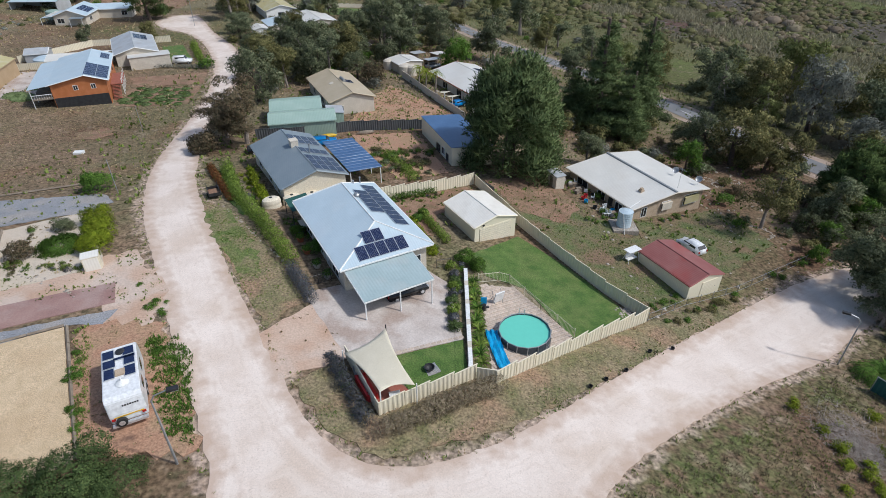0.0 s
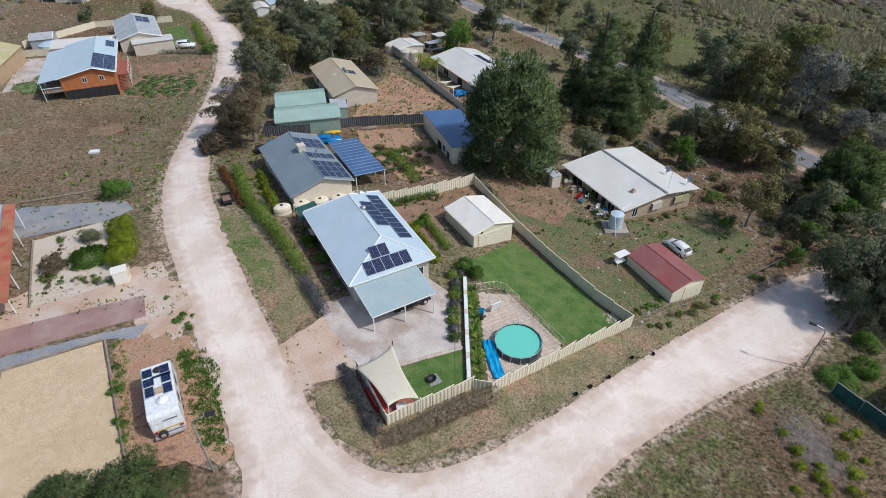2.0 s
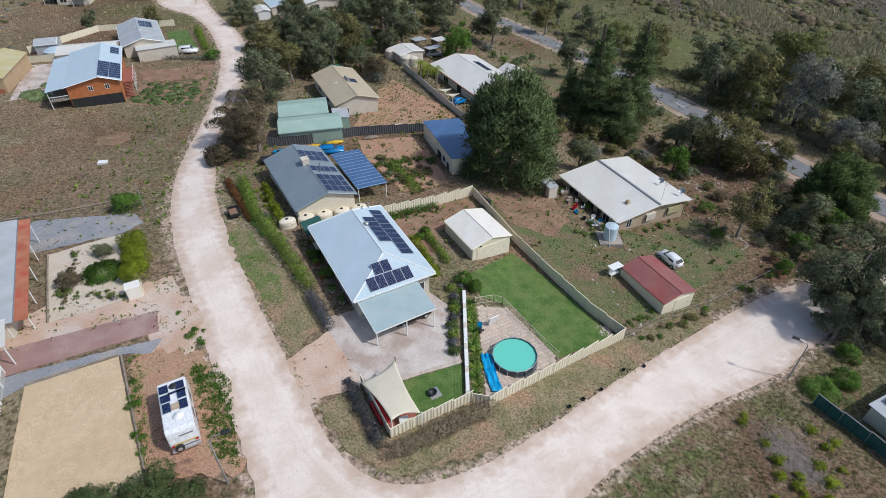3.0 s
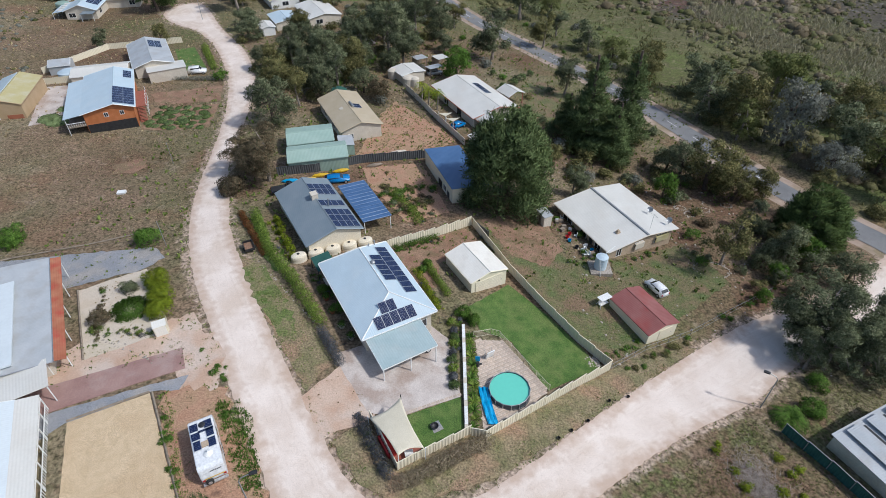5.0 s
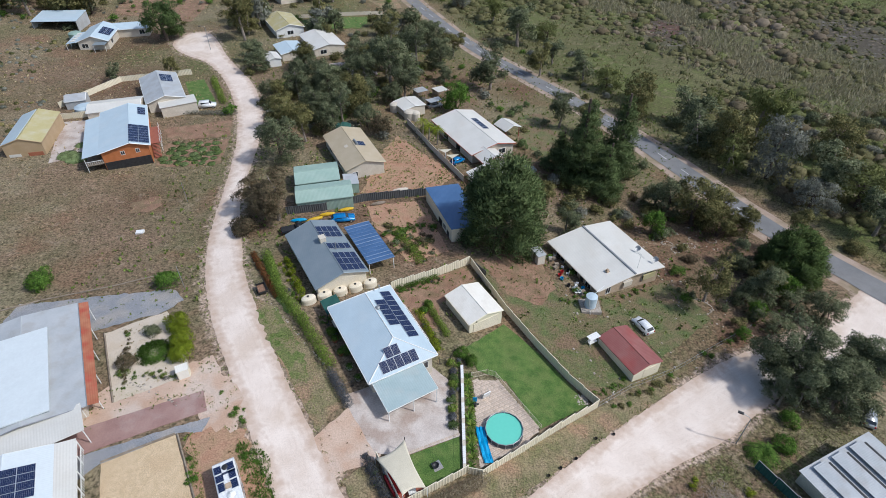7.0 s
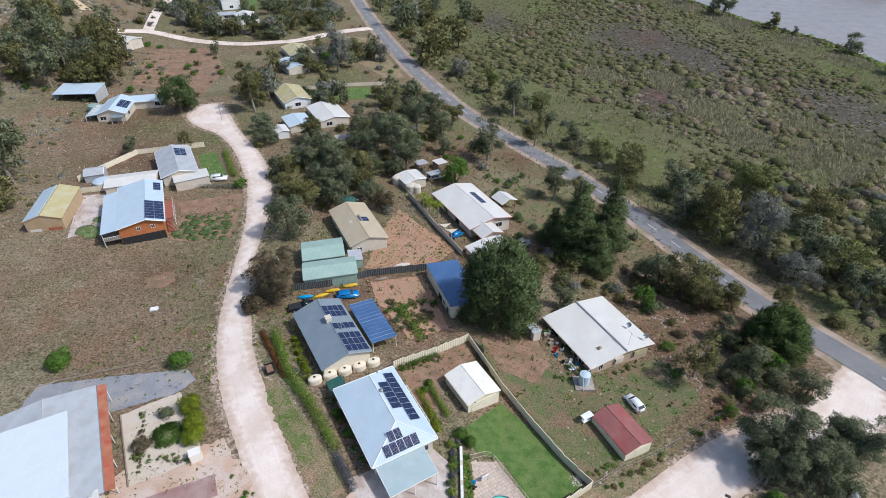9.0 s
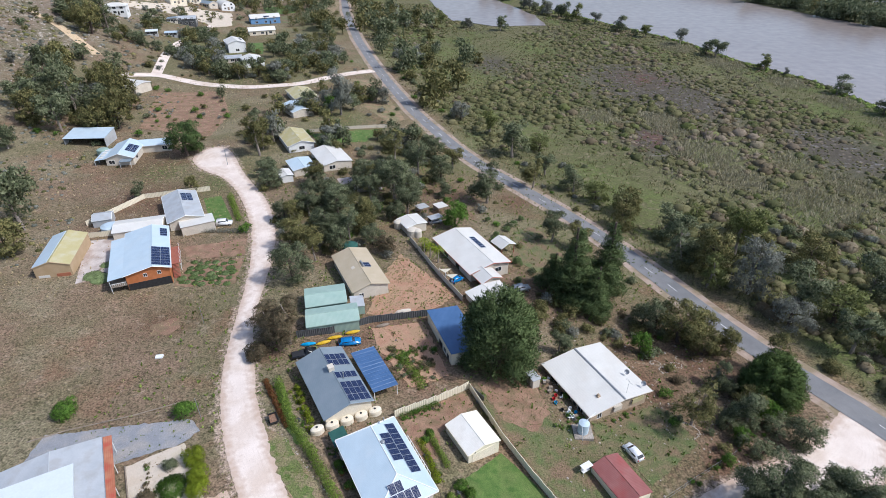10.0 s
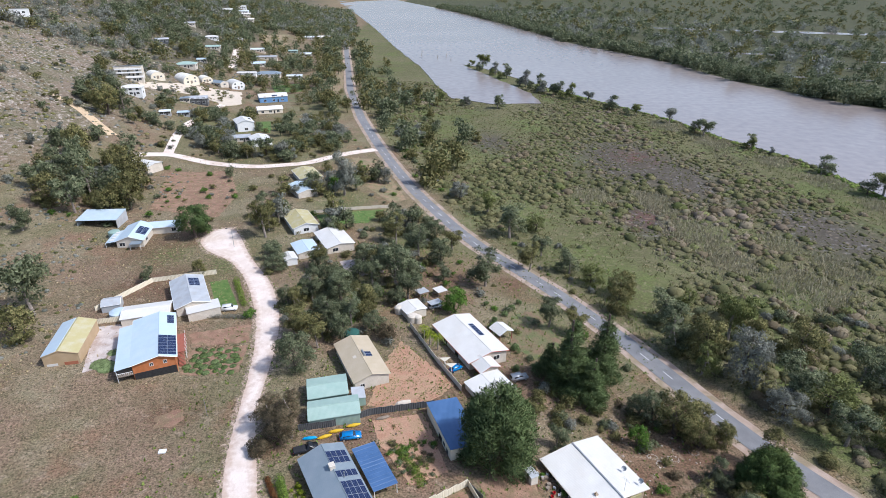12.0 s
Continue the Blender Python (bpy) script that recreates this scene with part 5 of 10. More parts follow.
part("lattice", boxes(*[(-7.1 + 0.35 * k, -7.04 + 0.35 * k, 6.48, 6.52, 0, 0.9) for k in range(41)], (-7.1, 7.1, 6.46, 6.54, 0.88, 0.95), (-7.1, 7.1, 6.46, 6.54, 2.0, 2.1)), M["white"], k3)
# ---- grey-roofed house in the south-east ----
hl, sl = building("house", "grey tin-roofed house with raised skylight strips", (52.5, 33.6), -66, 9.0, 12.5, 2.7, 0.8, "sy+", "zinc", "palewall", 0.3)
for k in range(3):
    slab("skylight_strip", [(-4.0, -4.6 + 3.2 * k, 3.15 + 0.2 * k), (3.6, -4.6 + 3.2 * k, 3.15 + 0.2 * k), (3.6, -2.6 + 3.2 * k, 3.4 + 0.2 * k), (-4.0, -2.6 + 3.2 * k, 3.4 + 0.2 * k)], M["zinc"], hl, 0.12)
    # Solid black bars drawn where only shaded gaps lie between the strips.
    part("roof_gap", boxes((-3.6, 3.6, -2.5 + 3.2 * k, -2.15 + 3.2 * k, 3.2 + 0.2 * k, 3.42 + 0.2 * k)), M["dark"], hl)
# ---- houses west of the gravel road ----
hi, si = building("house", "raised orange timber house with pale blue roof and solar array", (-73.6, 115.2), -66, 21.5, 10.4, 4.2, 1.3, "gx", "blueroof", "orange", 0.5, 1.4, wins=(("x+", -0.6, 2.9, 0.7, 0.8), ("x+", 2.4, 2.9, 0.7, 0.8), ("y+", 2, 2.6, 2, 1.2), ("y+", -3, 2.6, 2, 1.2)), doors=(("y+", 6, 2.0, 1.6, 2.1, "glass"),))
solar(hi, si["y+"], 0.7, 0.15, 7, 2, 1.22, 2.0)
solar(hi, si["y+"], 15.5, 0.5, 4, 1, 1.0, 1.66)
# Black panel on the wall's foot stands for the shaded open undercroft.
part("undercroft", boxes((10.2, 10.3, -4.6, 4.6, -1.4, 1.7)), M["dark"], hi)
slab("veranda_roof", [(-8.8, -5.2, 4.2), (10.75, -5.2, 4.2), (10.75, -8.4, 3.8), (-8.8, -8.4, 3.8)], M["blueroof"], hi, 0.06)
part("veranda_deck", boxes((-8.8, 10.5, -8.2, -4.75, 1.7, 1.9)), M["timber"], hi)
for k in range(6):
    part("post", boxes((-8.6 + 3.8 * k, -8.5 + 3.8 * k, -8.15, -8.05, -1.4, 3.9)), M["white"], hi)
part("rail", boxes((10.4, 10.48, -8.2, -4.8, 2.6, 2.7), *[(10.42, 10.46, -8.1 + 0.4 * k, -8.06 + 0.4 * k, 1.9, 2.6) for k in range(9)]), M["white"], hi)
dk = part("side_deck", boxes((-3, 5.5, 4.75, 7.0, 1.8, 1.95)), M["redtimber"], hi, "red-stained side deck")
for k in range(5):
    part("post", boxes((-2.9 + 2.05 * k, -2.78 + 2.05 * k, 6.8, 6.92, -1.5, 2.9)), M["white"], hi)
st = part("stair", rods(((5.5, 5.0, 1.55), (8.85, 5.0, -0.75), 0.06), ((5.5, 6.4, 1.55), (8.85, 6.4, -0.75), 0.06), sides=4), M["redtimber"], hi)
for k in range(12):
    part("tread", boxes((5.5 + 0.28 * k, 5.8 + 0.28 * k, 5.0, 6.4, 1.6 - 0.2 * k, 1.66 - 0.2 * k)), M["redtimber"], st)
building("shed", "wide shed with a whitish tin roof", (-83.4, 131.0), 17, 12.5, 7.0, 2.5, 0.7, "gx", "whiteroof", "palewall", 0.15, category="shed")
h3, s33 = building("house", "grey-roofed house with white eaves and solar panels", (-75.6, 141.3), -62, 18.4, 9.6, 2.8, 1.4, "gx", "zinc", "palewall", 0.4, 0.0, wins=(("x+", 0, 0.8, 2, 1.2), ("y+", 3, 0.8, 2, 1.2)))
solar(h3, s33["y+"], 10.5, 1.6, 5, 2, 1.0, 1.5)
building("garage", "white-roofed double garage at a house end", (-68.5, 133.2), -62, 6.0, 9.0, 2.4, 0.4, "sx+", "whiteroof", "palewall", 0.2, category="garage")
b4, _ = building("shed", "tall tan shed with a faded yellow gable roof", (-95.4, 115.8), -76, 15.5, 8.2, 3.2, 1.3, "gx", "yellowroof", "tan", 0.12, category="shed", doors=(("x+", 2.0, -0.2, 3.0, 1.2, "rust"), ("x+", -2.2, -0.2, 2.4, 1.1, "whiteroof")), trim="tan")
slab("roof_sheet", [(-7.7, -4.1, 3.27), (7.7, -4.1, 3.27), (7.7, -0.6, 4.4), (-7.7, -0.6, 4.4)], M["blueroof"], b4, 0.1, "pale blue half of the roof")
building("shed", "small round-topped grey shed", (-96, 136), 20, 5.0, 5.0, 2.2, 0.8, "gx", "zinc", "zinc", 0.1, category="shed")
tk = thing("water_tank", "low wide pale rainwater tank", "water tank", -91.5, 131)
part("body", lathe(bmesh.new(), [(2.4, -0.4), (2.4, 1.9), (1.4, 2.3), (0.2, 2.4)], 22), M["blueroof"], tk)
m1, _ = building("shed", "open-fronted shed with a pale blue tin roof", (-132.5, 197.5), 4, 15.0, 9.5, 3.0, 0.9, "sy+", "blueroof", "zinc", 0.2, category="shed", walls="y+ x+ x-")
m2, sm = building("house", "pale house with a light blue gable roof and solar panels", (-113.2, 184.6), -80, 15.0, 9.6, 2.7, 1.7, "gx", "blueroof", "palewall", 0.4, wins=(("x+", -2.6, 0.8, 1.8, 1.2), ("y+", -3, 0.8, 1.8, 1.2), ("y-", 3, 0.8, 1.8, 1.2)))
solar(m2, sm["y+"], 4.2, 0.7, 6, 2, 1.0, 1.65)
slab("veranda_roof", [(7.4, -4.8, 2.7), (-3.0, -4.8, 2.7), (-3.0, -8.0, 2.3), (7.4, -8.0, 2.3)], M["blueroof"], m2, 0.06)
for k in range(4):
    part("skylight", boxes((-1.8 + 2.2 * k, -0.4 + 2.2 * k, -7.0, -5.6, 2.55, 2.72)), M["whiteroof"], m2)
    part("post", boxes((-2.9 + 3.4 * k, -2.8 + 3.4 * k, -7.95, -7.85, -1.0, 2.35)), M["white"], m2)
part("porch", boxes((7.1, 10.0, 0.6, 4.4, 2.35, 2.45)), M["greyroof"], m2, "grey tin porch roof at the gable end")
for v in (0.8, 4.2):
    part("post", boxes((9.8, 9.9, v - 0.05, v + 0.05, -1.0, 2.4)), M["white"], m2)
building("house", "pale rear wing under a light blue roof", (-106.6, 193.4), 14, 12.0, 6.6, 2.7, 1.2, "gx", "blueroof", "palewall", 0.3, wins=(("x+", 0, 0.8, 1.8, 1.3), ("y-", 3.6, 0.8, 1.6, 1.3)))
tk = thing("water_tank", "dark green rainwater tank beside a pale house", "water tank", -122, 186)
part("body", lathe(bmesh.new(), [(2.0, -0.4), (2.0, 2.2), (1.4, 2.5), (0.2, 2.6)], 20), M["greenwall"], tk)
# ---- houses beyond the belt of gums ----
building("house", "white-walled house with a faded yellow roof", (-56.2, 200.2), -62, 16.5, 10.2, 2.8, 1.5, "gx", "yellowroof", "white", 0.4, wins=(("x+", 0, 0.9, 2, 1.2),))
building("house", "low house with several whitish tin roofs", (-40.3, 184.5), -62, 16.0, 10.6, 2.6, 1.0, "gx", "whiteroof", "palewall", 0.3, wins=(("x+", -2, 0.8, 2, 1.2),))
building("shed", "pale blue-roofed shed beside a low house", (-49, 176), -62, 10, 8, 2.4, 0.6, "gx", "blueroof", "palewall", 0.3, category="shed")
building("shed", "small white shed by the gravel road", (-52.5, 168), -62, 6, 4, 2.3, 0.5, "gx", "whiteroof", "white", 0.2, category="shed")
building("house", "low house with a faded yellow roof", (-66.6, 259.1), -62, 17, 11, 2.7, 1.2, "gx", "yellowroof", "palewall", 0.3, wins=(("x+", -2, 0.8, 2, 1.2),))
building("shed", "pale blue tin shed", (-64.4, 238.8), -55, 14, 9.5, 2.6, 1.0, "gx", "blueroof", "palewall", 0.2, category="shed")


# village houses: x, y, turn, length, width, wall height, rise, roof shape, roof, walls, kind
PLOTS = [(-230.0, 421.5, 20, 19, 10, 6.6, 0.9, "sy-", "greyroof", "palewall", "flats"), (-222.6, 413.6, 18, 12, 6, 2.6, 0.5, "sy+", "whiteroof", "palewall", ""), (-209.0, 381.0, 15, 14, 10, 5.0, 1.5, "hip", "whiteroof", "white", ""),
         (-221.0, 440.0, -48, 13, 10, 2.6, 0, "arch", "creamroof", "creamwall", "barn"), (-205.0, 457.0, -42, 17, 12.5, 4.0, 0, "arch", "creamroof", "creamwall", "barn"), (-199.0, 478.0, -50, 12, 9, 2.2, 0, "arch", "creamroof", "creamwall", "barn"), (-176.0, 483.0, -52, 15, 11, 4.2, 0, "arch", "whiteroof", "white", "barn"),
         (-225.0, 507.0, 12, 17, 12, 2.9, 1.8, "hip", "greenroof", "palewall", ""), (-187.0, 477.0, -30, 13, 9, 2.9, 1.3, "gx", "greyroof", "palewall", "solar"), (-170.0, 559.0, 10, 24, 13, 3.0, 2.2, "hip", "greyroof", "palewall", ""), (-186.0, 545.0, 8, 18, 7, 2.7, 0.4, "sy+", "whiteroof", "white", ""),
         (-135.0, 447.0, 24, 22, 11, 4.3, 2.0, "gx", "whiteroof", "bluewall", "solar"), (-126.0, 406.0, 22, 18, 10, 3.0, 1.6, "gx", "creamroof", "creamwall", ""), (-128.0, 355.0, -62, 14, 11, 5.4, 1.8, "gx", "whiteroof", "white", "solar"), (-108.0, 322.0, -62, 15, 11, 2.9, 1.4, "gx", "whiteroof", "white", ""), (-121.0, 327.0, 18, 11, 7, 2.5, 0.4, "sy+", "zinc", "palewall", ""),
         (-176.0, 406.0, 14, 12.5, 9, 4.2, 1.3, "gx", "zinc", "greyfence", ""), (-184.0, 402.0, 14, 7, 7, 2.6, 0.4, "sx+", "greyroof", "palewall", ""), (-179.0, 359.0, 20, 7, 5, 2.5, 0.7, "gx", "paleroof", "zinc", ""), (-171.0, 367.0, 15, 8, 5, 2.4, 0.3, "sy+", "blueroof", "zinc", ""),
         (-265.0, 676.0, 15, 15, 9, 2.8, 1.2, "hip", "whiteroof", "white", ""), (-245.0, 626.0, 15, 15, 9, 2.8, 1.2, "gx", "greenroof", "palewall", ""), (-221.0, 700.0, 15, 17, 10, 2.8, 1.2, "gx", "paleroof", "palewall", ""), (-201.0, 661.0, 12, 25, 10, 3.2, 0.6, "gx", "zinc", "palewall", ""), (-194.0, 609.0, 20, 15, 9, 2.8, 1.5, "gx", "blueroof", "palewall", ""),
         (-227.0, 547.0, 15, 9, 7, 2.8, 0.9, "gx", "blueroof", "palewall", ""), (-145.0, 561.0, 10, 15, 8, 2.5, 0.9, "gx", "paleroof", "white", ""), (-171.0, 729.0, 8, 15, 10, 3.2, 1.4, "gx", "paleroof", "palewall", ""), (-193.0, 753.0, 8, 13, 8, 2.6, 0.5, "sy+", "greenroof", "greenwall", ""), (-251.0, 726.0, 20, 10, 8, 2.8, 1.0, "gx", "zinc", "palewall", ""),
         (-348.0, 1042.0, 15, 18, 12, 3.0, 1.4, "gx", "whiteroof", "white", ""), (-330.0, 1000.0, 10, 16, 10, 3.0, 1.4, "gx", "paleroof", "white", ""), (-320.0, 973.0, 20, 18, 10, 3.0, 1.4, "gx", "whiteroof", "palewall", ""), (-302.0, 933.0, 20, 16, 10, 3.0, 1.4, "gx", "creamroof", "palewall", ""), (-336.0, 940.0, 20, 16, 10, 3.0, 1.4, "gx", "whiteroof", "white", ""), (-299.0, 705.0, 25, 12, 8, 3.0, 1.2, "gx", "zinc", "palewall", ""),
         (-339.0, 476.0, 30, 19, 9, 3.4, 0.7, "sy-", "whiteroof", "white", ""), (-270.0, 566.0, 30, 12, 8, 3.0, 1.0, "gx", "zinc", "greyfence", ""), (-213.0, 936.0, 10, 22, 12, 3.0, 1.5, "gx", "paleroof", "palewall", ""), (-195.0, 960.0, 10, 24, 12, 3.2, 1.8, "gx", "creamroof", "palewall", ""), (-150.0, 800.0, 10, 14, 9, 2.8, 1.2, "gx", "greyroof", "palewall", "")]


def near_house(x, y, gap=1.5):
    """Whether a village house or the side road lies within a tree's reach of a spot."""
    d = math.hypot(x, y)
    ux, uy = x / d, y / d
    for p in PLOTS:
        dx, dy = p[0] - x, p[1] - y
        along, aside = dx * ux + dy * uy, abs(dx * uy - dy * ux)
        if y > 300 and (math.hypot(dx, dy) < p[3] * 0.5 + gap or (0 < along < 30 and aside < p[3] * 0.42 + gap)):
            return True
    if 240 < y < 330:
        for (xa, ya), (xb, yb) in zip(SIDE_ROAD[:-1], SIDE_ROAD[1:-1]):
            for f in (0, 0.25, 0.5, 0.75, 1):
                dx, dy = xa + (xb - xa) * f - x, ya + (yb - ya) * f - y
                if -3 - gap < dx * ux + dy * uy < 17 and abs(dx * uy - dy * ux) < 3.5 + gap:
                    return True
    return False


# ---- plants ----
def leaf_cards(rng, blobs, n, size, down=-0.45, stretch=1.0, needle=False):
    """Small leaves gathered in sprigs over the skins of round blobs (x, y, z, r, squash): corners, faces and soft normals."""
    n, size = int(n * (1.6 if n > 600 else 1.35)), size * (0.76 if n > 600 else 0.86)
    b = np.array(blobs, float)
    w = b[:, 3] ** 2
    m = max(3 * len(b), n // 8)
    k = rng.choice(len(b), m, p=w / w.sum())
    d = rng.normal(size=(m, 3))
    d /= np.linalg.norm(d, axis=1)[:, None]
    d[:, 2] = np.where(d[:, 2] < down, -d[:, 2], d[:, 2])
    r = b[k, 3] * (0.66 + 0.42 * rng.random(m) ** 0.7)
    sprig = b[k, :3] + d * np.stack([r, r, r * b[k, 4]], 1)
    j = rng.integers(m, size=n)
    p, out = sprig[j] + rng.normal(size=(n, 3)) * size * (1.35, 1.35, 0.95), d[j]
    nrm = out + rng.normal(size=(n, 3)) * 0.65
    nrm *= np.where((nrm * out).sum(1) < 0, -1, 1)[:, None]
    nrm /= np.linalg.norm(nrm, axis=1)[:, None]
    t = np.cross(nrm, rng.normal(size=(n, 3)))
    t /= np.linalg.norm(t, axis=1)[:, None]
    u = np.cross(nrm, t)
    if needle:
        t = out * 0.7 + rng.normal(size=(n, 3)) * 0.45 + (0, 0, 0.45)
        t /= np.linalg.norm(t, axis=1)[:, None]
        u = np.cross(out + rng.normal(size=(n, 3)) * 0.5, t)
        u /= np.linalg.norm(u, axis=1)[:, None] + 1e-6
        u *= np.where((np.cross(t, u) * out).sum(1) < 0, -0.62, 0.62)[:, None]
        stretch = 1.5
    s = size * (0.5 + rng.random(n))[:, None]
    v = np.stack([p + t * s * stretch, p - t * s * 0.7 + u * s * 0.5, p - t * s * 0.7 - u * s * 0.5], 1).reshape(-1, 3)
    mid = np.average(b[:, :3], axis=0, weights=w)
    far = p - mid
    far /= np.linalg.norm(far, axis=1)[:, None] + 1e-6
    soft = out * 0.7 + far * 0.4 + nrm * 0.45
    soft /= np.linalg.norm(soft, axis=1)[:, None] + 1e-6
    return v, np.arange(n * 3).reshape(n, 3), np.repeat(soft, 3, axis=0)


def trunk_mesh(name, rng, tips, h, r, material, bend=0.12):
    bm = bmesh.new()
    base, mid = Vector((0, 0, -0.15)), Vector((rng.uniform(-bend, bend), rng.uniform(-bend, bend), h * 0.55))
    top = Vector((mid.x * 1.6, mid.y * 1.6, h))
    rod(bm, base, mid, r, r * 0.72, 8)
    rod(bm, mid, top, r * 0.72, r * 0.4, 8)
    for i, t in enumerate(tips):
        s = mid.lerp(top, rng.uniform(0.0, 0.9))
        e = Vector(t)
        k = s.lerp(e, 0.5) + Vector((rng.uniform(-1, 1), rng.uniform(-1, 1), rng.uniform(-0.5, 1))) * 0.08
        rod(bm, s, k, r * 0.38, r * 0.25, 5)
        rod(bm, k, e, r * 0.25, r * 0.1, 5)
    me = bpy.data.meshes.new(name)
    bm.to_mesh(me); bm.free()
    me.materials.append(material)
    return me


CROWN = {}


def crown(kind, variant, leaf, n, size):
    """Unit plants, one metre in radius; each is built once."""
    key = (kind, variant, leaf, n)
    if key in CROWN:
        return CROWN[key]
    rng = np.random.default_rng(hash_of(kind) + variant * 17)
    tips, th, tr, bark = [], 0, 0, "bark"
    if kind == "gum":
        blobs = []
        for i in range(9):
            a, q, z = rng.uniform(0, 6.28), rng.uniform(0.2, 0.74), rng.uniform(0.62, 2.05)
            cx, cy, z = q * math.cos(a), q * math.sin(a), z - 0.35 * q
            tips.append((cx, cy, z))
            for _ in range(4):
                blobs.append((cx + rng.normal() * 0.15, cy + rng.normal() * 0.15, z + rng.normal() * 0.1, rng.uniform(0.13, 0.27), rng.uniform(0.6, 0.9)))
        th, tr = 1.5, 0.075
        blobs += [(rng.uniform(-0.25, 0.25), rng.uniform(-0.25, 0.25), z, r, 0.9) for z, r in ((0.7, 0.34), (1.1, 0.4), (1.55, 0.36))]
    elif kind == "broad":
        blobs = [(0, 0, 0.88, 0.66, 0.95)]
        for i in range(30):
            a, z = rng.uniform(0, 6.28), rng.uniform(0.14, 1.7)
            q = 0.76 * math.sqrt(max(0.02, 1 - ((z - 0.78) / 1.02) ** 2)) * rng.uniform(0.75, 1.08)
            blobs.append((q * math.cos(a), q * math.sin(a), z, rng.uniform(0.15, 0.32), 0.8))
        tips, th, tr, bark = [b[:3] for b in blobs[1:8]], 1.1, 0.09, "darkbark"
    elif kind == "pine":
        blobs = [(0, 0, 0.55, 0.74, 0.8), (0, 0, 0.95, 0.76, 1.1), (0, 0, 1.3, 0.6, 1.4)]
        for i in range(95):
            a, z = rng.uniform(0, 6.28), 0.06 + 2.1 * rng.random() ** 1.25
            q = (0.82 if z < 1.2 else 0.82 - 0.26 * (z - 1.2)) * math.sqrt(max(0.03, 1 - ((z - 0.75) / 1.6) ** 2)) * rng.uniform(0.85, 1.08)
            blobs.append((q * math.cos(a), q * math.sin(a), z, rng.uniform(0.15, 0.28), 1.25))
        tips, th, tr, bark = [b[:3] for b in blobs[1:9]], 1.9, 0.08, "darkbark"
    elif kind == "conifer":
        blobs = []
        for lv in range(11):
            z, q = 0.5 + lv * 0.33, 0.92 * (1 - lv / 12.5)
            for i in range(10):
                a, o = rng.uniform(0, 6.28), rng.uniform(0.3, 0.8)
                blobs.append((q * o * math.cos(a), q * o * math.sin(a), z + 0.1 - 0.22 * o + rng.uniform(-0.07, 0.07), q * 0.33 + 0.06, 0.5))
        tips, th, tr, bark = [], 4.1, 0.09, "darkbark"
    elif kind == "bare":
        blobs = []
        for i in range(16):
            a, q = rng.uniform(0, 6.28), rng.uniform(0.2, 0.85)
            blobs.append((q * math.cos(a), q * math.sin(a), rng.uniform(0.8, 1.7), rng.uniform(0.2, 0.3), 1.0))
        tips, th, tr = [(b[0] * 1.1, b[1] * 1.1, b[2] + 0.2) for b in blobs], 0.9, 0.06
    elif kind == "flat":
        blobs = [(0, 0, 0.0, 0.86, 0.24)] * 3 + [(0.62 * math.cos(a), 0.62 * math.sin(a), 0.0, 0.3, 0.4) for a in rng.uniform(0, 6.28, 9)]
    else:
        blobs = [(0, 0, 0.35, 0.7, 0.9)]
        for i in range(9):
            a, q = rng.uniform(0, 6.28), rng.uniform(0.3, 0.65)
            blobs.append((q * math.cos(a), q * math.sin(a), rng.uniform(0.2, 0.85), rng.uniform(0.26, 0.4), 0.9))
    v, f, nm = leaf_cards(rng, blobs, n, size, needle=kind in ("pine", "conifer"))
    cm = raw_mesh("crown", v, f, M[leaf], normals=nm)
    tm = trunk_mesh("trunk", random.Random(variant + 5), tips, th, tr, M[bark]) if th else None
    CROWN[key] = (cm, tm)
    return CROWN[key]


def hash_of(s):
    return sum((i + 1) * ord(ch) for i, ch in enumerate(s))


plant_rng = random.Random(7)
far_crowns = []


def far_tree(leaf, kind, x, y, R, tall=1.0):
    if not near_house(x, y, R * 0.6):
        far_crowns.append((leaf, kind, x, y, R, tall))


def plant(name, label, category, kind, leaf, x, y, R, n=3600, size=0.068, tall=1.0, group="", z=None):
    """A tree or shrub with trunk and crown, R metres in radius."""
    if near_house(x, y, R * 0.6):
        return None
    if group in ("village gums", "roadside gums") and y > 255:
        return far_tree(leaf if leaf in ("gum", "olive", "greyleaf") else "olive", kind, x, y, R, tall)
    cm, tm = crown(kind, plant_rng.randrange(3 if n > 1500 else 4), leaf, n, size)
    e = new(name)
    e.matrix_world = pose(x, y, gzf(x, y) if z is None else z, 0, 0, plant_rng.uniform(0, 360)) @ Matrix.Diagonal((R, R, R * tall * (plant_rng.uniform(0.85, 1.28) if kind in ("gum", "broad") else plant_rng.uniform(0.92, 1.08)), 1))
    tagged(e, label, category, group)
    for nm, me in (("trunk", tm), ("crown", cm)):
        if me:
            o = new(nm if kind not in ("bush", "flat") else "foliage", me)
            o.parent = e
    return e


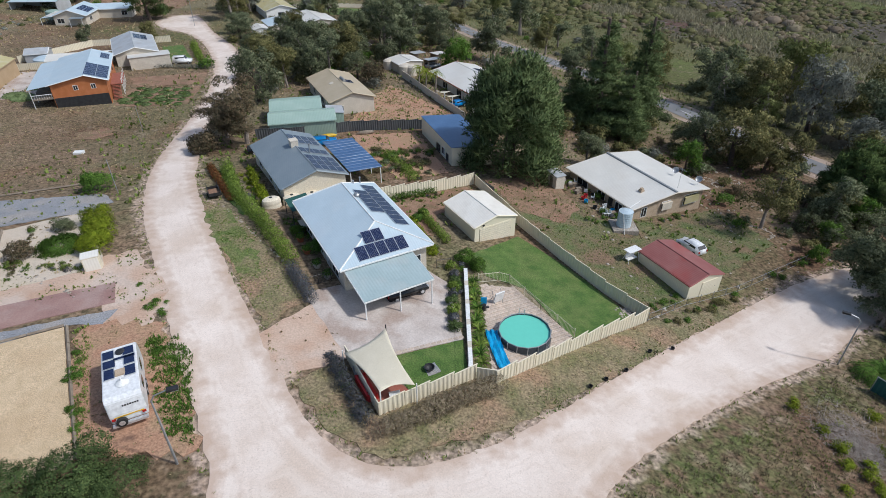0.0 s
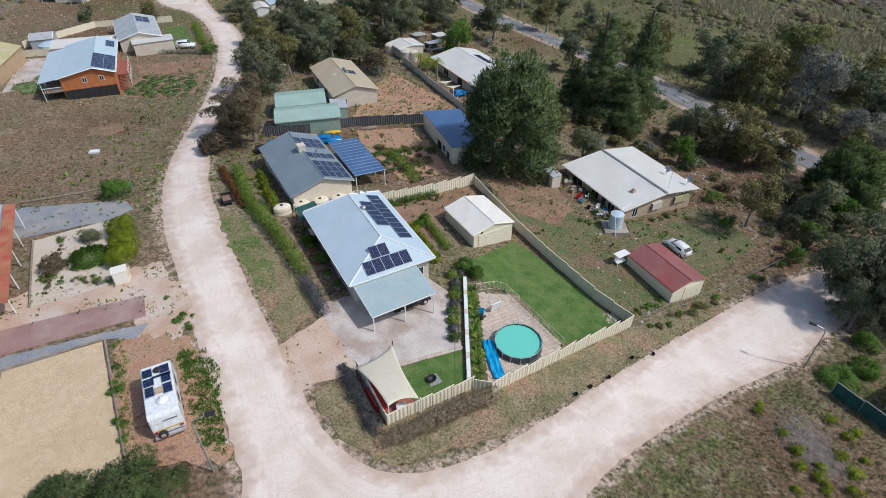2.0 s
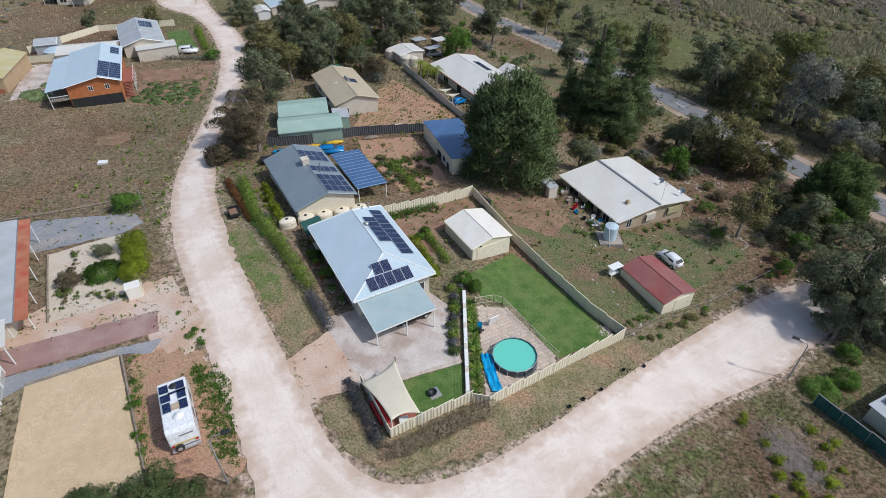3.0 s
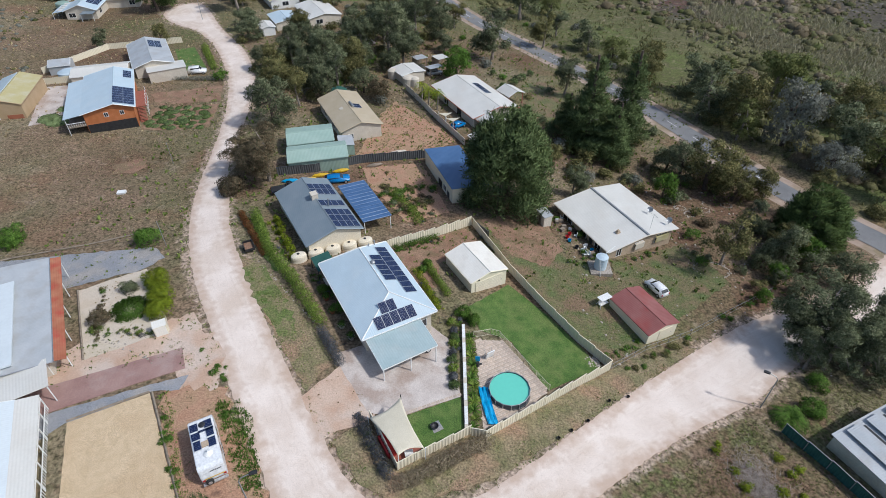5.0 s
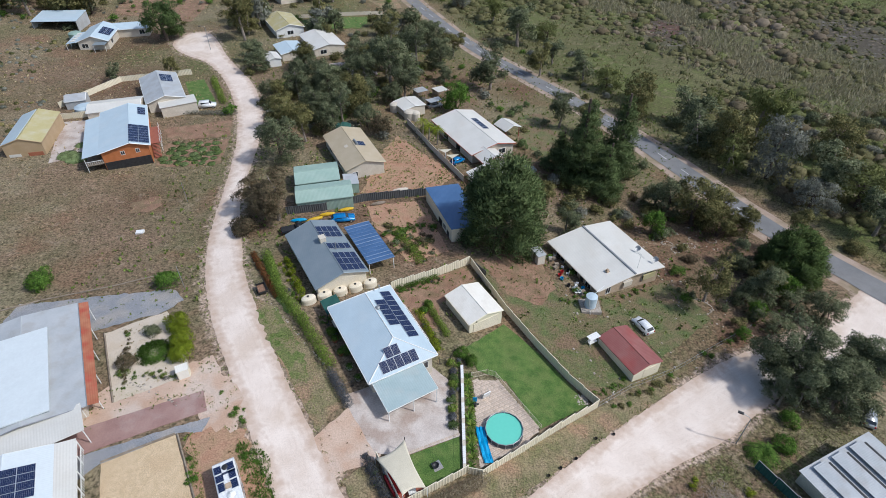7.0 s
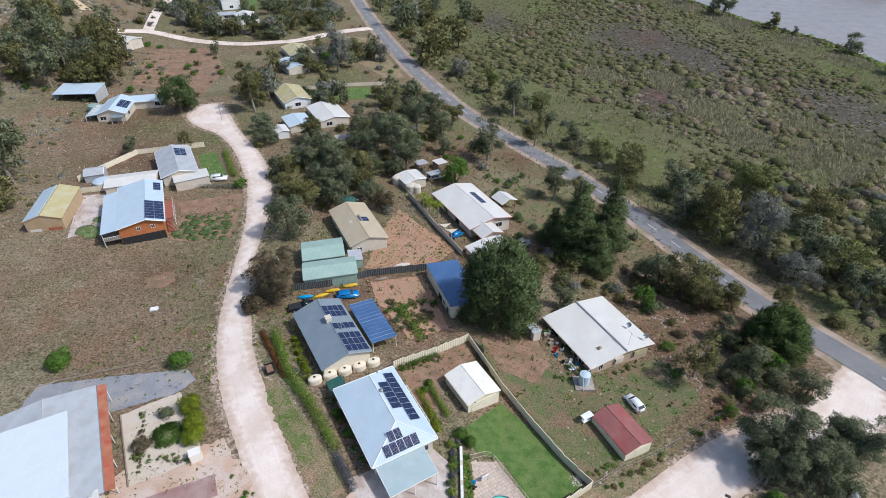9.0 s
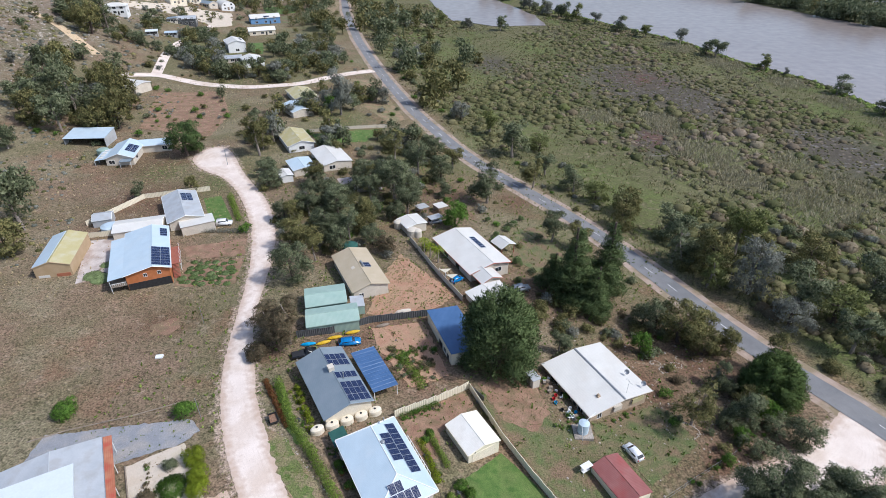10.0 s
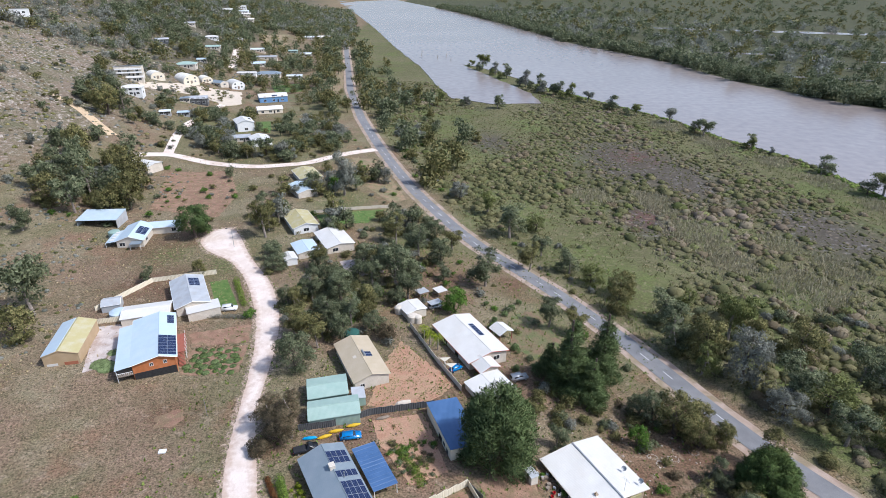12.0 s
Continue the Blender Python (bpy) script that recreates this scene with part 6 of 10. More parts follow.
def hedge(name, label, line, width, height, leaf, per=700, size=0.085, z=None):
    """A clipped or shaggy row of foliage along a line: one body of leaves over woody stems."""
    rng = np.random.default_rng(hash_of(label))
    e = new(name)
    x0, y0 = line[0]
    e.location = (x0, y0, gzf(x0, y0))
    tagged(e, label, "hedge")
    V, F, N, off = [], [], [], 0
    bm = bmesh.new()
    for (xa, ya), (xb, yb) in zip(line, line[1:]):
        d = math.hypot(xb - xa, yb - ya)
        k = max(1, int(d / (width * 0.45)))
        blobs = []
        for i in range(k + 1):
            x, y = xa + (xb - xa) * i / k + rng.normal() * 0.06, ya + (yb - ya) * i / k + rng.normal() * 0.06
            g = gzf(x, y) - gzf(x0, y0)
            hh = height * rng.uniform(0.86, 1.1)
            blobs.append((x - x0, y - y0, g + hh * 0.5, width * 0.56 * rng.uniform(0.85, 1.12), hh / width * 0.9))
            rod(bm, (x - x0, y - y0, g - 0.1), (x - x0 + rng.normal() * 0.1, y - y0 + rng.normal() * 0.1, g + hh * 0.7), 0.04, 0.015, 5)
        v, f, nm = leaf_cards(rng, blobs, int(per * d), size, down=-2)
        V.append(v); F.append(f + off); N.append(nm); off += len(v)
    o = new("foliage", raw_mesh("foliage", np.concatenate(V), np.concatenate(F), M[leaf], normals=np.concatenate(N)))
    o.parent = e
    tagged(part("stem", bm, M["darkbark"], e), kind="stuff")
    return e


# belt of gums behind the houses
BELT = [(-38.1, 122.6, 5.2), (-31.8, 128.5, 4.7), (-36.3, 108.6, 5.1), (-23.3, 135, 5.4), (-15, 153.5, 7.6), (-25.7, 167, 5.7), (-17.9, 189.4, 5.8), (-9, 180, 6.1), (-0.9, 175.2, 5), (-41.3, 163.6, 4.2), (-40.7, 144, 4.3), (-31.1, 142.8, 5.1), (-43.3, 137.1, 3.8), (-25.7, 128.8, 4.7), (-19.2, 126.4, 3.6), (-32.8, 117.6, 3.7), (-22, 151.1, 5.3), (-55.9, 161.7, 4.6), (-66.8, 188.4, 6.5), (-72.6, 205.3, 5.2), (-3.1, 196.8, 5), (3.4, 189.3, 4.3), (0.1, 162.6, 3.7), (-45.9, 139.2, 3.4), (-39.6, 121.9, 3.6), (-39.1, 141.4, 4.2), (-31.3, 147.7, 4.6), (-23.0, 135.2, 4.8), (-17.3, 162.8, 5.2), (-41.8, 163.4, 4.0), (-67.3, 194.3, 3.8), (-58.9, 169.1, 3.8), (-32.1, 128.3, 4.0), (-24.5, 161.4, 4.6), (-10.9, 146.3, 5.0)]
for i, (x, y, r) in enumerate(BELT):
    plant("gum_tree", ("dense olive-green gum in a belt behind houses", "grey-green gum with pale limbs behind houses", "dark green spreading wattle in a belt behind houses")[i % 3], "tree", ("gum", "gum", "broad")[i % 3], ("olive", "gum", "gum")[i % 3], x, y, r, n=6000, size=0.046, tall=0.88, group="belt of gums")
for x, y in ((-27, 121), (-21, 142), (-35, 134), (-29, 150), (-14, 142), (-10, 164), (-36, 152), (-18, 168), (-12, 196), (-60, 174), (-6, 206), (-38, 128), (-28, 160)):
    plant("gum_tree", "small understorey gum among taller trees", "tree", "broad", "gum", x, y, plant_rng.uniform(2.8, 4.2), 3600, 0.065, group="belt of gums")
# single trees round the houses
plant("pine_tree", "large dense dark green pine between houses", "tree", "pine", "pine", 10.9, 81.4, 7.7, 36000, 0.047, 0.98)
plant("gum_tree", "brownish spreading gum beside the gravel road", "tree", "gum", "brown", -31.5, 84.4, 5.4, 17000, 0.03, 0.72)
plant("gum_tree", "grey-brown spreading gum beside the gravel road", "tree", "gum", "brown", -35.6, 87.5, 4.8, 17000, 0.03, 0.72)
plant("shrub", "rusty-leaved shrub at the gravel road's edge", "shrub", "bush", "brown", -36.6, 80.4, 3.0, 2600, 0.075)
for x, y, r in ((31.0, 107.0, 6.8), (39.8, 110.4, 6.8), (35.0, 103.0, 5.2), (27.0, 112.0, 4.4)):
    plant("conifer", "tall dark layered conifer beside the sealed road", "tree", "conifer", "pine", x, y, r, 17000, 0.05, 0.74 if r > 6 else 0.6, group="layered conifers")
EASTTREES = [(53.3, 94.6, 5.8), (49, 98, 4.2), (57, 90.5, 4.0), (46.5, 100, 3.6), (60, 97, 3.4), (65.0, 77.3, 5.3), (59.2, 72.9, 3.6), (14.1, 161, 6.8), (31.8, 177.9, 4.6), (31.4, 136.9, 4.6), (38.2, 134.6, 4.4), (24.5, 87.2, 3.0), (20.2, 94.0, 3.2), (57.5, 70.5, 4.2), (68.5, 84.0, 4.6), (55.5, 81.0, 3.2), (63, 90.0, 4.0)]
for i, (x, y, r) in enumerate(EASTTREES):
    plant("gum_tree" if i != 5 else "pine_tree", ("dark rounded wattle near the sealed road", "open grey-green gum near the sealed road")[i % 2] if i != 5 else "broad bright green pine near the road junction", "tree", "broad" if i in (0, 1, 2, 3, 4) else "pine" if i == 5 else "gum", ("olive", "gum")[i % 2] if i != 5 else "cypress", x, y, r * (1.12 if i == 5 else 1.0), 6000 if i != 5 else 36000, 0.048 if i != 5 else 0.047, 0.9 if i != 5 else 0.8)
for x, y, r in ((42.7, 89.4, 2.6), (61.5, 71, 2.2), (54, 66, 1.6), (49.5, 60.5, 1.4)):
    plant("shrub", "bright green leafy young tree", "shrub", "broad", "green", x, y, r, 1800, 0.09)
plant("elm_tree", "half-bare yellowing tree in a dirt yard", "tree", "bare", "olive", 46.5, 69.5, 5.0, 3200, 0.045, 1.0)
plant("wattle", "rust-brown rounded shrub tree beside a dry slope", "tree", "broad", "brown", -15, 122.4, 2.9, 2400, 0.08)
plant("pepper_tree", "round dark green tree beside pale sheds", "tree", "broad", "rosemary", -92.4, 187.0, 7.0, 9000, 0.045, 0.92)
plant("garden_tree", "dark green leafy tree among garden sheds", "tree", "broad", "green", 3.4, 139.3, 4.0, 2600, 0.075)
plant("gum_tree", "tall pale-limbed open gum beside the side road", "tree", "gum", "greyleaf", -45.2, 238.2, 7.5, 3400, 0.06, 1.0)
for x, y, r in ((59.7, 73.0, 2.6), (65.0, 74.6, 3.0), (54.0, 65.6, 1.8), (53.0, 69.1, 2.2), (70.2, 79.0, 3.0), (65.6, 81.4, 2.6), (57.4, 77.7, 2.0), (65.6, 65.6, 3.2), (62.1, 68.3, 3.0), (56.1, 62.3, 2.4)):
    plant("shrub", "dense dark green shrub under the pine by the junction", "shrub", "broad", "gum", x, y, r, 3400, 0.06, 0.9)
# big gum by the junction
for x, y, r in ((51.4, 51.6, 5.8), (56.8, 47.6, 5.4), (55.6, 55.8, 5.2), (49.2, 47.2, 3.4), (61.5, 52.0, 5.0), (52.0, 47.3, 4.6), (56.5, 46.5, 5.4), (64.0, 50.8, 5.6)):
    plant("gum_tree", "spreading blue-grey gum overhanging the gravel road", "tree", "gum", "gum", x, y, r, 11000, 0.037, 0.82, group="junction gums")
# roadside and flat beyond the sealed road
FLATTREES = [(46, 176, 5.5), (52, 168, 4.5), (38, 190, 5.0), (60, 160, 5.2), (20, 232, 5.0), (8, 250, 5.6), (27.5, 206.7, 8.5), (39.6, 216, 5), (64.4, 130.1, 7), (72.8, 124.5, 6.4), (84.2, 133.9, 6.5), (79.6, 115.5, 6.6), (87.3, 107.9, 7), (94.2, 102.9, 6.5), (108.7, 112.6, 6.2), (100.9, 125.9, 6.2), (69.7, 118, 4.4), (82.5, 101.4, 5), (91.6, 92.1, 5.4), (101, 91.6, 4.4), (68.7, 145.6, 6.5), (56, 150, 4.5), (116, 97, 6), (122, 110, 6), (105, 84, 5), (98, 76, 5), (110, 70, 5), (90, 145, 5), (78, 150, 4)]
for i, (x, y, r) in enumerate(FLATTREES):
    plant("gum_tree", ("grey-green river gum on the edge of the flat", "olive-grey lignum thicket tree on the flat")[i % 2], "tree", ("gum", "broad")[i % 2], ("gum", "willow", "gum", "olive", "willow", "greyleaf")[i % 6], x, y, r, 3400, 0.06, 0.85 if y > 140 else 1.0, group="gums on the flat")
for i in range(46):
    t = i / 46
    x, y = 66 + 66 * plant_rng.random(), 86 + 66 * plant_rng.random()
    if x > float(np.interp(y, [p[1] for p in ROAD], [p[0] for p in ROAD])) + 8:
        plant("thicket_shrub", "dense grey-green thicket shrub on the flat", "shrub", "bush", ("gum", "greyleaf", "olive")[i % 3], x, y, plant_rng.uniform(1.8, 3.6), 1200, 0.09, group="thicket on the flat")
# hillside and western trees
WESTTREES = [(-115.5, 131.1, 7.4), (-111.3, 119, 5.2), (-122, 122, 5.5), (-129.6, 212.5, 8), (-148.3, 219.2, 8), (-160.4, 210.5, 7), (-147.1, 204.5, 7), (-137.6, 234, 8), (-154.4, 184.5, 4.6), (-134.2, 206.2, 6), (-165.2, 240.1, 7), (-152.6, 247.9, 7), (-93.2, 152.2, 2.6), (-79.5, 157.4, 2.4), (-195.1, 341.4, 8), (-196.9, 327.3, 8), (-155.5, 266.6, 7), (-146, 295.3, 6.5), (-140, 222, 6.5), (-156, 228, 6.5), (-170, 222, 6.5), (-176, 260, 7)]
for i, (x, y, r) in enumerate(WESTTREES):
    plant("gum_tree", ("tall pale-trunked gum on the dry hillside", "dark olive gum at the foot of the hillside")[i % 2], "tree", ("gum", "broad")[i % 2], ("gum", "olive")[i % 2], x, y, r, 2600, 0.078, group="hillside gums")
for i in range(200):
    x, y = plant_rng.uniform(-330, -150), plant_rng.uniform(190, 560)
    plant("hill_shrub", "low grey-green shrub on a rocky hillside", "shrub", "bush", ("olive", "gum", "greyleaf")[i % 3], x, y, plant_rng.uniform(0.8, 3.2), 260, 0.17, group="hillside shrubs")
# village trees, thinning to the distance
VILLAGE = [(-130.7, 307.7), (-101.6, 265.7), (-129.4, 287.1), (-90.3, 285.4), (-81.9, 300.9), (-73.9, 321.4), (-63.8, 318.8), (-50.2, 243.7), (-77.4, 278), (-128.6, 456.3), (-102.7, 441.2), (-130.1, 374.8), (-113.6, 290), (-92.5, 267.1), (-219.2, 466.2), (-186.4, 370.7), (-179.9, 521.2), (-243.2, 415.8), (-106.3, 534.1)]
for i, (x, y) in enumerate(VILLAGE):
    for k in range(3):
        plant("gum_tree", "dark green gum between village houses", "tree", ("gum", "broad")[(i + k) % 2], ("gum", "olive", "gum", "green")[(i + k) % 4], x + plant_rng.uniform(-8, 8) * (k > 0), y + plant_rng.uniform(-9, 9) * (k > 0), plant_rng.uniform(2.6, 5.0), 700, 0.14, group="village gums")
for i in range(420):
    y = 500 + 1000 * plant_rng.random() ** 1.4
    x = float(np.interp(y, [p[1] for p in ROAD], [p[0] for p in ROAD])) - 16 - plant_rng.random() * (110 + 0.16 * y)
    far_tree(("gum", "olive")[i % 2], ("gum", "broad")[i % 2], x, y, plant_rng.uniform(3.4, 6.5))
for i in range(150):
    x, y = plant_rng.uniform(-235, -70), plant_rng.uniform(325, 510)
    far_tree(("gum", "olive")[i % 2], "broad", x, y, plant_rng.uniform(1.6, 3.4))
for i in range(520):
    y = 440 + 900 * plant_rng.random() ** 1.3
    x = -225 - 0.25 * (y - 440) - plant_rng.random() * (150 + 0.5 * (y - 440))
    far_tree(("olive", "gum", "greyleaf")[i % 3 if i % 6 else 2], "broad", x, y, plant_rng.uniform(2.0, 5.5))
GROVES = [(-118, 300, 16, 14), (-100, 300, 12, 12), (-86, 292, 10, 9), (-134, 312, 9, 8), (-150, 232, 18, 16), (-168, 250, 18, 14), (-186, 268, 16, 10), (-140, 214, 12, 8), (-172, 330, 14, 8), (-52, 250, 9, 7), (-60, 240, 10, 6), (-36, 262, 8, 5), (-44, 200, 10, 8), (-20, 210, 10, 8), (-70, 205, 8, 5)]   # x, y, spread, trees
for gi, (gx0, gy0, sp, cnt) in enumerate(GROVES):
    for k in range(cnt):
        x, y = plant_rng.gauss(gx0, sp * 0.5), plant_rng.gauss(gy0, sp * 0.5)
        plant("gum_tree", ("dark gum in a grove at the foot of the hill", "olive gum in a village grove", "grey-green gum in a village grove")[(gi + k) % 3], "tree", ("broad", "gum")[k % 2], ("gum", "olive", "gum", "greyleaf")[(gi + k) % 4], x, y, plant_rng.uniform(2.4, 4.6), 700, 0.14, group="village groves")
def fill(poly, gap, rng):
    """Uneven spots inside an outline, about gap metres apart."""
    xs, ys = [p[0] for p in poly], [p[1] for p in poly]
    n = int((max(xs) - min(xs)) * (max(ys) - min(ys)) / gap ** 2)
    spots_ = [(rng.uniform(min(xs), max(xs)), rng.uniform(min(ys), max(ys))) for _ in range(n)]
    return [p for p in spots_ if inside(np.array([p[0]]), np.array([p[1]]), poly)[0]]


WOODLOTS = [([(-239, 369), (-240, 412), (-201, 368), (-200, 338), (-211, 329)], 7.5, "olive"), ([(-167, 353), (-172, 390), (-155, 391), (-131, 338), (-112, 300), (-134, 300)], 8.0, "gum"), ([(-102, 300), (-108, 376), (-68, 374), (-58, 342), (-74, 315)], 8.5, "gum"),
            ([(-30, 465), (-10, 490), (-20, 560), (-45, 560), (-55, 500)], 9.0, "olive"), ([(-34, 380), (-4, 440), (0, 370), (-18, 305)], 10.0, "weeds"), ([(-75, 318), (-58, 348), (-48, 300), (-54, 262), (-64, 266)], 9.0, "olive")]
# Paler leaf mix gives variety and also paints haze into these distant crowns.
for wi, (poly, gap, leaf) in enumerate(WOODLOTS):
    for k, (x, y) in enumerate(fill(poly, gap, plant_rng)):
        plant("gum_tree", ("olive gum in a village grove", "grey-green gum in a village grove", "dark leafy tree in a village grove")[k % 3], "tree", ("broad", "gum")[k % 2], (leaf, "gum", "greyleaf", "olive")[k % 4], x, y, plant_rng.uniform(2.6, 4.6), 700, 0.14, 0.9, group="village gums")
FOREST = [(-341, 601), (-367, 813), (-379, 1340), (-303, 1973), (-162, 1142), (-133, 791), (-150, 830), (-190, 900), (-260, 960), (-271, 866), (-236, 690), (-262, 640), (-236, 575), (-285, 590), (-303, 545)]
for k, (x, y) in enumerate(fill(FOREST, 10.5, plant_rng)):
    far_tree(("gum", "olive", "greyleaf")[k % 3 if k % 2 else 0], ("broad", "gum")[k % 2], x, y, plant_rng.uniform(3.4, 6.0))
for k, (x, y) in enumerate(fill([(-255, 520), (-150, 470), (-110, 560), (-150, 780), (-230, 760)], 15, plant_rng)):
    far_tree(("gum", "olive")[k % 2], "broad", x, y, plant_rng.uniform(2.6, 5.0))
# along the sealed road and the river bank
ROADSIDE = [(-81.2, 578.1), (-58.2, 435.2), (-39, 411.7), (-97.3, 760), (-21.7, 328.7), (-1.3, 283.9), (-11.1, 458.9), (-67.5, 700), (-51.2, 553.4), (-22.1, 505.2), (-39.1, 367.9), (-4, 265.9), (13.2, 355.6), (-62, 490), (-60, 620), (-84, 650), (-30, 440), (8, 300)]
for i, (x, y) in enumerate(ROADSIDE):
    plant("gum_tree", "open grey-green gum beside the road near the backwater", "tree", "gum", ("gum", "olive")[i % 2], x, y, plant_rng.uniform(5, 8.5), 1100, 0.13, group="roadside gums")
    plant("gum_tree", "low bushy gum beside the road near the backwater", "tree", "broad", "olive", x + plant_rng.uniform(-10, 10), y + plant_rng.uniform(6, 22), plant_rng.uniform(3, 5), 900, 0.14, group="roadside gums")
BANK = [(139.6, 470, 8), (155.1, 448, 5.5), (172, 420, 6), (183, 385, 7.5), (200, 352, 5.5), (206, 338, 2.4), (214, 300, 6.5), (222, 262, 8), (128.3, 500, 6), (108, 530, 8), (116, 515, 7), (84, 580, 8), (70, 630, 8), (47.6, 690, 9), (60, 655, 7), (93.3, 556, 7), (-2, 500, 6), (20, 480, 4.5), (46, 470, 7), (36, 722, 5), (96, 545, 7)]
for i, (x, y, r) in enumerate(BANK):
    plant("gum_tree", "river gum standing at the water's edge", "tree", "gum", ("gum", "willow", "greyleaf")[i % 3], x, y, r, 2400, 0.075, 0.8, group="bank gums")
    if i % 2 or y > 490:
        plant("gum_tree", "low bushy gum at the water's edge", "tree", "broad", ("willow", "gum")[i % 2], x - plant_rng.uniform(3, 8), y + plant_rng.uniform(-6, 9), r * plant_rng.uniform(0.45, 0.7), 1500, 0.09, 0.9, group="bank gums")
for i in range(130):
    x, y = plant_rng.uniform(-900, -260), plant_rng.uniform(900, 1900)
    far_tree(("gum", "olive")[i % 2], "broad", x, y, plant_rng.uniform(5, 9))
for i in range(70):
    y = plant_rng.uniform(400, 900)
    x = float(np.interp(y, [p[1] for p in ROAD], [p[0] for p in ROAD])) + plant_rng.choice((-1, 1)) * plant_rng.uniform(9, 28)
    if x < 0.12 * y - 60 or y < 480:
        far_tree(("gum", "olive")[i % 2], "gum", x, y, plant_rng.uniform(4, 7))
far_near, far_far = [p[1] for p in FARB[::-1]], [p[0] for p in FARB[::-1]]
for i in range(2100):
    y = 330 + 1900 * plant_rng.random() ** 1.25
    x = float(np.interp(y, far_near, far_far)) + 6 + (plant_rng.random() ** 1.2) * (260 + y * 0.95)
    if i % 3 == 0:
        x = float(np.interp(y, far_near, far_far)) + plant_rng.uniform(-4, 34)
    elif i % 3 == 1:
        x = float(np.interp(y, far_near, far_far)) + plant_rng.choice((95, 180, 300, 420, 640)) + plant_rng.gauss(0, 13)
    far_tree(("gum", "greyleaf", "olive")[i % 3 if i % 2 else 0], ("gum", "broad")[i % 2], x, y, plant_rng.uniform(4.5, 8.5), plant_rng.uniform(0.75, 1.1))


def woods(name, label, leaf, rows):
    """Far trees joined: crowns of leaf clumps over thin trunks."""
    rng = np.random.default_rng(31)
    V, F, off = [], [], 0
    for _, kind, x, y, R, tall in rows:
        cm, tm = crown(kind, int(rng.integers(4)), leaf, *((440, 0.155) if y < 430 else (170, 0.2) if y < 700 else (90, 0.27) if y < 1300 else (40, 0.4)))
        co = np.empty(len(cm.vertices) * 3, np.float32)
        cm.vertices.foreach_get("co", co)
        co = co.reshape(-1, 3) * (R, R, R * tall)
        a = rng.uniform(0, 6.28)
        c, s_ = math.cos(a), math.sin(a)
        co = np.stack([co[:, 0] * c - co[:, 1] * s_ + x, co[:, 0] * s_ + co[:, 1] * c + y, co[:, 2] + gzf(x, y)], 1)
        t = np.array([(x - 0.06 * R, y, gzf(x, y) - 0.5), (x + 0.06 * R, y, gzf(x, y) - 0.5), (x + 0.04 * R, y, gzf(x, y) + 1.4 * R * tall), (x - 0.04 * R, y, gzf(x, y) + 1.4 * R * tall),
                      (x, y - 0.06 * R, gzf(x, y) - 0.5), (x, y + 0.06 * R, gzf(x, y) - 0.5), (x, y + 0.04 * R, gzf(x, y) + 1.4 * R * tall), (x, y - 0.04 * R, gzf(x, y) + 1.4 * R * tall)])
        v = np.concatenate([co, t[[0, 1, 2, 0, 2, 3, 4, 5, 6, 4, 6, 7]]])
        V.append(v); F.append(np.arange(len(v)).reshape(-1, 3) + off); off += len(v)
    return tagged(new(name, raw_mesh(name, np.concatenate(V), np.concatenate(F), M[leaf])), label, "far trees", kind="stuff")


for i in range(500):
    y = plant_rng.uniform(1100, 3600)
    far_tree(("gum", "olive")[i % 2], "broad", plant_rng.uniform(250, 350 + y * 0.9), y, plant_rng.uniform(7, 13), 0.7)

for leaf, lab in (("gum", "dark far gums along the river"), ("olive", "olive-green far gums"), ("greyleaf", "pale grey flooded gums on the far bank")):
    woods("far_woods", lab, leaf, [r for r in far_crowns if r[0] == leaf])

# hedges and garden shrubs
hedge("hedge", "clipped green hedge along the house's road side", [(-30.6, 72.2), (-25.7, 62.1), (-21.0, 55.8), (-15.6, 47.6)], 1.6, 1.9, "privet")
hedge("hedge", "low red-tipped shrubs beside the green hedge", [(-33.0, 72.5), (-29.0, 66.0), (-26.4, 61.6)], 0.9, 0.9, "redtip")
hedge("hedge", "rounded lavender-grey hedge at the drive's edge", [(-15.4, 46.6), (-12.4, 41.7)], 1.3, 1.3, "lilac", 1300, 0.06)
hedge("hedge", "dry grey shaggy hedge outside the cream fence", [(-4.3, 26.6), (0.5, 29.6), (4.6, 32.0)], 1.7, 1.5, "drybush", 1700, 0.06)
hedge("hedge", "dark green and purple shrubs outside the fence's west side", [(-5.6, 27.6), (-9.0, 33.4)], 1.2, 1.2, "lilac", 1200, 0.06)
hedge("hedge", "clipped dark green hedge beside the garage", [(0.6, 55.4), (-1.6, 60.0), (-2.6, 62.4)], 1.0, 1.0, "privet", 1100, 0.06)
hedge("hedge", "flowering pale green border on a garden bank", [(-1.0, 52.6), (-2.8, 57.4), (-4.2, 60.0)], 1.0, 0.8, "bright", 800, 0.06)
hedge("hedge", "leafy shrubs along the back cream fence", [(-7.6, 65.0), (-1.0, 69.2)], 0.9, 1.0, "green", 800, 0.06)
hedge("hedge", "clipped hedge beside a narrow green", [(-66.0, 153.0), (-58.6, 137.8)], 1.8, 1.6, "privet", 400, 0.1)
hedge("hedge", "bushy green garden border at the grey-roofed house", [(-9.0, 82.0), (-5.6, 76.6), (-4.2, 73.4)], 2.0, 0.9, "privet", 900, 0.075)
hedge("hedge", "low shrubs along a pale house front", [(-66.0, 131.5), (-54.4, 131.8)], 2.0, 0.9, "greyleaf", 400, 0.09)
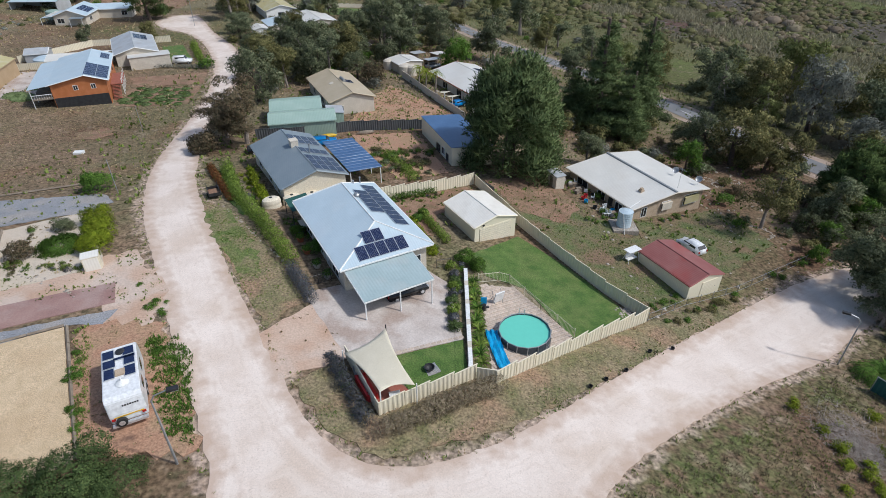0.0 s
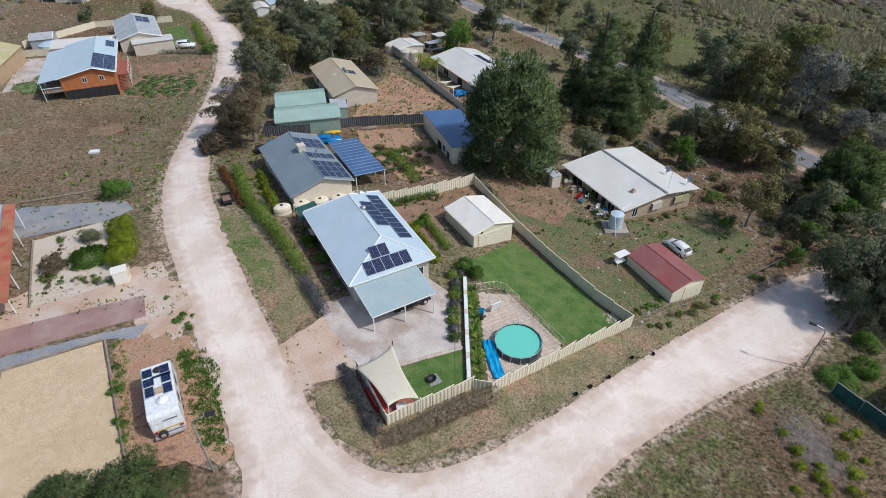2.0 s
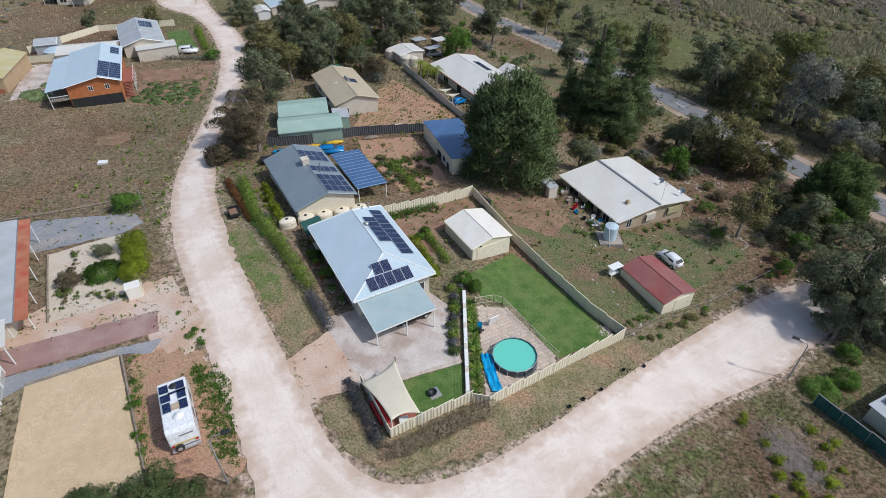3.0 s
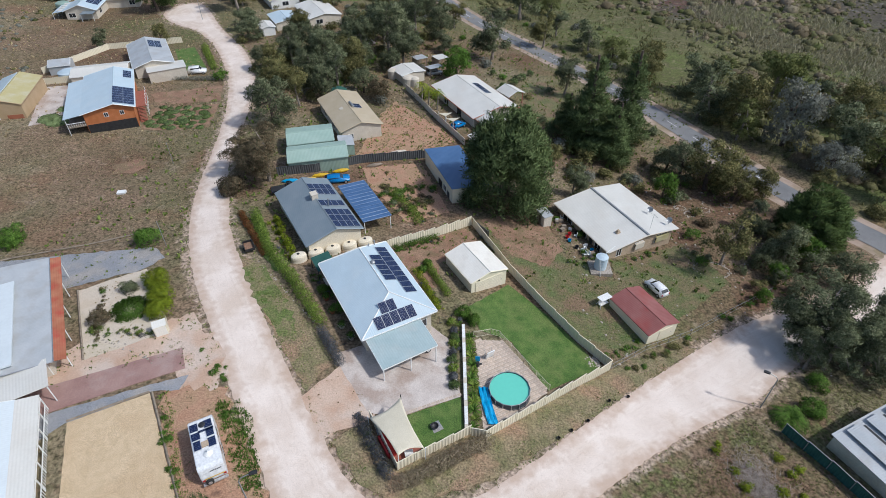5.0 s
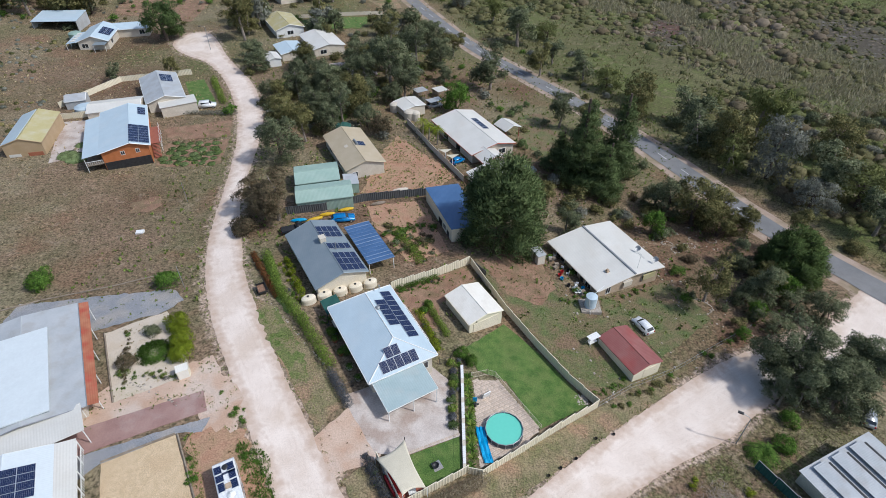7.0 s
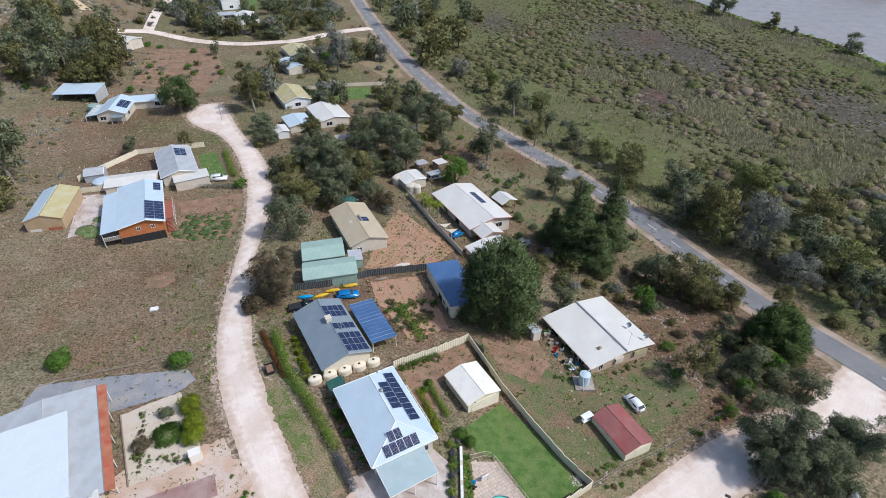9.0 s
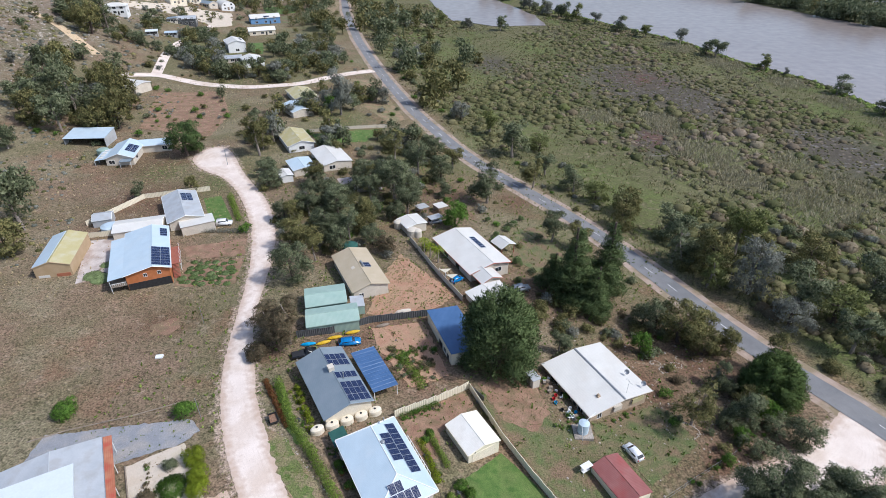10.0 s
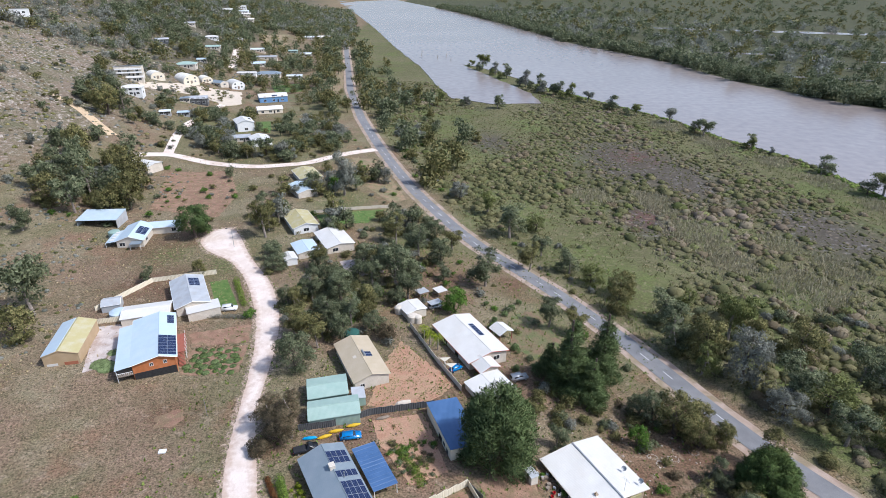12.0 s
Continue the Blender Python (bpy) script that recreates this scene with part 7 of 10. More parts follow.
def rosette(name, label, x, y, R, leaf, group, blades=46):
    """A spiky clump: arching strap leaves from one base."""
    e = thing(name, label, "plant", x, y, plant_rng.uniform(0, 360), group=group)
    rng = random.Random(int(x * 100 + y * 10))
    verts, faces = [], []
    for k in range(blades):
        a, up = rng.uniform(0, 6.28), rng.uniform(0.25, 1.1)
        d, sd = Vector((math.cos(a), math.sin(a), 0)), Vector((-math.sin(a), math.cos(a), 0)) * R * 0.045
        o = len(verts)
        for t, w in ((0.02, 0.8), (0.4, 1.0), (0.75, 0.8), (1.0, 0.1)):
            c = d * R * t * (1.15 - 0.5 * up) + Vector((0, 0, R * (1.15 * up * t - 0.55 * t * t) + 0.05))
            verts += [c - sd * w, c + sd * w]
        faces += [(o + 2 * i, o + 2 * i + 1, o + 2 * i + 3, o + 2 * i + 2) for i in range(3)]
    ob = new("foliage", raw_mesh("foliage", [tuple(v) for v in verts], faces, M[leaf]))
    ob.parent = e
    return e


for k in range(13):
    rosette("strap_leaf_plant", "clump of bright green strap leaves along a retaining wall", 3.45 + plant_rng.uniform(-0.2, 0.2), 34.0 + k * 1.15, plant_rng.uniform(0.85, 1.15), ("green", "privet")[k % 2], "strap-leaved plants")
for k in range(9):
    plant("shrub", ("dark green leafy shrub beside a retaining wall", "lavender-grey shrub beside a retaining wall", "fresh green shrub beside a retaining wall")[k % 3], "shrub", "bush", ("rosemary", "lilac", "privet")[k % 3], 1.15 + plant_rng.uniform(-0.2, 0.2), 39.4 + k * 1.3, plant_rng.uniform(0.7, 0.95), 1500, 0.08, 1.1, group="retaining wall shrubs")
SHRUBS = [(-38.8, 54.5, 2.3), (-36.9, 51.2, 2.3), (-36.0, 48.8, 2.2), (-44.2, 64.0, 2.4), (-65.2, 64.5, 2.6), (2.6, 52.0, 1.4), (4.0, 50.6, 1.3), (-2.4, 62.0, 1.0), (-3.2, 60.6, 0.9), (-14.0, 50.6, 1.2), (-16.4, 54.0, 1.1)]
for i, (x, y, r) in enumerate(SHRUBS):
    if i < 3:
        plant("clipped_shrub", "rounded yellow-green clipped shrub in pale sand", "shrub", "bush", "bright", x, y, r, 9000, 0.035, 1.05, group="clipped shrubs")
    else:
        plant("shrub", "rounded green shrub beside a yard", "shrub", "bush", "green", x, y, r, 4500, 0.05)
plant("juniper", "low spreading bright green juniper in a sandy garden", "shrub", "flat", "green", -40.4, 49.2, 2.7, 7000, 0.04, 1.3)
plant("shrub", "grey-green rounded shrub in a sandy garden", "shrub", "bush", "gum", -42.0, 53.0, 1.5, 3500, 0.055)
plant("shrub", "reddish-brown shrub in a sandy garden", "shrub", "bush", "brown", -43.2, 47.0, 1.6, 3500, 0.055)
for x, y, r in ((-23.4, 21.4, 3.4), (-27.4, 20.2, 3.0), (-20.6, 21.6, 2.4), (-31.0, 17.6, 2.6)):
    plant("shrub", "wide dense dark green shrub at the road corner", "shrub", "bush", "rosemary", x, y, r, 9000, 0.03, 0.75)
for i in range(34):
    cu = plant("cushion_plant", "round green groundcover cushion in a bare bed", "plant", "flat", ("rosemary", "pine")[i % 2], -63.4 + (i % 7) * 1.85 + plant_rng.uniform(-0.5, 0.5), 107.8 + (i // 7) * 2.1 + plant_rng.uniform(-0.5, 0.5), plant_rng.uniform(0.8, 1.3), 1500, 0.12, 0.8, group="groundcover cushions")
    part("cushion", lathe(bmesh.new(), [(0.9, -0.1), (0.92, 0.06), (0.8, 0.17), (0.55, 0.23), (0.2, 0.25)], 12), M[("rosemary", "pine")[i % 2]], cu)
for x, y, r in ((-82.5, 108.0, 2.6), (-85.0, 109.0, 2.4), (-79.8, 110.0, 2.0), (-84.2, 114.0, 1.6)):
    cu = plant("cushion_plant", "dark green groundcover mat beside a paved court", "plant", "flat", "pine", x, y, r, 900, 0.1, 0.8, group="groundcover mats")
    part("cushion", lathe(bmesh.new(), [(0.9, -0.1), (0.92, 0.06), (0.8, 0.17), (0.55, 0.23), (0.2, 0.25)], 14), M["pine"], cu)
for x, y, r in ((15.2, 136.0, 1.3), (18.4, 140.5, 1.3), (21.4, 145.2, 1.3), (13.2, 146.0, 1.0), (24.0, 149.5, 1.2), (19.6, 121.0, 1.7), (23.8, 113.6, 1.6), (18.8, 112.6, 1.3), (14.2, 131.6, 1.7)):
    plant("topiary", "small clipped round evergreen on a lawn", "shrub", "bush", "pine", x, y, r, 900, 0.1, 1.25, group="clipped evergreens")
for i in range(34):
    x, y = plant_rng.uniform(34, 60), plant_rng.uniform(60, 104)
    if abs(x - 30) > 9 or y > 90:
        plant("shrub", "straggly shrub in a shaded dirt yard", "shrub", "bush", ("olive", "gum", "green", "brown")[i % 4], x, y, plant_rng.uniform(0.6, 1.7), 700, 0.1, group="yard shrubs")
for i in range(26):
    x = plant_rng.uniform(24, 62)
    y = 41.2 + (x - 24) * 0.66 + plant_rng.uniform(1.4, 3.0) + 1.5
    plant("weed_clump", "low green weed clump along a wire fence", "plant", "bush", ("green", "olive")[i % 2], x, y, plant_rng.uniform(0.35, 0.8), 500, 0.11, 0.8, group="fence weeds")
for i in range(18):
    a = plant_rng.random()
    x, y = (-22 - 6 * a + plant_rng.uniform(-1.2, 1.2), 33 - 0 + 10 * a) if i % 2 else (-31.2 + 5.4 * a + plant_rng.uniform(-0.5, 0.5), 35.0 - 9.0 * a)
    plant("weed_clump", "green weed clump on bare red soil", "plant", "bush", "green", x, y, plant_rng.uniform(0.3, 0.75), 500, 0.11, 0.5, group="soil weeds")


def fronds(name, label, x, y, h, R, n=26, leaf="green", trunk=True):
    """A palm: a ringed trunk and arching feather leaves."""
    e = thing(name, label, "palm", x, y)
    rng = random.Random(int(x * 10 + y))
    if trunk:
        part("trunk", rods(((0, 0, -0.3), (0.1, 0.05, h * 0.5), 0.2, 0.16), ((0.1, 0.05, h * 0.5), (0.15, 0.1, h), 0.16, 0.13), sides=8), M["bark"], e)
    for k in range(n):
        a, up = 2 * math.pi * k / n + rng.uniform(-0.1, 0.1), rng.uniform(0.3, 1.0)
        bm = bmesh.new()
        side = Vector((-math.sin(a), math.cos(a), 0))
        spine = []
        for i in range(17):
            t = i / 16
            rr, z = R * t * (0.95 if up < 0.7 else 0.75), h + R * (up * t - 1.1 * t * t)
            spine.append(Vector((math.cos(a) * rr, math.sin(a) * rr, z)))
        for p, q in zip(spine[::4], spine[4::4]):
            rod(bm, p, q, 0.02 * R / 3, 0.014 * R / 3, 3)
        for i, p in enumerate(spine[1:], 1):
            fwd = (p - spine[i - 1]).normalized()
            ln = 0.22 * R * math.sin(math.pi * min(1, 0.18 + 0.75 * i / 16)) + 0.03
            for sg in (-1, 1):
                tip = p + (side * sg + fwd * 0.9 + Vector((0, 0, rng.uniform(-0.35, 0.15)))).normalized() * ln
                bm.faces.new([bm.verts.new(p - fwd * 0.016 * R), bm.verts.new(p + fwd * 0.016 * R), bm.verts.new(tip)])
        part("frond", bm, M[leaf], e)
    return e


fronds("palm", "low spreading date palm at a fence corner", 42.6, 38.6, 0.8, 3.2, 34, "green", False)
for x, y, h in ((-1.5, 118.5, 4.2), (-3.6, 120.8, 3.6), (-5.2, 123.4, 3.8)):
    fronds("palm", "slender green palm beside a white-roofed house", x, y, h, 2.4, 20, "bright")
fronds("palm", "small palm on a watered lawn", -42.0, 206.0, 3.5, 2.4, 18, "green")


# ground cover that nobody could count
def tufts(name, label, xs, ys, size, leaf, blades=5, seed=1, spread=0.6, thick=0.34):
    rng = np.random.default_rng(seed)
    n = len(xs)
    s = np.asarray(size)[:, None]
    k = np.repeat(np.arange(n), blades)
    a = rng.uniform(0, 2 * math.pi, n * blades)
    base = np.stack([xs, ys, gz(xs, ys)], 1)[k]
    ss = s[k, 0] * rng.uniform(0.6, 1.3, n * blades)
    off = rng.normal(size=(n * blades, 2)) * spread * ss[:, None] * 0.5
    base[:, :2] += off
    d = np.stack([np.cos(a), np.sin(a)], 1)
    side = np.stack([-d[:, 1], d[:, 0]], 1)
    w, h, lean = ss * thick, ss * rng.uniform(0.5, 1.0, n * blades), ss * rng.uniform(0.1, 0.8, n * blades)
    p0, p1, p2, p3 = base.copy(), base.copy(), base.copy(), base.copy()
    p0[:, :2] -= side * w[:, None]; p1[:, :2] += side * w[:, None]
    p2[:, :2] += d * lean[:, None] + side * (w * 0.7)[:, None]; p3[:, :2] += d * lean[:, None] - side * (w * 0.7)[:, None]
    p2[:, 2] += h; p3[:, 2] += h
    p0[:, 2] -= 0.05; p1[:, 2] -= 0.05
    v = np.stack([p0, p1, p2, p3], 1).reshape(-1, 3)
    return tagged(new(name, raw_mesh(name, v, np.arange(len(v)).reshape(-1, 4), M[leaf])), label, name.replace("_", " "), kind="stuff")


gr = np.random.default_rng(3)


def scatter(n, box_, poly=None, avoid=()):
    x, y = gr.uniform(box_[0], box_[1], n), gr.uniform(box_[2], box_[3], n)
    keep = np.ones(n, bool)
    if poly is not None:
        keep &= inside(x, y, poly)
    for p in avoid:
        keep &= ~inside(x, y, p)
    return x[keep], y[keep]


road_poly = WEST + EAST + CROSS
vx = [s[2] for s in SHEETS if s[0] in ("verge", "corner_verge", "east_yard", "hatchback_yard")]
for i, poly in enumerate(vx):
    px, py = [p[0] for p in poly], [p[1] for p in poly]
    area = (max(px) - min(px)) * (max(py) - min(py))
    x, y = scatter(int(area * 14), (min(px), max(px), min(py), max(py)), poly, [road_poly])
    tufts("verge_grass", "dry and green grass tufts on a verge", x, y, gr.uniform(0.05, 0.16, len(x)), ("weeds", "straw", "weeds", "weeds")[i], 4, i, 0.6, 0.26)
x, y = scatter(34000, (8, 62, -3, 45), None, [road_poly]); k = y < (x - 10) * 0.62 + 21.0
tufts("dry_grass", "straw-coloured grass on the corner block", x[k], y[k], gr.uniform(0.06, 0.2, k.sum()), "russet", 5, 9, 0.9, 0.12)
k2_ = k & (gr.random(len(x)) < 0.42) & (np.sin(x * 0.5) + np.sin(y * 0.7 + x * 0.2) > -0.9)
tufts("green_weeds", "green weeds among dry grass on the corner block", x[k2_] + 0.3, y[k2_], gr.uniform(0.06, 0.19, k2_.sum()), "weeds", 7, 10, 0.9, 0.13)
x, y = scatter(20000, (-110, -36, 58, 108), None, [road_poly]); k = (y > 66 + (x + 40) * -0.06)
tufts("dry_grass", "short dry grass over the western paddock", x[k], y[k], gr.uniform(0.05, 0.17, k.sum()), "straw", 2, 11)
# edges of the gravel roads
ex, ey = [], []
for (x0, y0), (x1, y1) in zip((WEST + EAST + CROSS)[1:-2], (WEST + EAST + CROSS)[2:-1]):
    d = math.hypot(x1 - x0, y1 - y0)
    for _ in range(int(d * 5)):
        f, o = gr.random(), abs(gr.normal()) * 0.9
        ex.append(x0 + (x1 - x0) * f - (y1 - y0) / d * (o - 0.25)); ey.append(y0 + (y1 - y0) * f + (x1 - x0) / d * (o - 0.25))
ex, ey = np.array(ex), np.array(ey)
out = ~inside(ex, ey, road_poly)
tufts("roadside_grass", "ragged grass along gravel road edges", ex[out], ey[out], gr.uniform(0.06, 0.2, out.sum()), "straw", 5, 12, 0.9, 0.16)
tufts("roadside_weeds", "green weeds along gravel road edges", ex[out][::2] + 0.1, ey[out][::2], gr.uniform(0.08, 0.26, len(ex[out][::2])), "weeds", 7, 13, 1.0, 0.16)
for nm_, dens, leaf_, lab in (("dry_slope", 7, "straw", "straw tufts on a red slope"), ("dry_slope", 4, "weeds", "green weeds on a red slope"), ("back_court", 3, "weeds", "weeds in a red soil court"), ("red_patch", 4, "straw", "tufts on a red earth scrape"), ("sandy_margin", 4, "weeds", "weeds on a sandy margin"), ("dirt_patch", 3, "straw", "litter and tufts under a pine"), ("backyard", 2, "weeds", "weeds behind the garage"), ("van_bay", 2, "straw", "sparse tufts round the caravan"), ("sand_garden", 2, "straw", "tufts in a sandy garden"), ("far_field", 1, "straw", "dry tufts in a paddock"), ("apron", 1, "straw", "sparse tufts on a sandy entrance"), ("gravel_yard", 1, "weeds", "weeds in blue gravel")):
    poly = [q[2] for q in SHEETS if q[0] == nm_][0]
    px, py = [p[0] for p in poly], [p[1] for p in poly]
    x, y = scatter(int((max(px) - min(px)) * (max(py) - min(py)) * dens), (min(px), max(px), min(py), max(py)), poly)
    kk = np.array([noise.noise((a * 0.35, b * 0.35, dens)) for a, b in zip(x, y)]) > -0.05
    tufts("yard_tufts", lab, x[kk], y[kk], gr.uniform(0.06, 0.26, kk.sum()), leaf_, 4, dens + 60)
# green strips of weeds on both sides of the caravan
for poly, dens in (([(-25.3, 35.4), (-22.6, 35.6), (-20.6, 33.4), (-18.6, 28.0), (-17.4, 25.0), (-19.4, 25.6), (-21.2, 28.4), (-23.4, 32.2)], 70), ([(-31.8, 36.6), (-30.6, 36.8), (-24.2, 24.6), (-25.2, 24.2)], 16)):
    px, py = [p[0] for p in poly], [p[1] for p in poly]
    x, y = scatter(int((max(px) - min(px)) * (max(py) - min(py)) * dens), (min(px), max(px), min(py), max(py)), poly)
    kk = np.array([noise.noise((a * 1.7, b * 1.7, 5.0)) for a, b in zip(x, y)]) > -0.22
    tufts("green_weeds", "thick green weeds on red sand beside a caravan", x[kk], y[kk], gr.uniform(0.09, 0.28, kk.sum()), "green" if dens > 20 else "weeds", 6, dens + 200, 0.9, 0.18)
# green patches on the worn verges
for u, v, r, cnt in ((-23.0, 52.4, 2.4, 900), (-26.6, 56.6, 1.8, 420), (-19.0, 45.6, 1.6, 260), (9.0, 31.6, 1.4, 260), (20.0, 39.6, 1.6, 300), (27.6, 45.6, 1.8, 340), (-8.6, 28.4, 1.2, 200), (0.6, 27.0, 1.2, 200), (31.4, 64.2, 3.0, 700), (22.4, 60.0, 3.0, 700), (24.6, 52.6, 2.4, 500)):
    x, y = gr.normal(u, r * 0.6, cnt), gr.normal(v, r * 0.6, cnt)
    kk = ~inside(x, y, road_poly)
    tufts("green_grass", "patch of fresh green grass on a worn verge", x[kk], y[kk], gr.uniform(0.05, 0.14, kk.sum()), "green", 4, int(u * 7) + 900, 0.8, 0.26)
# understorey of the belt and of the eastern trees
for i in range(130):
    x, y = (plant_rng.uniform(-46, -4), plant_rng.uniform(112, 204)) if i % 5 < 3 else (plant_rng.uniform(22, 60), plant_rng.uniform(88, 130))
    if abs(x - float(np.interp(y, [p[1] for p in ROAD], [p[0] for p in ROAD]))) > 7 and not inside(np.array([x]), np.array([y]), road_poly)[0]:
        if i % 5 >= 3 or not (-30 < x < 30 and 96 < y < 150 and x > -22):
            plant("understorey_shrub", "dense olive shrub under gums", "shrub", "bush", ("gum", "olive", "greyleaf", "olive")[i % 4], x, y, plant_rng.uniform(0.9, 2.6), 620, 0.12, 0.9, group="understorey")
# plots of flowers and herbs round the solar-roofed houses
for i, (x0, y0, x1, y1, cnt, leaf, wd) in enumerate(((-0.6, 52.4, -4.2, 60.6, 34, "bright", 0.7), (1.6, 45.2, 2.2, 50.8, 16, "green", 0.6), (-7.4, 64.6, -0.6, 68.8, 26, "green", 0.5), (-27.6, 70.6, -22.4, 60.2, 30, "bright", 0.9), (-14.6, 52.8, -18.2, 57.6, 16, "green", 0.6), (-9.4, 34.2, -6.2, 29.2, 16, "lilac", 0.5), (5.6, 70.6, 9.4, 64.0, 16, "olive", 0.5), (19.8, 66.0, 25.8, 69.2, 26, "green", 0.8), (31.0, 68.4, 36.0, 71.6, 20, "green", 0.6), (-2.6, 72.8, -11.6, 89.6, 26, "olive", 0.8), (22.6, 47.4, 27.8, 51.4, 18, "green", 0.7), (-44.0, 45.6, -33.4, 45.0, 30, "weeds", 0.6))):
    for k in range(cnt):
        f = plant_rng.random()
        plant("garden_plant", ("small leafy plant in a garden bed", "low flowering plant in a garden bed", "herb clump in a garden bed")[k % 3], "plant", "bush", leaf if k % 3 else ("green", "brown", "lilac")[k % 9 // 3], x0 + (x1 - x0) * f + plant_rng.gauss(0, wd * 0.6), y0 + (y1 - y0) * f + plant_rng.gauss(0, wd * 0.6), plant_rng.uniform(0.18, 0.5), 130, 0.2, 0.9, group="garden bed plants")
# the corner block's flowering shrubs
for x, y, r in ((32.4, 31.0, 0.7), (34.6, 31.8, 0.6), (32.6, 29.0, 0.9), (31.8, 27.2, 0.7), (36.4, 28.6, 0.9), (37.0, 26.8, 1.0), (33.2, 26.0, 0.8), (38.4, 33.0, 0.8), (40.2, 31.6, 0.7), (35.4, 24.6, 0.9), (30.2, 24.6, 0.6), (39.0, 28.2, 0.6)):
    plant("flowering_shrub", "low yellow-flowering shrub on a rough block", "shrub", "bush", "bright", x, y, r, 700, 0.1, 0.8, group="yellow shrubs")
plant("shrub", "leafy green shrub beside a date palm", "shrub", "bush", "green", 46.2, 40.2, 1.9, 3000, 0.06)
plant("shrub", "dark leafy shrub behind a green shade-cloth fence", "shrub", "bush", "green", 49.4, 44.2, 1.7, 3000, 0.06)
# scrub between the houses and over the dry blocks
for i in range(300):
    x, y = plant_rng.uniform(-165, 0), plant_rng.uniform(195, 350)
    if i % 3 == 0:
        x, y = plant_rng.uniform(-60, 60), plant_rng.uniform(118, 200)
    if abs(x - float(np.interp(y, [p[1] for p in ROAD], [p[0] for p in ROAD]))) > 6 and not inside(np.array([x]), np.array([y]), road_poly)[0]:
        plant("scrub_bush", "low olive scrub bush on a dry block", "shrub", "bush", ("olive", "gum", "greyleaf", "green")[i % 4], x, y, plant_rng.uniform(0.7, 2.3), 260, 0.16, 0.85, group="dry block scrub")
# the overgrown middle of the court
for i in range(70):
    plant("shrub", "low weedy shrub in an overgrown court", "shrub", "bush", ("olive", "green", "brown", "gum")[i % 4], plant_rng.uniform(-11, -1.5), plant_rng.uniform(74.5, 85), plant_rng.uniform(0.35, 1.1), 420, 0.12, 0.7, group="court weeds")
for i in range(14):
    plant("weed_clump", "weedy shrub beside a tin building", "plant", "bush", ("olive", "green", "brown")[i % 3], -45.6 + 3.6 * i / 14 + plant_rng.uniform(-0.5, 0.5), 53.4 - 11.0 * i / 14, plant_rng.uniform(0.3, 0.7), 360, 0.12, 0.8, group="weeds by the tin building")
# village block grass and far land
x, y = scatter(11000, (-140, 30, 100, 330), None, [road_poly])
tufts("dry_grass", "rough dry grass between houses", x, y, gr.uniform(0.15, 0.45, len(x)), "straw", 3, 14)
x, y = scatter(5000, (-60, 62, 60, 190), None, [road_poly])
tufts("green_weeds", "green weeds between houses", x, y, gr.uniform(0.15, 0.5, len(x)), "weeds", 4, 15)
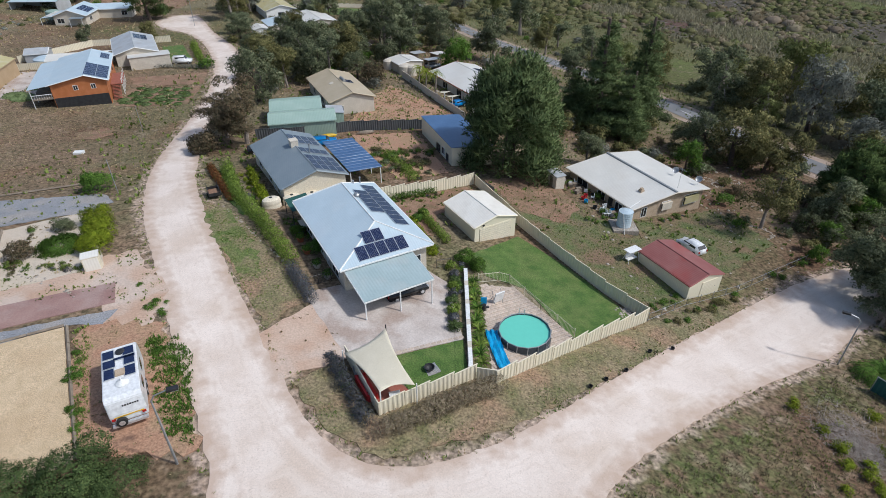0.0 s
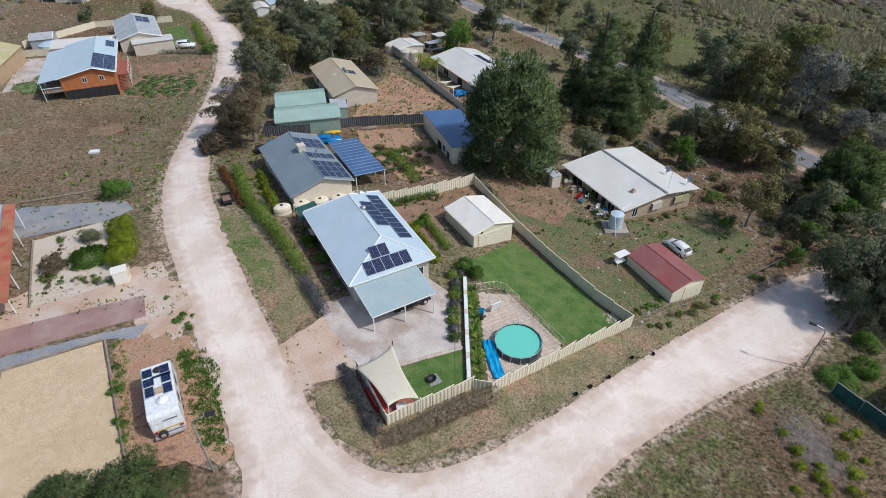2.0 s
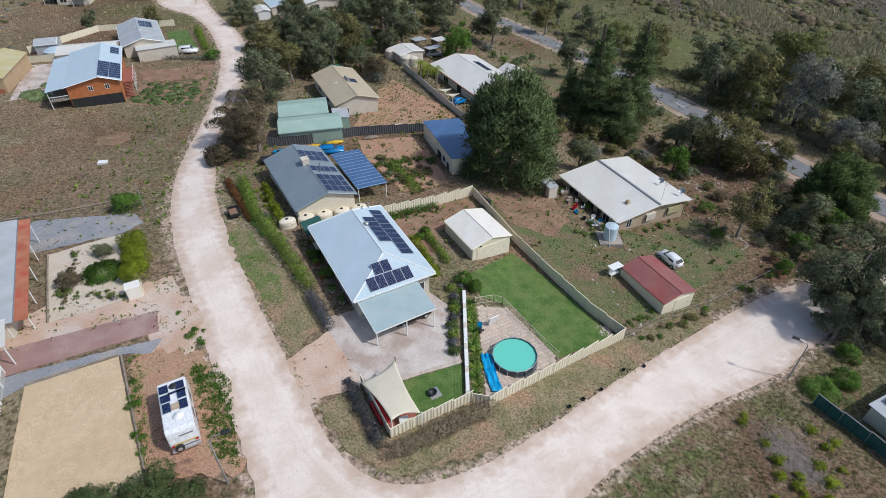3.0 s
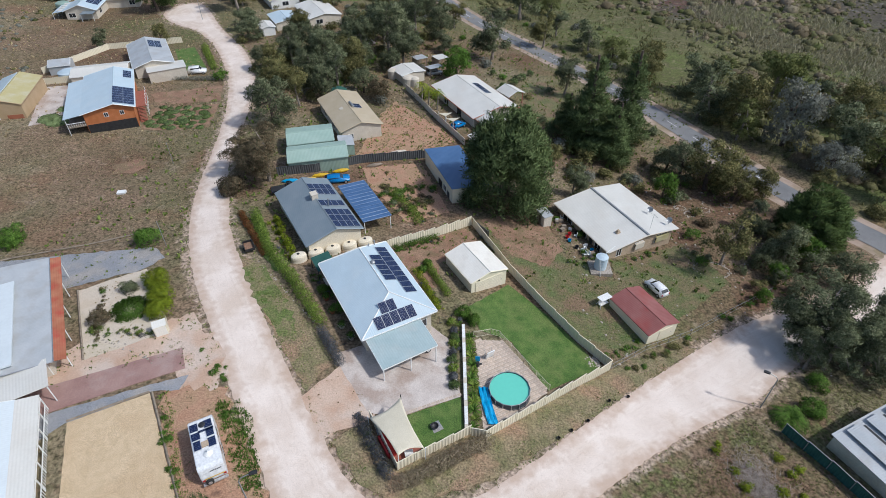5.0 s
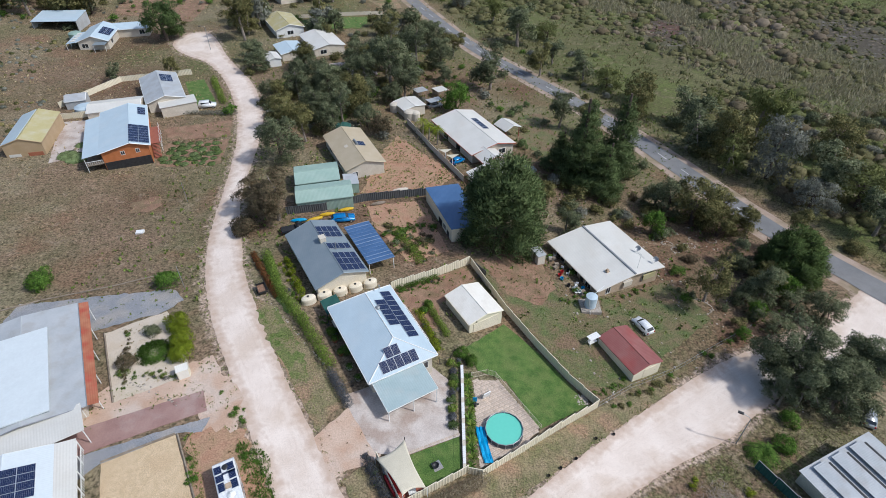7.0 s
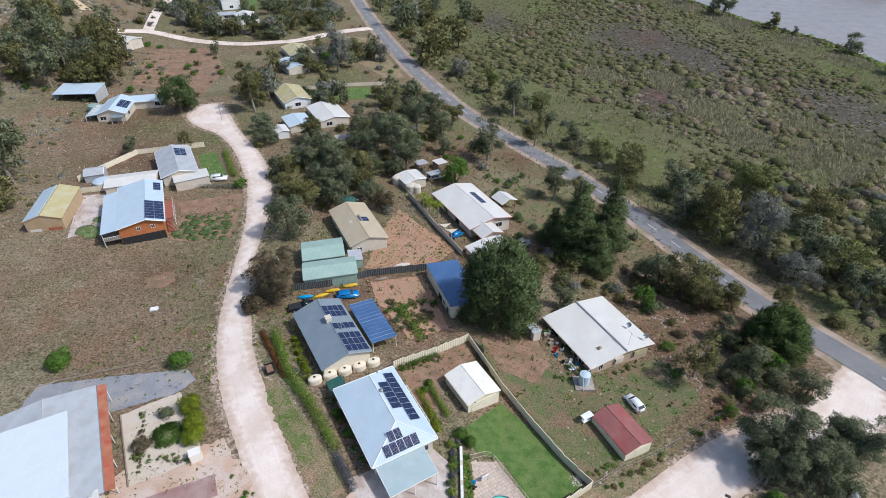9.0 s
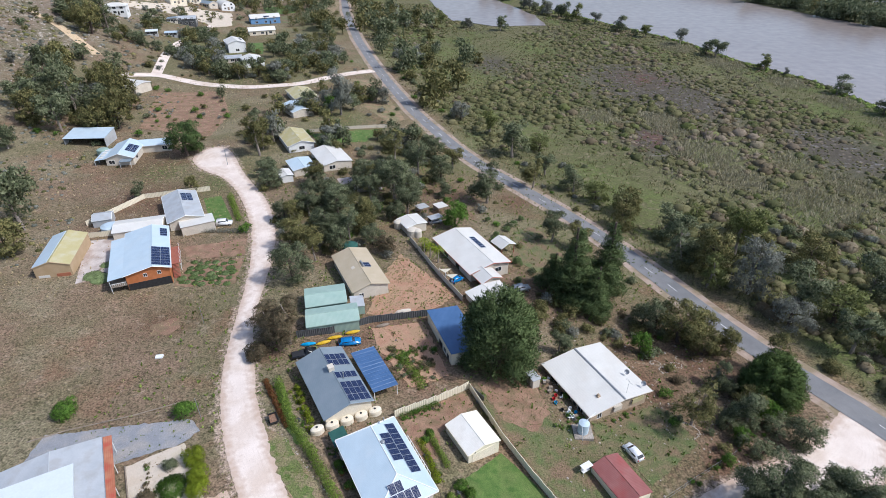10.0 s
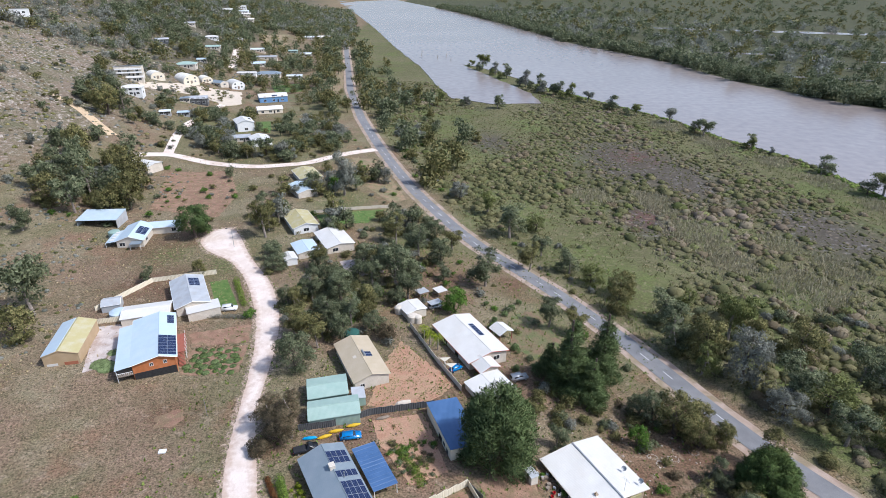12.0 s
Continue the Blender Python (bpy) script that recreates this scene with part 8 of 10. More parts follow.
# the river flat: rounded lignum, low scrub, reed beds
def mounds(name, label, x, y, R, leaf, per, seed, squash=0.62, width=0.10):
    """Rounded bushes of fine stems, joined."""
    rng = np.random.default_rng(seed)
    n = len(x)
    k = np.repeat(np.arange(n), per)
    N = n * per
    d = rng.normal(size=(N, 3))
    d /= np.linalg.norm(d, axis=1)[:, None]
    d[:, 2] = np.abs(d[:, 2])
    r = R[k] * (0.6 + 0.42 * rng.random(N) ** 0.6)
    base = np.stack([x, y, gz(x, y)], 1)[k]
    lump = 1 + 0.22 * np.sin(3 * np.arctan2(d[:, 1], d[:, 0]) + k * 1.7)
    p = base + d * np.stack([r * lump, r * lump, r * squash], 1)
    ax = d * (1, 1, 0.8) + rng.normal(size=(N, 3)) * 0.5 + (0, 0, 0.4)
    ax /= np.linalg.norm(ax, axis=1)[:, None]
    side = np.cross(ax, d + rng.normal(size=(N, 3)) * 0.5)
    side /= np.linalg.norm(side, axis=1)[:, None] + 1e-6
    flip = np.where((np.cross(side, ax) * d).sum(1) < 0, -1, 1)[:, None]
    a, b = ax * (R[k] * rng.uniform(0.2, 0.42, N))[:, None], side * flip * (R[k] * width * rng.uniform(0.7, 1.3, N))[:, None]
    v = np.stack([p - a * 0.7 - b, p - a * 0.7 + b, p + a], 1).reshape(-1, 3)
    soft = d * (1, 1, 1.2) + rng.normal(size=(N, 3)) * 0.22
    soft /= np.linalg.norm(soft, axis=1)[:, None]
    # the dense inside of each bush: a lumpy dome of two rings and a top
    t = np.arange(7) * 2 * math.pi / 7
    ring_ = [np.stack([np.cos(t) * q, np.sin(t) * q, np.full(7, h)], 1) for q, h in ((0.92, -0.12), (0.8, 0.42), (0.42, 0.8))]
    unit = np.concatenate(ring_ + [np.array([(0, 0, 0.92)])])
    tri = []
    for i in range(7):
        j = (i + 1) % 7
        for o in (0, 7):
            tri += [(o + i, o + j, o + 7 + j), (o + i, o + 7 + j, o + 7 + i)]
        tri.append((14 + i, 14 + j, 21))
    tri = np.array(tri)
    lumps = 1 + rng.uniform(-0.16, 0.16, (n, 22, 1))
    dome = unit[None] * lumps * np.stack([R, R, R * squash], 1)[:, None, :] * 0.93 + np.stack([x, y, gz(x, y)], 1)[:, None, :]
    dn_ = unit * (1, 1, 1.3)
    dn_ /= np.linalg.norm(dn_, axis=1)[:, None]
    V = np.concatenate([v, dome.reshape(-1, 3)])
    F = np.concatenate([np.arange(N * 3).reshape(N, 3), (tri[None] + (np.arange(n) * 22)[:, None, None] + N * 3).reshape(-1, 3)])
    Nn = np.concatenate([np.repeat(soft, 3, axis=0), np.tile(dn_, (n, 1))])
    return tagged(new(name, raw_mesh(name, V, F, M[leaf], normals=Nn)), label, name.replace("_", " "), kind="stuff")


BANKX = ([60, 200, 262, 325, 377, 428, 468, 504, 544, 580, 720], [262, 240, 223, 217, 193, 181, 159, 139, 117, 80, -20])


def on_flat(n, y_hi=600):
    x, y = scatter(n, (-110, 262, 60, y_hi))
    rxx = np.interp(y, [p[1] for p in ROAD], [p[0] for p in ROAD])
    k = ~inside(x, y, NEAR + FARB) & (x > rxx + 7) & (x < np.interp(y, *BANKX) - 1)
    return x[k], y[k], (x - rxx)[k]


MEADOW = [(68, 172, 12), (56, 196, 10), (40, 232, 12), (10, 330, 20), (-4, 390, 18)]   # open grass on the flat: x, y, radius
REEDBEDS = [(104, 252, 11), (108, 214, 12), (128, 167, 13), (112, 190, 8), (75, 262, 9), (198, 322, 9), (182, 366, 11), (166, 412, 11), (207, 284, 9), (212, 246, 9), (140, 205, 7), (150, 182, 9)]   # tall pale reeds


def within(x, y, rows, soft=0.3):
    """Which points lie in a set of round patches with uneven rims."""
    z = np.full(len(x), 9.0)
    for u, v, r in rows:
        z = np.minimum(z, np.hypot(x - u, (y - v) * 0.7) / r)
    return z < 1 + soft * (gr.random(len(x)) - 0.5) * 2


def salted(x, y):
    z = np.zeros(len(x))
    for u, v, r in SALT:
        z = np.maximum(z, 1.3 - 1.3 * np.hypot(x - u, (y - v) * 0.55) / r)
    return z


x, y, off_ = on_flat(23000)
dn = np.array([noise.noise((a * 0.013, b * 0.013, 8.0)) for a, b in zip(x, y)])
k = (salted(x, y) < 0.45 + 0.5 * gr.random(len(x))) & (off_ > 8 + 22 * gr.random(len(x))) & (dn > -0.42 + 0.3 * gr.random(len(x))) & (gr.random(len(x)) < np.clip(1.25 - y / 900, 0.5, 1))
k &= ~within(x, y, MEADOW) & ~within(x, y, REEDBEDS)
x, y, dn = x[k], y[k], dn[k]
R_ = np.clip(gr.lognormal(0.22, 0.42, len(x)), 0.5, 3.4) * np.clip(1.05 + 0.5 * dn, 0.7, 1.4) * np.clip(1.35 - y / 800, 0.85, 1.25)
pick = gr.random(len(x)) + 0.9 * np.array([noise.noise((a * 0.02, b * 0.02, 21.0)) for a, b in zip(x, y)])
for lab, leaf, lo, hi in (("rounded olive lignum bushes over the river flat", "lignum", -9, 0.62), ("brown rounded scrub over the river flat", "russet", 0.62, 0.88), ("green leafy bushes over the river flat", "willow", 0.88, 1.08), ("grey saltbush mounds over the river flat", "drybush", 1.08, 9)):
    q = (pick >= lo) & (pick < hi)
    mounds("lignum_scrub", lab, x[q], y[q], R_[q], leaf, 30, int(lo * 100) + 950, 0.62, 0.085)
x, y, off_ = on_flat(26000)
k = salted(x, y) > 0.1 + 0.3 * gr.random(len(x))
mounds("saltbush", "low dark saltbush dots on bare mud", x[k], y[k], gr.uniform(0.3, 0.75, k.sum()), "lignum", 8, 71, 0.7, 0.2)
by_ = gr.uniform(70, 560, 420)
bx_ = np.interp(by_, *BANKX) - np.abs(gr.normal(size=420)) * 2.5 - 0.6
mounds("bank_scrub", "green scrub and reeds along the river's edge", bx_, by_, gr.uniform(0.6, 1.9, 420), "weeds", 40, 77, 0.8)
# reed beds in long bands, and sedge between the bushes
x, y, off_ = on_flat(60000)
rd = np.array([noise.noise((a * 0.035 + b * 0.012, b * 0.011 - a * 0.006, 4.0)) for a, b in zip(x, y)])
edge_ = np.interp(y, *BANKX) - x
k = ((rd > 0.34) | (edge_ < 7 * gr.random(len(x)))) & (salted(x, y) < 0.3) & ~within(x, y, MEADOW)
tufts("reeds", "pale reeds in bands over the river flat", x[k], y[k], gr.uniform(0.5, 1.3, k.sum()), "reedbed", 4, 72, 1.2, 0.13)
k = (rd < 0.26) & (gr.random(len(x)) < 0.55) & (salted(x, y) < 0.3)
tufts("sedge", "green sedge between bushes on the river flat", x[k], y[k], gr.uniform(0.4, 0.9, k.sum()), "lignum", 5, 73, 1.6, 0.16)
xr, yr, _ = on_flat(130000, 440)
kr = within(xr, yr, REEDBEDS)
tufts("reeds", "tall pale reed bed on the river flat", xr[kr], yr[kr], gr.uniform(0.8, 1.7, kr.sum()), "reedbed", 5, 75, 0.9, 0.06)
k = (rd < 0.26) & (gr.random(len(x)) < 0.22) & (off_ < 60)
tufts("dry_grass", "dry grass along the sealed road's low side", x[k], y[k], gr.uniform(0.3, 0.7, k.sum()), "reedy", 5, 74, 1.4, 0.18)
# low scrub over the hillside and the rough ground at its foot
x, y = scatter(5200, (-420, -150, 190, 640)); k = gz(x, y) > 0
for q, leaf, lab in ((0, "olive", "olive scrub dotted over a rocky hillside"), (1, "greyleaf", "grey scrub dotted over a rocky hillside"), (2, "russet", "brown scrub dotted over a rocky hillside")):
    kk = k & (np.arange(len(x)) % 3 == q)
    mounds("hill_scrub", lab, x[kk], y[kk], gr.uniform(0.4, 1.7, kk.sum()), leaf, 14, 300 + q, 0.7, 0.13)
x, y = scatter(1500, (-185, -100, 95, 262), None, [road_poly])
k = (np.array([noise.noise((a * 0.05, b * 0.05, 2.0)) for a, b in zip(x, y)]) > -0.12) & (x < -100 - (y - 95) * 0.12)
for q, leaf, lab in ((0, "greyleaf", "grey saltbush on rough ground"), (1, "olive", "olive saltbush on rough ground")):
    kk = k & (np.arange(len(x)) % 2 == q)
    mounds("rough_scrub", lab, x[kk], y[kk], gr.uniform(0.3, 1.0, kk.sum()), leaf, 16, 320 + q, 0.7, 0.13)
# loose stones
def stones(name, label, x, y, size, seed):
    rng = np.random.default_rng(seed)
    V, F = [], []
    cube = np.array([(-1, -1, -0.6), (1, -1, -0.6), (1, 1, -0.6), (-1, 1, -0.6), (-0.7, -0.6, 0.5), (0.6, -0.7, 0.6), (0.7, 0.6, 0.45), (-0.6, 0.7, 0.55)])
    faces = np.array([(0, 1, 5, 4), (1, 2, 6, 5), (2, 3, 7, 6), (3, 0, 4, 7), (4, 5, 6, 7)])
    for i in range(len(x)):
        a = rng.uniform(0, 6.28)
        c, s = math.cos(a), math.sin(a)
        v = cube * size[i] * rng.uniform(0.6, 1.3, 3) * (1 + 0.2 * rng.normal(size=(8, 3)))
        v = np.stack([v[:, 0] * c - v[:, 1] * s + x[i], v[:, 0] * s + v[:, 1] * c + y[i], v[:, 2] + gzf(x[i], y[i])], 1)
        V.append(v); F.append(faces + 8 * i)
    return tagged(new(name, raw_mesh(name, np.concatenate(V), np.concatenate(F), M["rock"])), label, name.replace("_", " "), kind="stuff")


x, y = scatter(3600, (-420, -150, 180, 760)); k = gz(x, y) > 6
stones("hill_rock", "pale limestone rubble on a dry hillside", x[k], y[k], gr.uniform(0.15, 0.8, k.sum()), 4)
x, y = scatter(300, (20, 60, 46, 100), None, [road_poly])
stones("yard_stone", "loose pale stones in dirt yards", x, y, gr.uniform(0.08, 0.25, len(x)), 5)
sx = np.concatenate([-34 - gr.random(60) * 10, -27 + gr.random(40) * 12]); sy = np.concatenate([44.2 - (sx[:60] + 34) * 0.45 - 4.6 + gr.normal(size=60) * 0.3 + 1.2, 60 - (sx[60:] + 27) * 1.15 + gr.normal(size=40) * 0.15])
stones("border_stone", "pale stones edging garden beds", sx, sy, gr.uniform(0.06, 0.2, len(sx)), 6)

# stone-edged beds in the dirt yard
RINGS = [(45.4, 86.6, 1.1, 0.8), (46.6, 84.6, 1.0, 0.9), (50.0, 86.4, 1.2, 0.8), (55.4, 88.6, 1.1, 0.8), (60.0, 80.6, 1.0, 0.8), (44.4, 67.9, 3.0, 2.0)]   # x, y, half axes
ring_x, ring_y = [], []
for u, v, a_, b_ in RINGS:
    for k in range(int(9 * (a_ + b_))):
        t = 2 * math.pi * k / int(9 * (a_ + b_))
        ring_x.append(u + a_ * math.cos(t) + plant_rng.uniform(-0.08, 0.08)); ring_y.append(v + b_ * math.sin(t) + plant_rng.uniform(-0.08, 0.08))
ring_x, ring_y = np.array(ring_x), np.array(ring_y)
stones("bed_edging", "pale stones laid in rings round small garden beds", ring_x, ring_y, gr.uniform(0.09, 0.19, len(ring_x)), 15)
x, y = scatter(260, (8, 26, 62, 80), None, [road_poly])
stones("rubble", "broken pale rubble on a red soil yard", x, y, gr.uniform(0.04, 0.13, len(x)), 16)


# ---- fences ----
def sheet_fence(name, label, line, height, material, panel=2.38, cap="cream", stuff_posts=True):
    """Ribbed steel fence: each panel a folded sheet between posts, stepped to the ground."""
    x0, y0 = line[0]
    e = thing(name, label, "fence", x0, y0, 0)
    z00 = gzf(x0, y0)
    for (xa, ya), (xb, yb) in zip(line, line[1:]):
        d = math.hypot(xb - xa, yb - ya)
        n = max(1, round(d / panel))
        w = d / n
        ang = math.degrees(math.atan2(yb - ya, xb - xa))
        for i in range(n):
            fx, fy = xa + (xb - xa) * i / n, ya + (yb - ya) * i / n
            gx_, gy_ = xa + (xb - xa) * (i + 1) / n, ya + (yb - ya) * (i + 1) / n
            z = min(gzf(fx, fy), gzf(gx_, gy_))
            top = max(gzf(fx, fy), gzf(gx_, gy_)) + height - 0.08
            key = (name, round(w, 2), round(top - z, 1), material)
            if key not in SHARE:
                bm = bmesh.new()
                hh, row = round(top - z, 1), []
                k = max(6, int(w / 0.1))
                for j in range(k + 1):
                    yy = 0.03 if (j // 2) % 2 else -0.03
                    u = 0.04 + (w - 0.08) * j / k
                    row.append([bm.verts.new((u, yy - 0.006, -0.15)), bm.verts.new((u, yy - 0.006, hh)), bm.verts.new((u, yy + 0.006, hh)), bm.verts.new((u, yy + 0.006, -0.15))])
                for a, b in zip(row, row[1:]):
                    for q in range(4):
                        bm.faces.new((a[q], b[q], b[(q + 1) % 4], a[(q + 1) % 4]))
                me = bpy.data.meshes.new("panel"); bm.to_mesh(me); bm.free(); me.materials.append(M[material])
                bp = boxes((0, w, -0.045, 0.045, hh - 0.02, hh + 0.035))
                mr = bpy.data.meshes.new("top_rail"); bp.to_mesh(mr); bp.free(); mr.materials.append(M[cap])
                bp = boxes((-0.035, 0.035, -0.045, 0.045, -0.3, hh + 0.04))
                mp = bpy.data.meshes.new("post"); bp.to_mesh(mp); bp.free(); mp.materials.append(M[cap])
                SHARE[key] = (me, mr, mp)
            for nm, me in zip(("panel", "top_rail", "post"), SHARE[key]):
                o = new(nm, me)
                o.parent = e
                o.matrix_basis = pose(fx - x0, fy - y0, z - z00, 0, 0, ang)
    return e


sheet_fence("steel_fence", "cream ribbed steel fence along the gravel road", [(-4.7, 28.4), (3.0, 33.2)], 1.5, "cream")
sheet_fence("steel_fence", "cream ribbed steel fence enclosing the pool yard", [(3.0, 33.0), (4.6, 32.7), (10.1, 36.6), (15.6, 40.7), (21.7, 45.0)], 1.55, "cream")
sheet_fence("steel_fence", "cream ribbed steel fence beside the shade sail", [(-4.75, 28.45), (-8.1, 34.4)], 1.5, "cream")
sheet_fence("steel_fence", "long cream ribbed steel fence stepping up the slope", [(21.7, 45.1), (18.1, 49.4), (14.2, 55.3), (9.9, 62.6), (4.8, 73.9)], 1.7, "cream")
sheet_fence("steel_fence", "cream ribbed steel fence behind the garage", [(-8.6, 65.2), (-1.4, 69.6), (4.7, 74.0)], 1.7, "cream")
sheet_fence("steel_fence", "short cream fence corner panel beyond the garage", [(4.9, 74.0), (7.4, 71.0)], 1.2, "greyfence", cap="greyfence")
sheet_fence("steel_fence", "dark grey ribbed steel fence between yards", [(-30.5, 86.4), (-23.8, 88.0), (-15.9, 92.3), (-2.0, 96.4)], 1.8, "greyfence", cap="greyfence")
sheet_fence("steel_fence", "pale ribbed fence beside a long white-roofed house", [(-9.3, 129.3), (-2.0, 113.9), (4.4, 102.4)], 1.6, "palewall", cap="palewall")
sheet_fence("steel_fence", "cream fence round a paved court", [(-97.0, 127.0), (-85.5, 130.0)], 1.6, "cream")
sheet_fence("steel_fence", "cream fence up a grassy slope", [(-100, 134), (-92.0, 152.0), (-74.0, 158.0)], 1.6, "cream")
sheet_fence("steel_fence", "low pale fence beside watered lawn", [(-54.0, 214.0), (-24.0, 227.0)], 1.3, "palewall", cap="palewall")
sheet_fence("shade_cloth_fence", "dark green shade-cloth fence on pipe posts", [(40.9, 36.9), (43.6, 32.0), (46.0, 27.0)], 1.7, "greencloth", cap="grey")


def rail_fence(name, label, line, height, gap=0.11, mat="cream", post_gap=2.4, bars=True):
    """Open tube fence: posts, two rails and upright bars."""
    x0, y0 = line[0]
    z00 = gzf(x0, y0)
    e = thing(name, label, "fence", x0, y0, 0)
    for (xa, ya), (xb, yb) in zip(line, line[1:]):
        d = math.hypot(xb - xa, yb - ya)
        n = max(1, round(d / post_gap))
        P = lambda f, z: (xa + (xb - xa) * f - x0, ya + (yb - ya) * f - y0, gzf(xa + (xb - xa) * f, ya + (yb - ya) * f) - z00 + z)
        for i in range(n):
            f0, f1 = i / n, (i + 1) / n
            part("post", rods((P(f0, -0.2), P(f0, height + 0.06), 0.035), sides=6), M[mat], e)
            for z in (0.12, height - 0.1):
                part("rail", rods((P(f0, z), P(f1, z), 0.022), sides=4), M[mat], e)
            if bars:
                k = int(d / n / gap)
                for j in range(1, k):
                    f = f0 + (f1 - f0) * j / k
                    part("bar", rods((P(f, 0.08), P(f, height), 0.011), sides=4), M[mat], e)
        part("post", rods((P(1, -0.2), P(1, height + 0.06), 0.035), sides=6), M[mat], e)
    return e


rail_fence("pool_fence", "cream tubular pool fence with a gate", [(3.9, 47.8), (6.2, 48.7), (7.3, 48.5), (10.1, 44.2), (12.8, 40.2)], 1.25, 0.16)
rail_fence("wire_fence", "low grey wire fence along a verge", [(21.9, 45.2), (27.7, 49.2), (35.5, 53.0), (42.3, 57.2), (52, 63)], 1.1, mat="grey", bars=False)
rail_fence("pipe_gate", "dark pipe gate at the side of the house", [(-13.4, 44.0), (-11.2, 45.4)], 1.2, 0.14, "dark", 1.2)
rail_fence("rail_fence", "pale timber rail fence along a paddock edge", [(-66.0, 60.5), (-46.5, 65.0), (-41.5, 66.0)], 0.7, mat="timber", bars=False, post_gap=3.0)
rail_fence("pipe_gate", "dark metal gate beside the garden steps", [(-0.6, 49.8), (1.0, 50.6)], 1.1, 0.14, "dark", 1.2)

# ---- retaining wall of white blocks beside the pool garden ----
rw = thing("retaining_wall", "white block retaining wall topped by strap-leaved plants", "wall", 2.5, 33.2, 0, kind="")
for k in range(20):
    y = 0.4 + k * 0.82
    b = part("block", boxes((-0.2, 0.2, -0.39, 0.39, -0.5, 0.55 + 0.012 * (k % 3))), M["white"] if k % 4 else M["palewall"], rw)
    b.location = (0.0 + 0.005 * k, y, gzf(2.5, 33.2 + y) - gzf(2.5, 33.2))
part("handrail", rods(*[((-0.25, 0.5 + 2.0 * k, 0.2 + gzf(2.5, 33.7 + 2 * k) - gzf(2.5, 33.2)), (-0.25, 0.5 + 2.0 * k, 1.5 + gzf(2.5, 33.7 + 2 * k) - gzf(2.5, 33.2)), 0.025) for k in range(4)], ((-0.25, 0.5, 1.5), (-0.25, 6.5, 1.5 + gzf(2.5, 39.7) - gzf(2.5, 33.2)), 0.025)), M["dark"], rw)

# ---- pool ----
pl = thing("swimming_pool", "round above-ground pool with dark walls, steel frame and turquoise water", "swimming pool", 7.75, 39.1, 0, gzf(7.0, 40.4) + 0.05)
R = 2.42
bm = bmesh.new()
N = 16
for k in range(N):
    a0, a1 = 2 * math.pi * k / N, 2 * math.pi * (k + 1) / N
    for s in range(3):
        b0, b1 = a0 + (a1 - a0) * s / 3, a0 + (a1 - a0) * (s + 1) / 3
        v = [bm.verts.new((r * math.cos(b), r * math.sin(b), z)) for r, b, z in ((R, b0, -0.5), (R, b1, -0.5), (R, b1, 1.05), (R, b0, 1.05), (R - 0.06, b0, 1.05), (R - 0.06, b1, 1.05), (R - 0.06, b1, 0.6), (R - 0.06, b0, 0.6))]
        bm.faces.new(v[:4]); bm.faces.new((v[3], v[2], v[5], v[4])); bm.faces.new((v[4], v[5], v[6], v[7]))
part("pool_wall", bm, M["liner"], pl)
part("water_surface", lathe(bmesh.new(), [(R - 0.07, 0.5), (R - 0.07, 0.92)], 48), M["pool"], pl, "still turquoise water")
for k in range(N):
    a0, a1 = 2 * math.pi * k / N, 2 * math.pi * (k + 1) / N
    part("top_rail", rods(((R * math.cos(a0), R * math.sin(a0), 1.08), (R * math.cos(a1), R * math.sin(a1), 1.08), 0.05), sides=8), M["grey"], pl)
    part("leg", rods(((R * 1.03 * math.cos(a0), R * 1.03 * math.sin(a0), -0.4), (R * 1.03 * math.cos(a0), R * 1.03 * math.sin(a0), 1.1), 0.035), sides=6), M["silver"], pl)
part("band", lathe(bmesh.new(), [(R + 0.005, 0.2), (R + 0.02, 0.22), (R + 0.02, 0.28), (R + 0.005, 0.3)], 48), M["grey"], pl)
part("ladder", rods(*[((-0.25 + 0.5 * s, R - 0.1, 0.2), (-0.25 + 0.5 * s, R - 0.05, 1.7), 0.02) for s in (0, 1)], *[((-0.25 + 0.5 * s, R - 0.05, 1.7), (-0.25 + 0.5 * s, R + 0.5, 0.0), 0.02) for s in (0, 1)], *[((-0.25, R - 0.07, 0.5 + 0.3 * k), (0.25, R - 0.07, 0.5 + 0.3 * k), 0.02) for k in range(4)]), M["silver"], pl)
# bright blue plastic sheet beside it
tp = thing("plastic_sheet", "crumpled bright blue plastic sheet beside the pool", "sheet", 4.75, 37.2, 0)
bm = bmesh.new()
g = [[bm.verts.new((-0.55 + 1.15 * i / 8 + 0.35 * (j / 14 - 0.5) ** 2 + (0.9 * (1 - j / 14) - 0.2), -2.8 + 5.2 * j / 14, 0.3 + 0.16 * noise.noise((i * 0.6, j * 0.45, 2)) + 0.06 * math.sin(i * 1.6) + gzf(4.75, 37.2 - 2.8 + 5.2 * j / 14) - gzf(4.75, 37.2))) for i in range(9)] for j in range(15)]
for j in range(14):
    for i in range(8):
        bm.faces.new((g[j][i], g[j][i + 1], g[j + 1][i + 1], g[j + 1][i]))
part("sheet", bm, M["bluetarp"], tp)
bpy.data.objects[tp.children[0].name].modifiers.new("thickness", "SOLIDIFY").thickness = 0.02
lc = thing("folding_lounger", "white folding lounger standing on the pool paving", "chair", 5.7, 44.6, 30)
part("canvas", boxes((-0.55, 0.55, -0.06, 0.06, 0.2, 1.6)), M["white"], lc).matrix_basis = pose(0, 0, 0, 14, 0, 0)
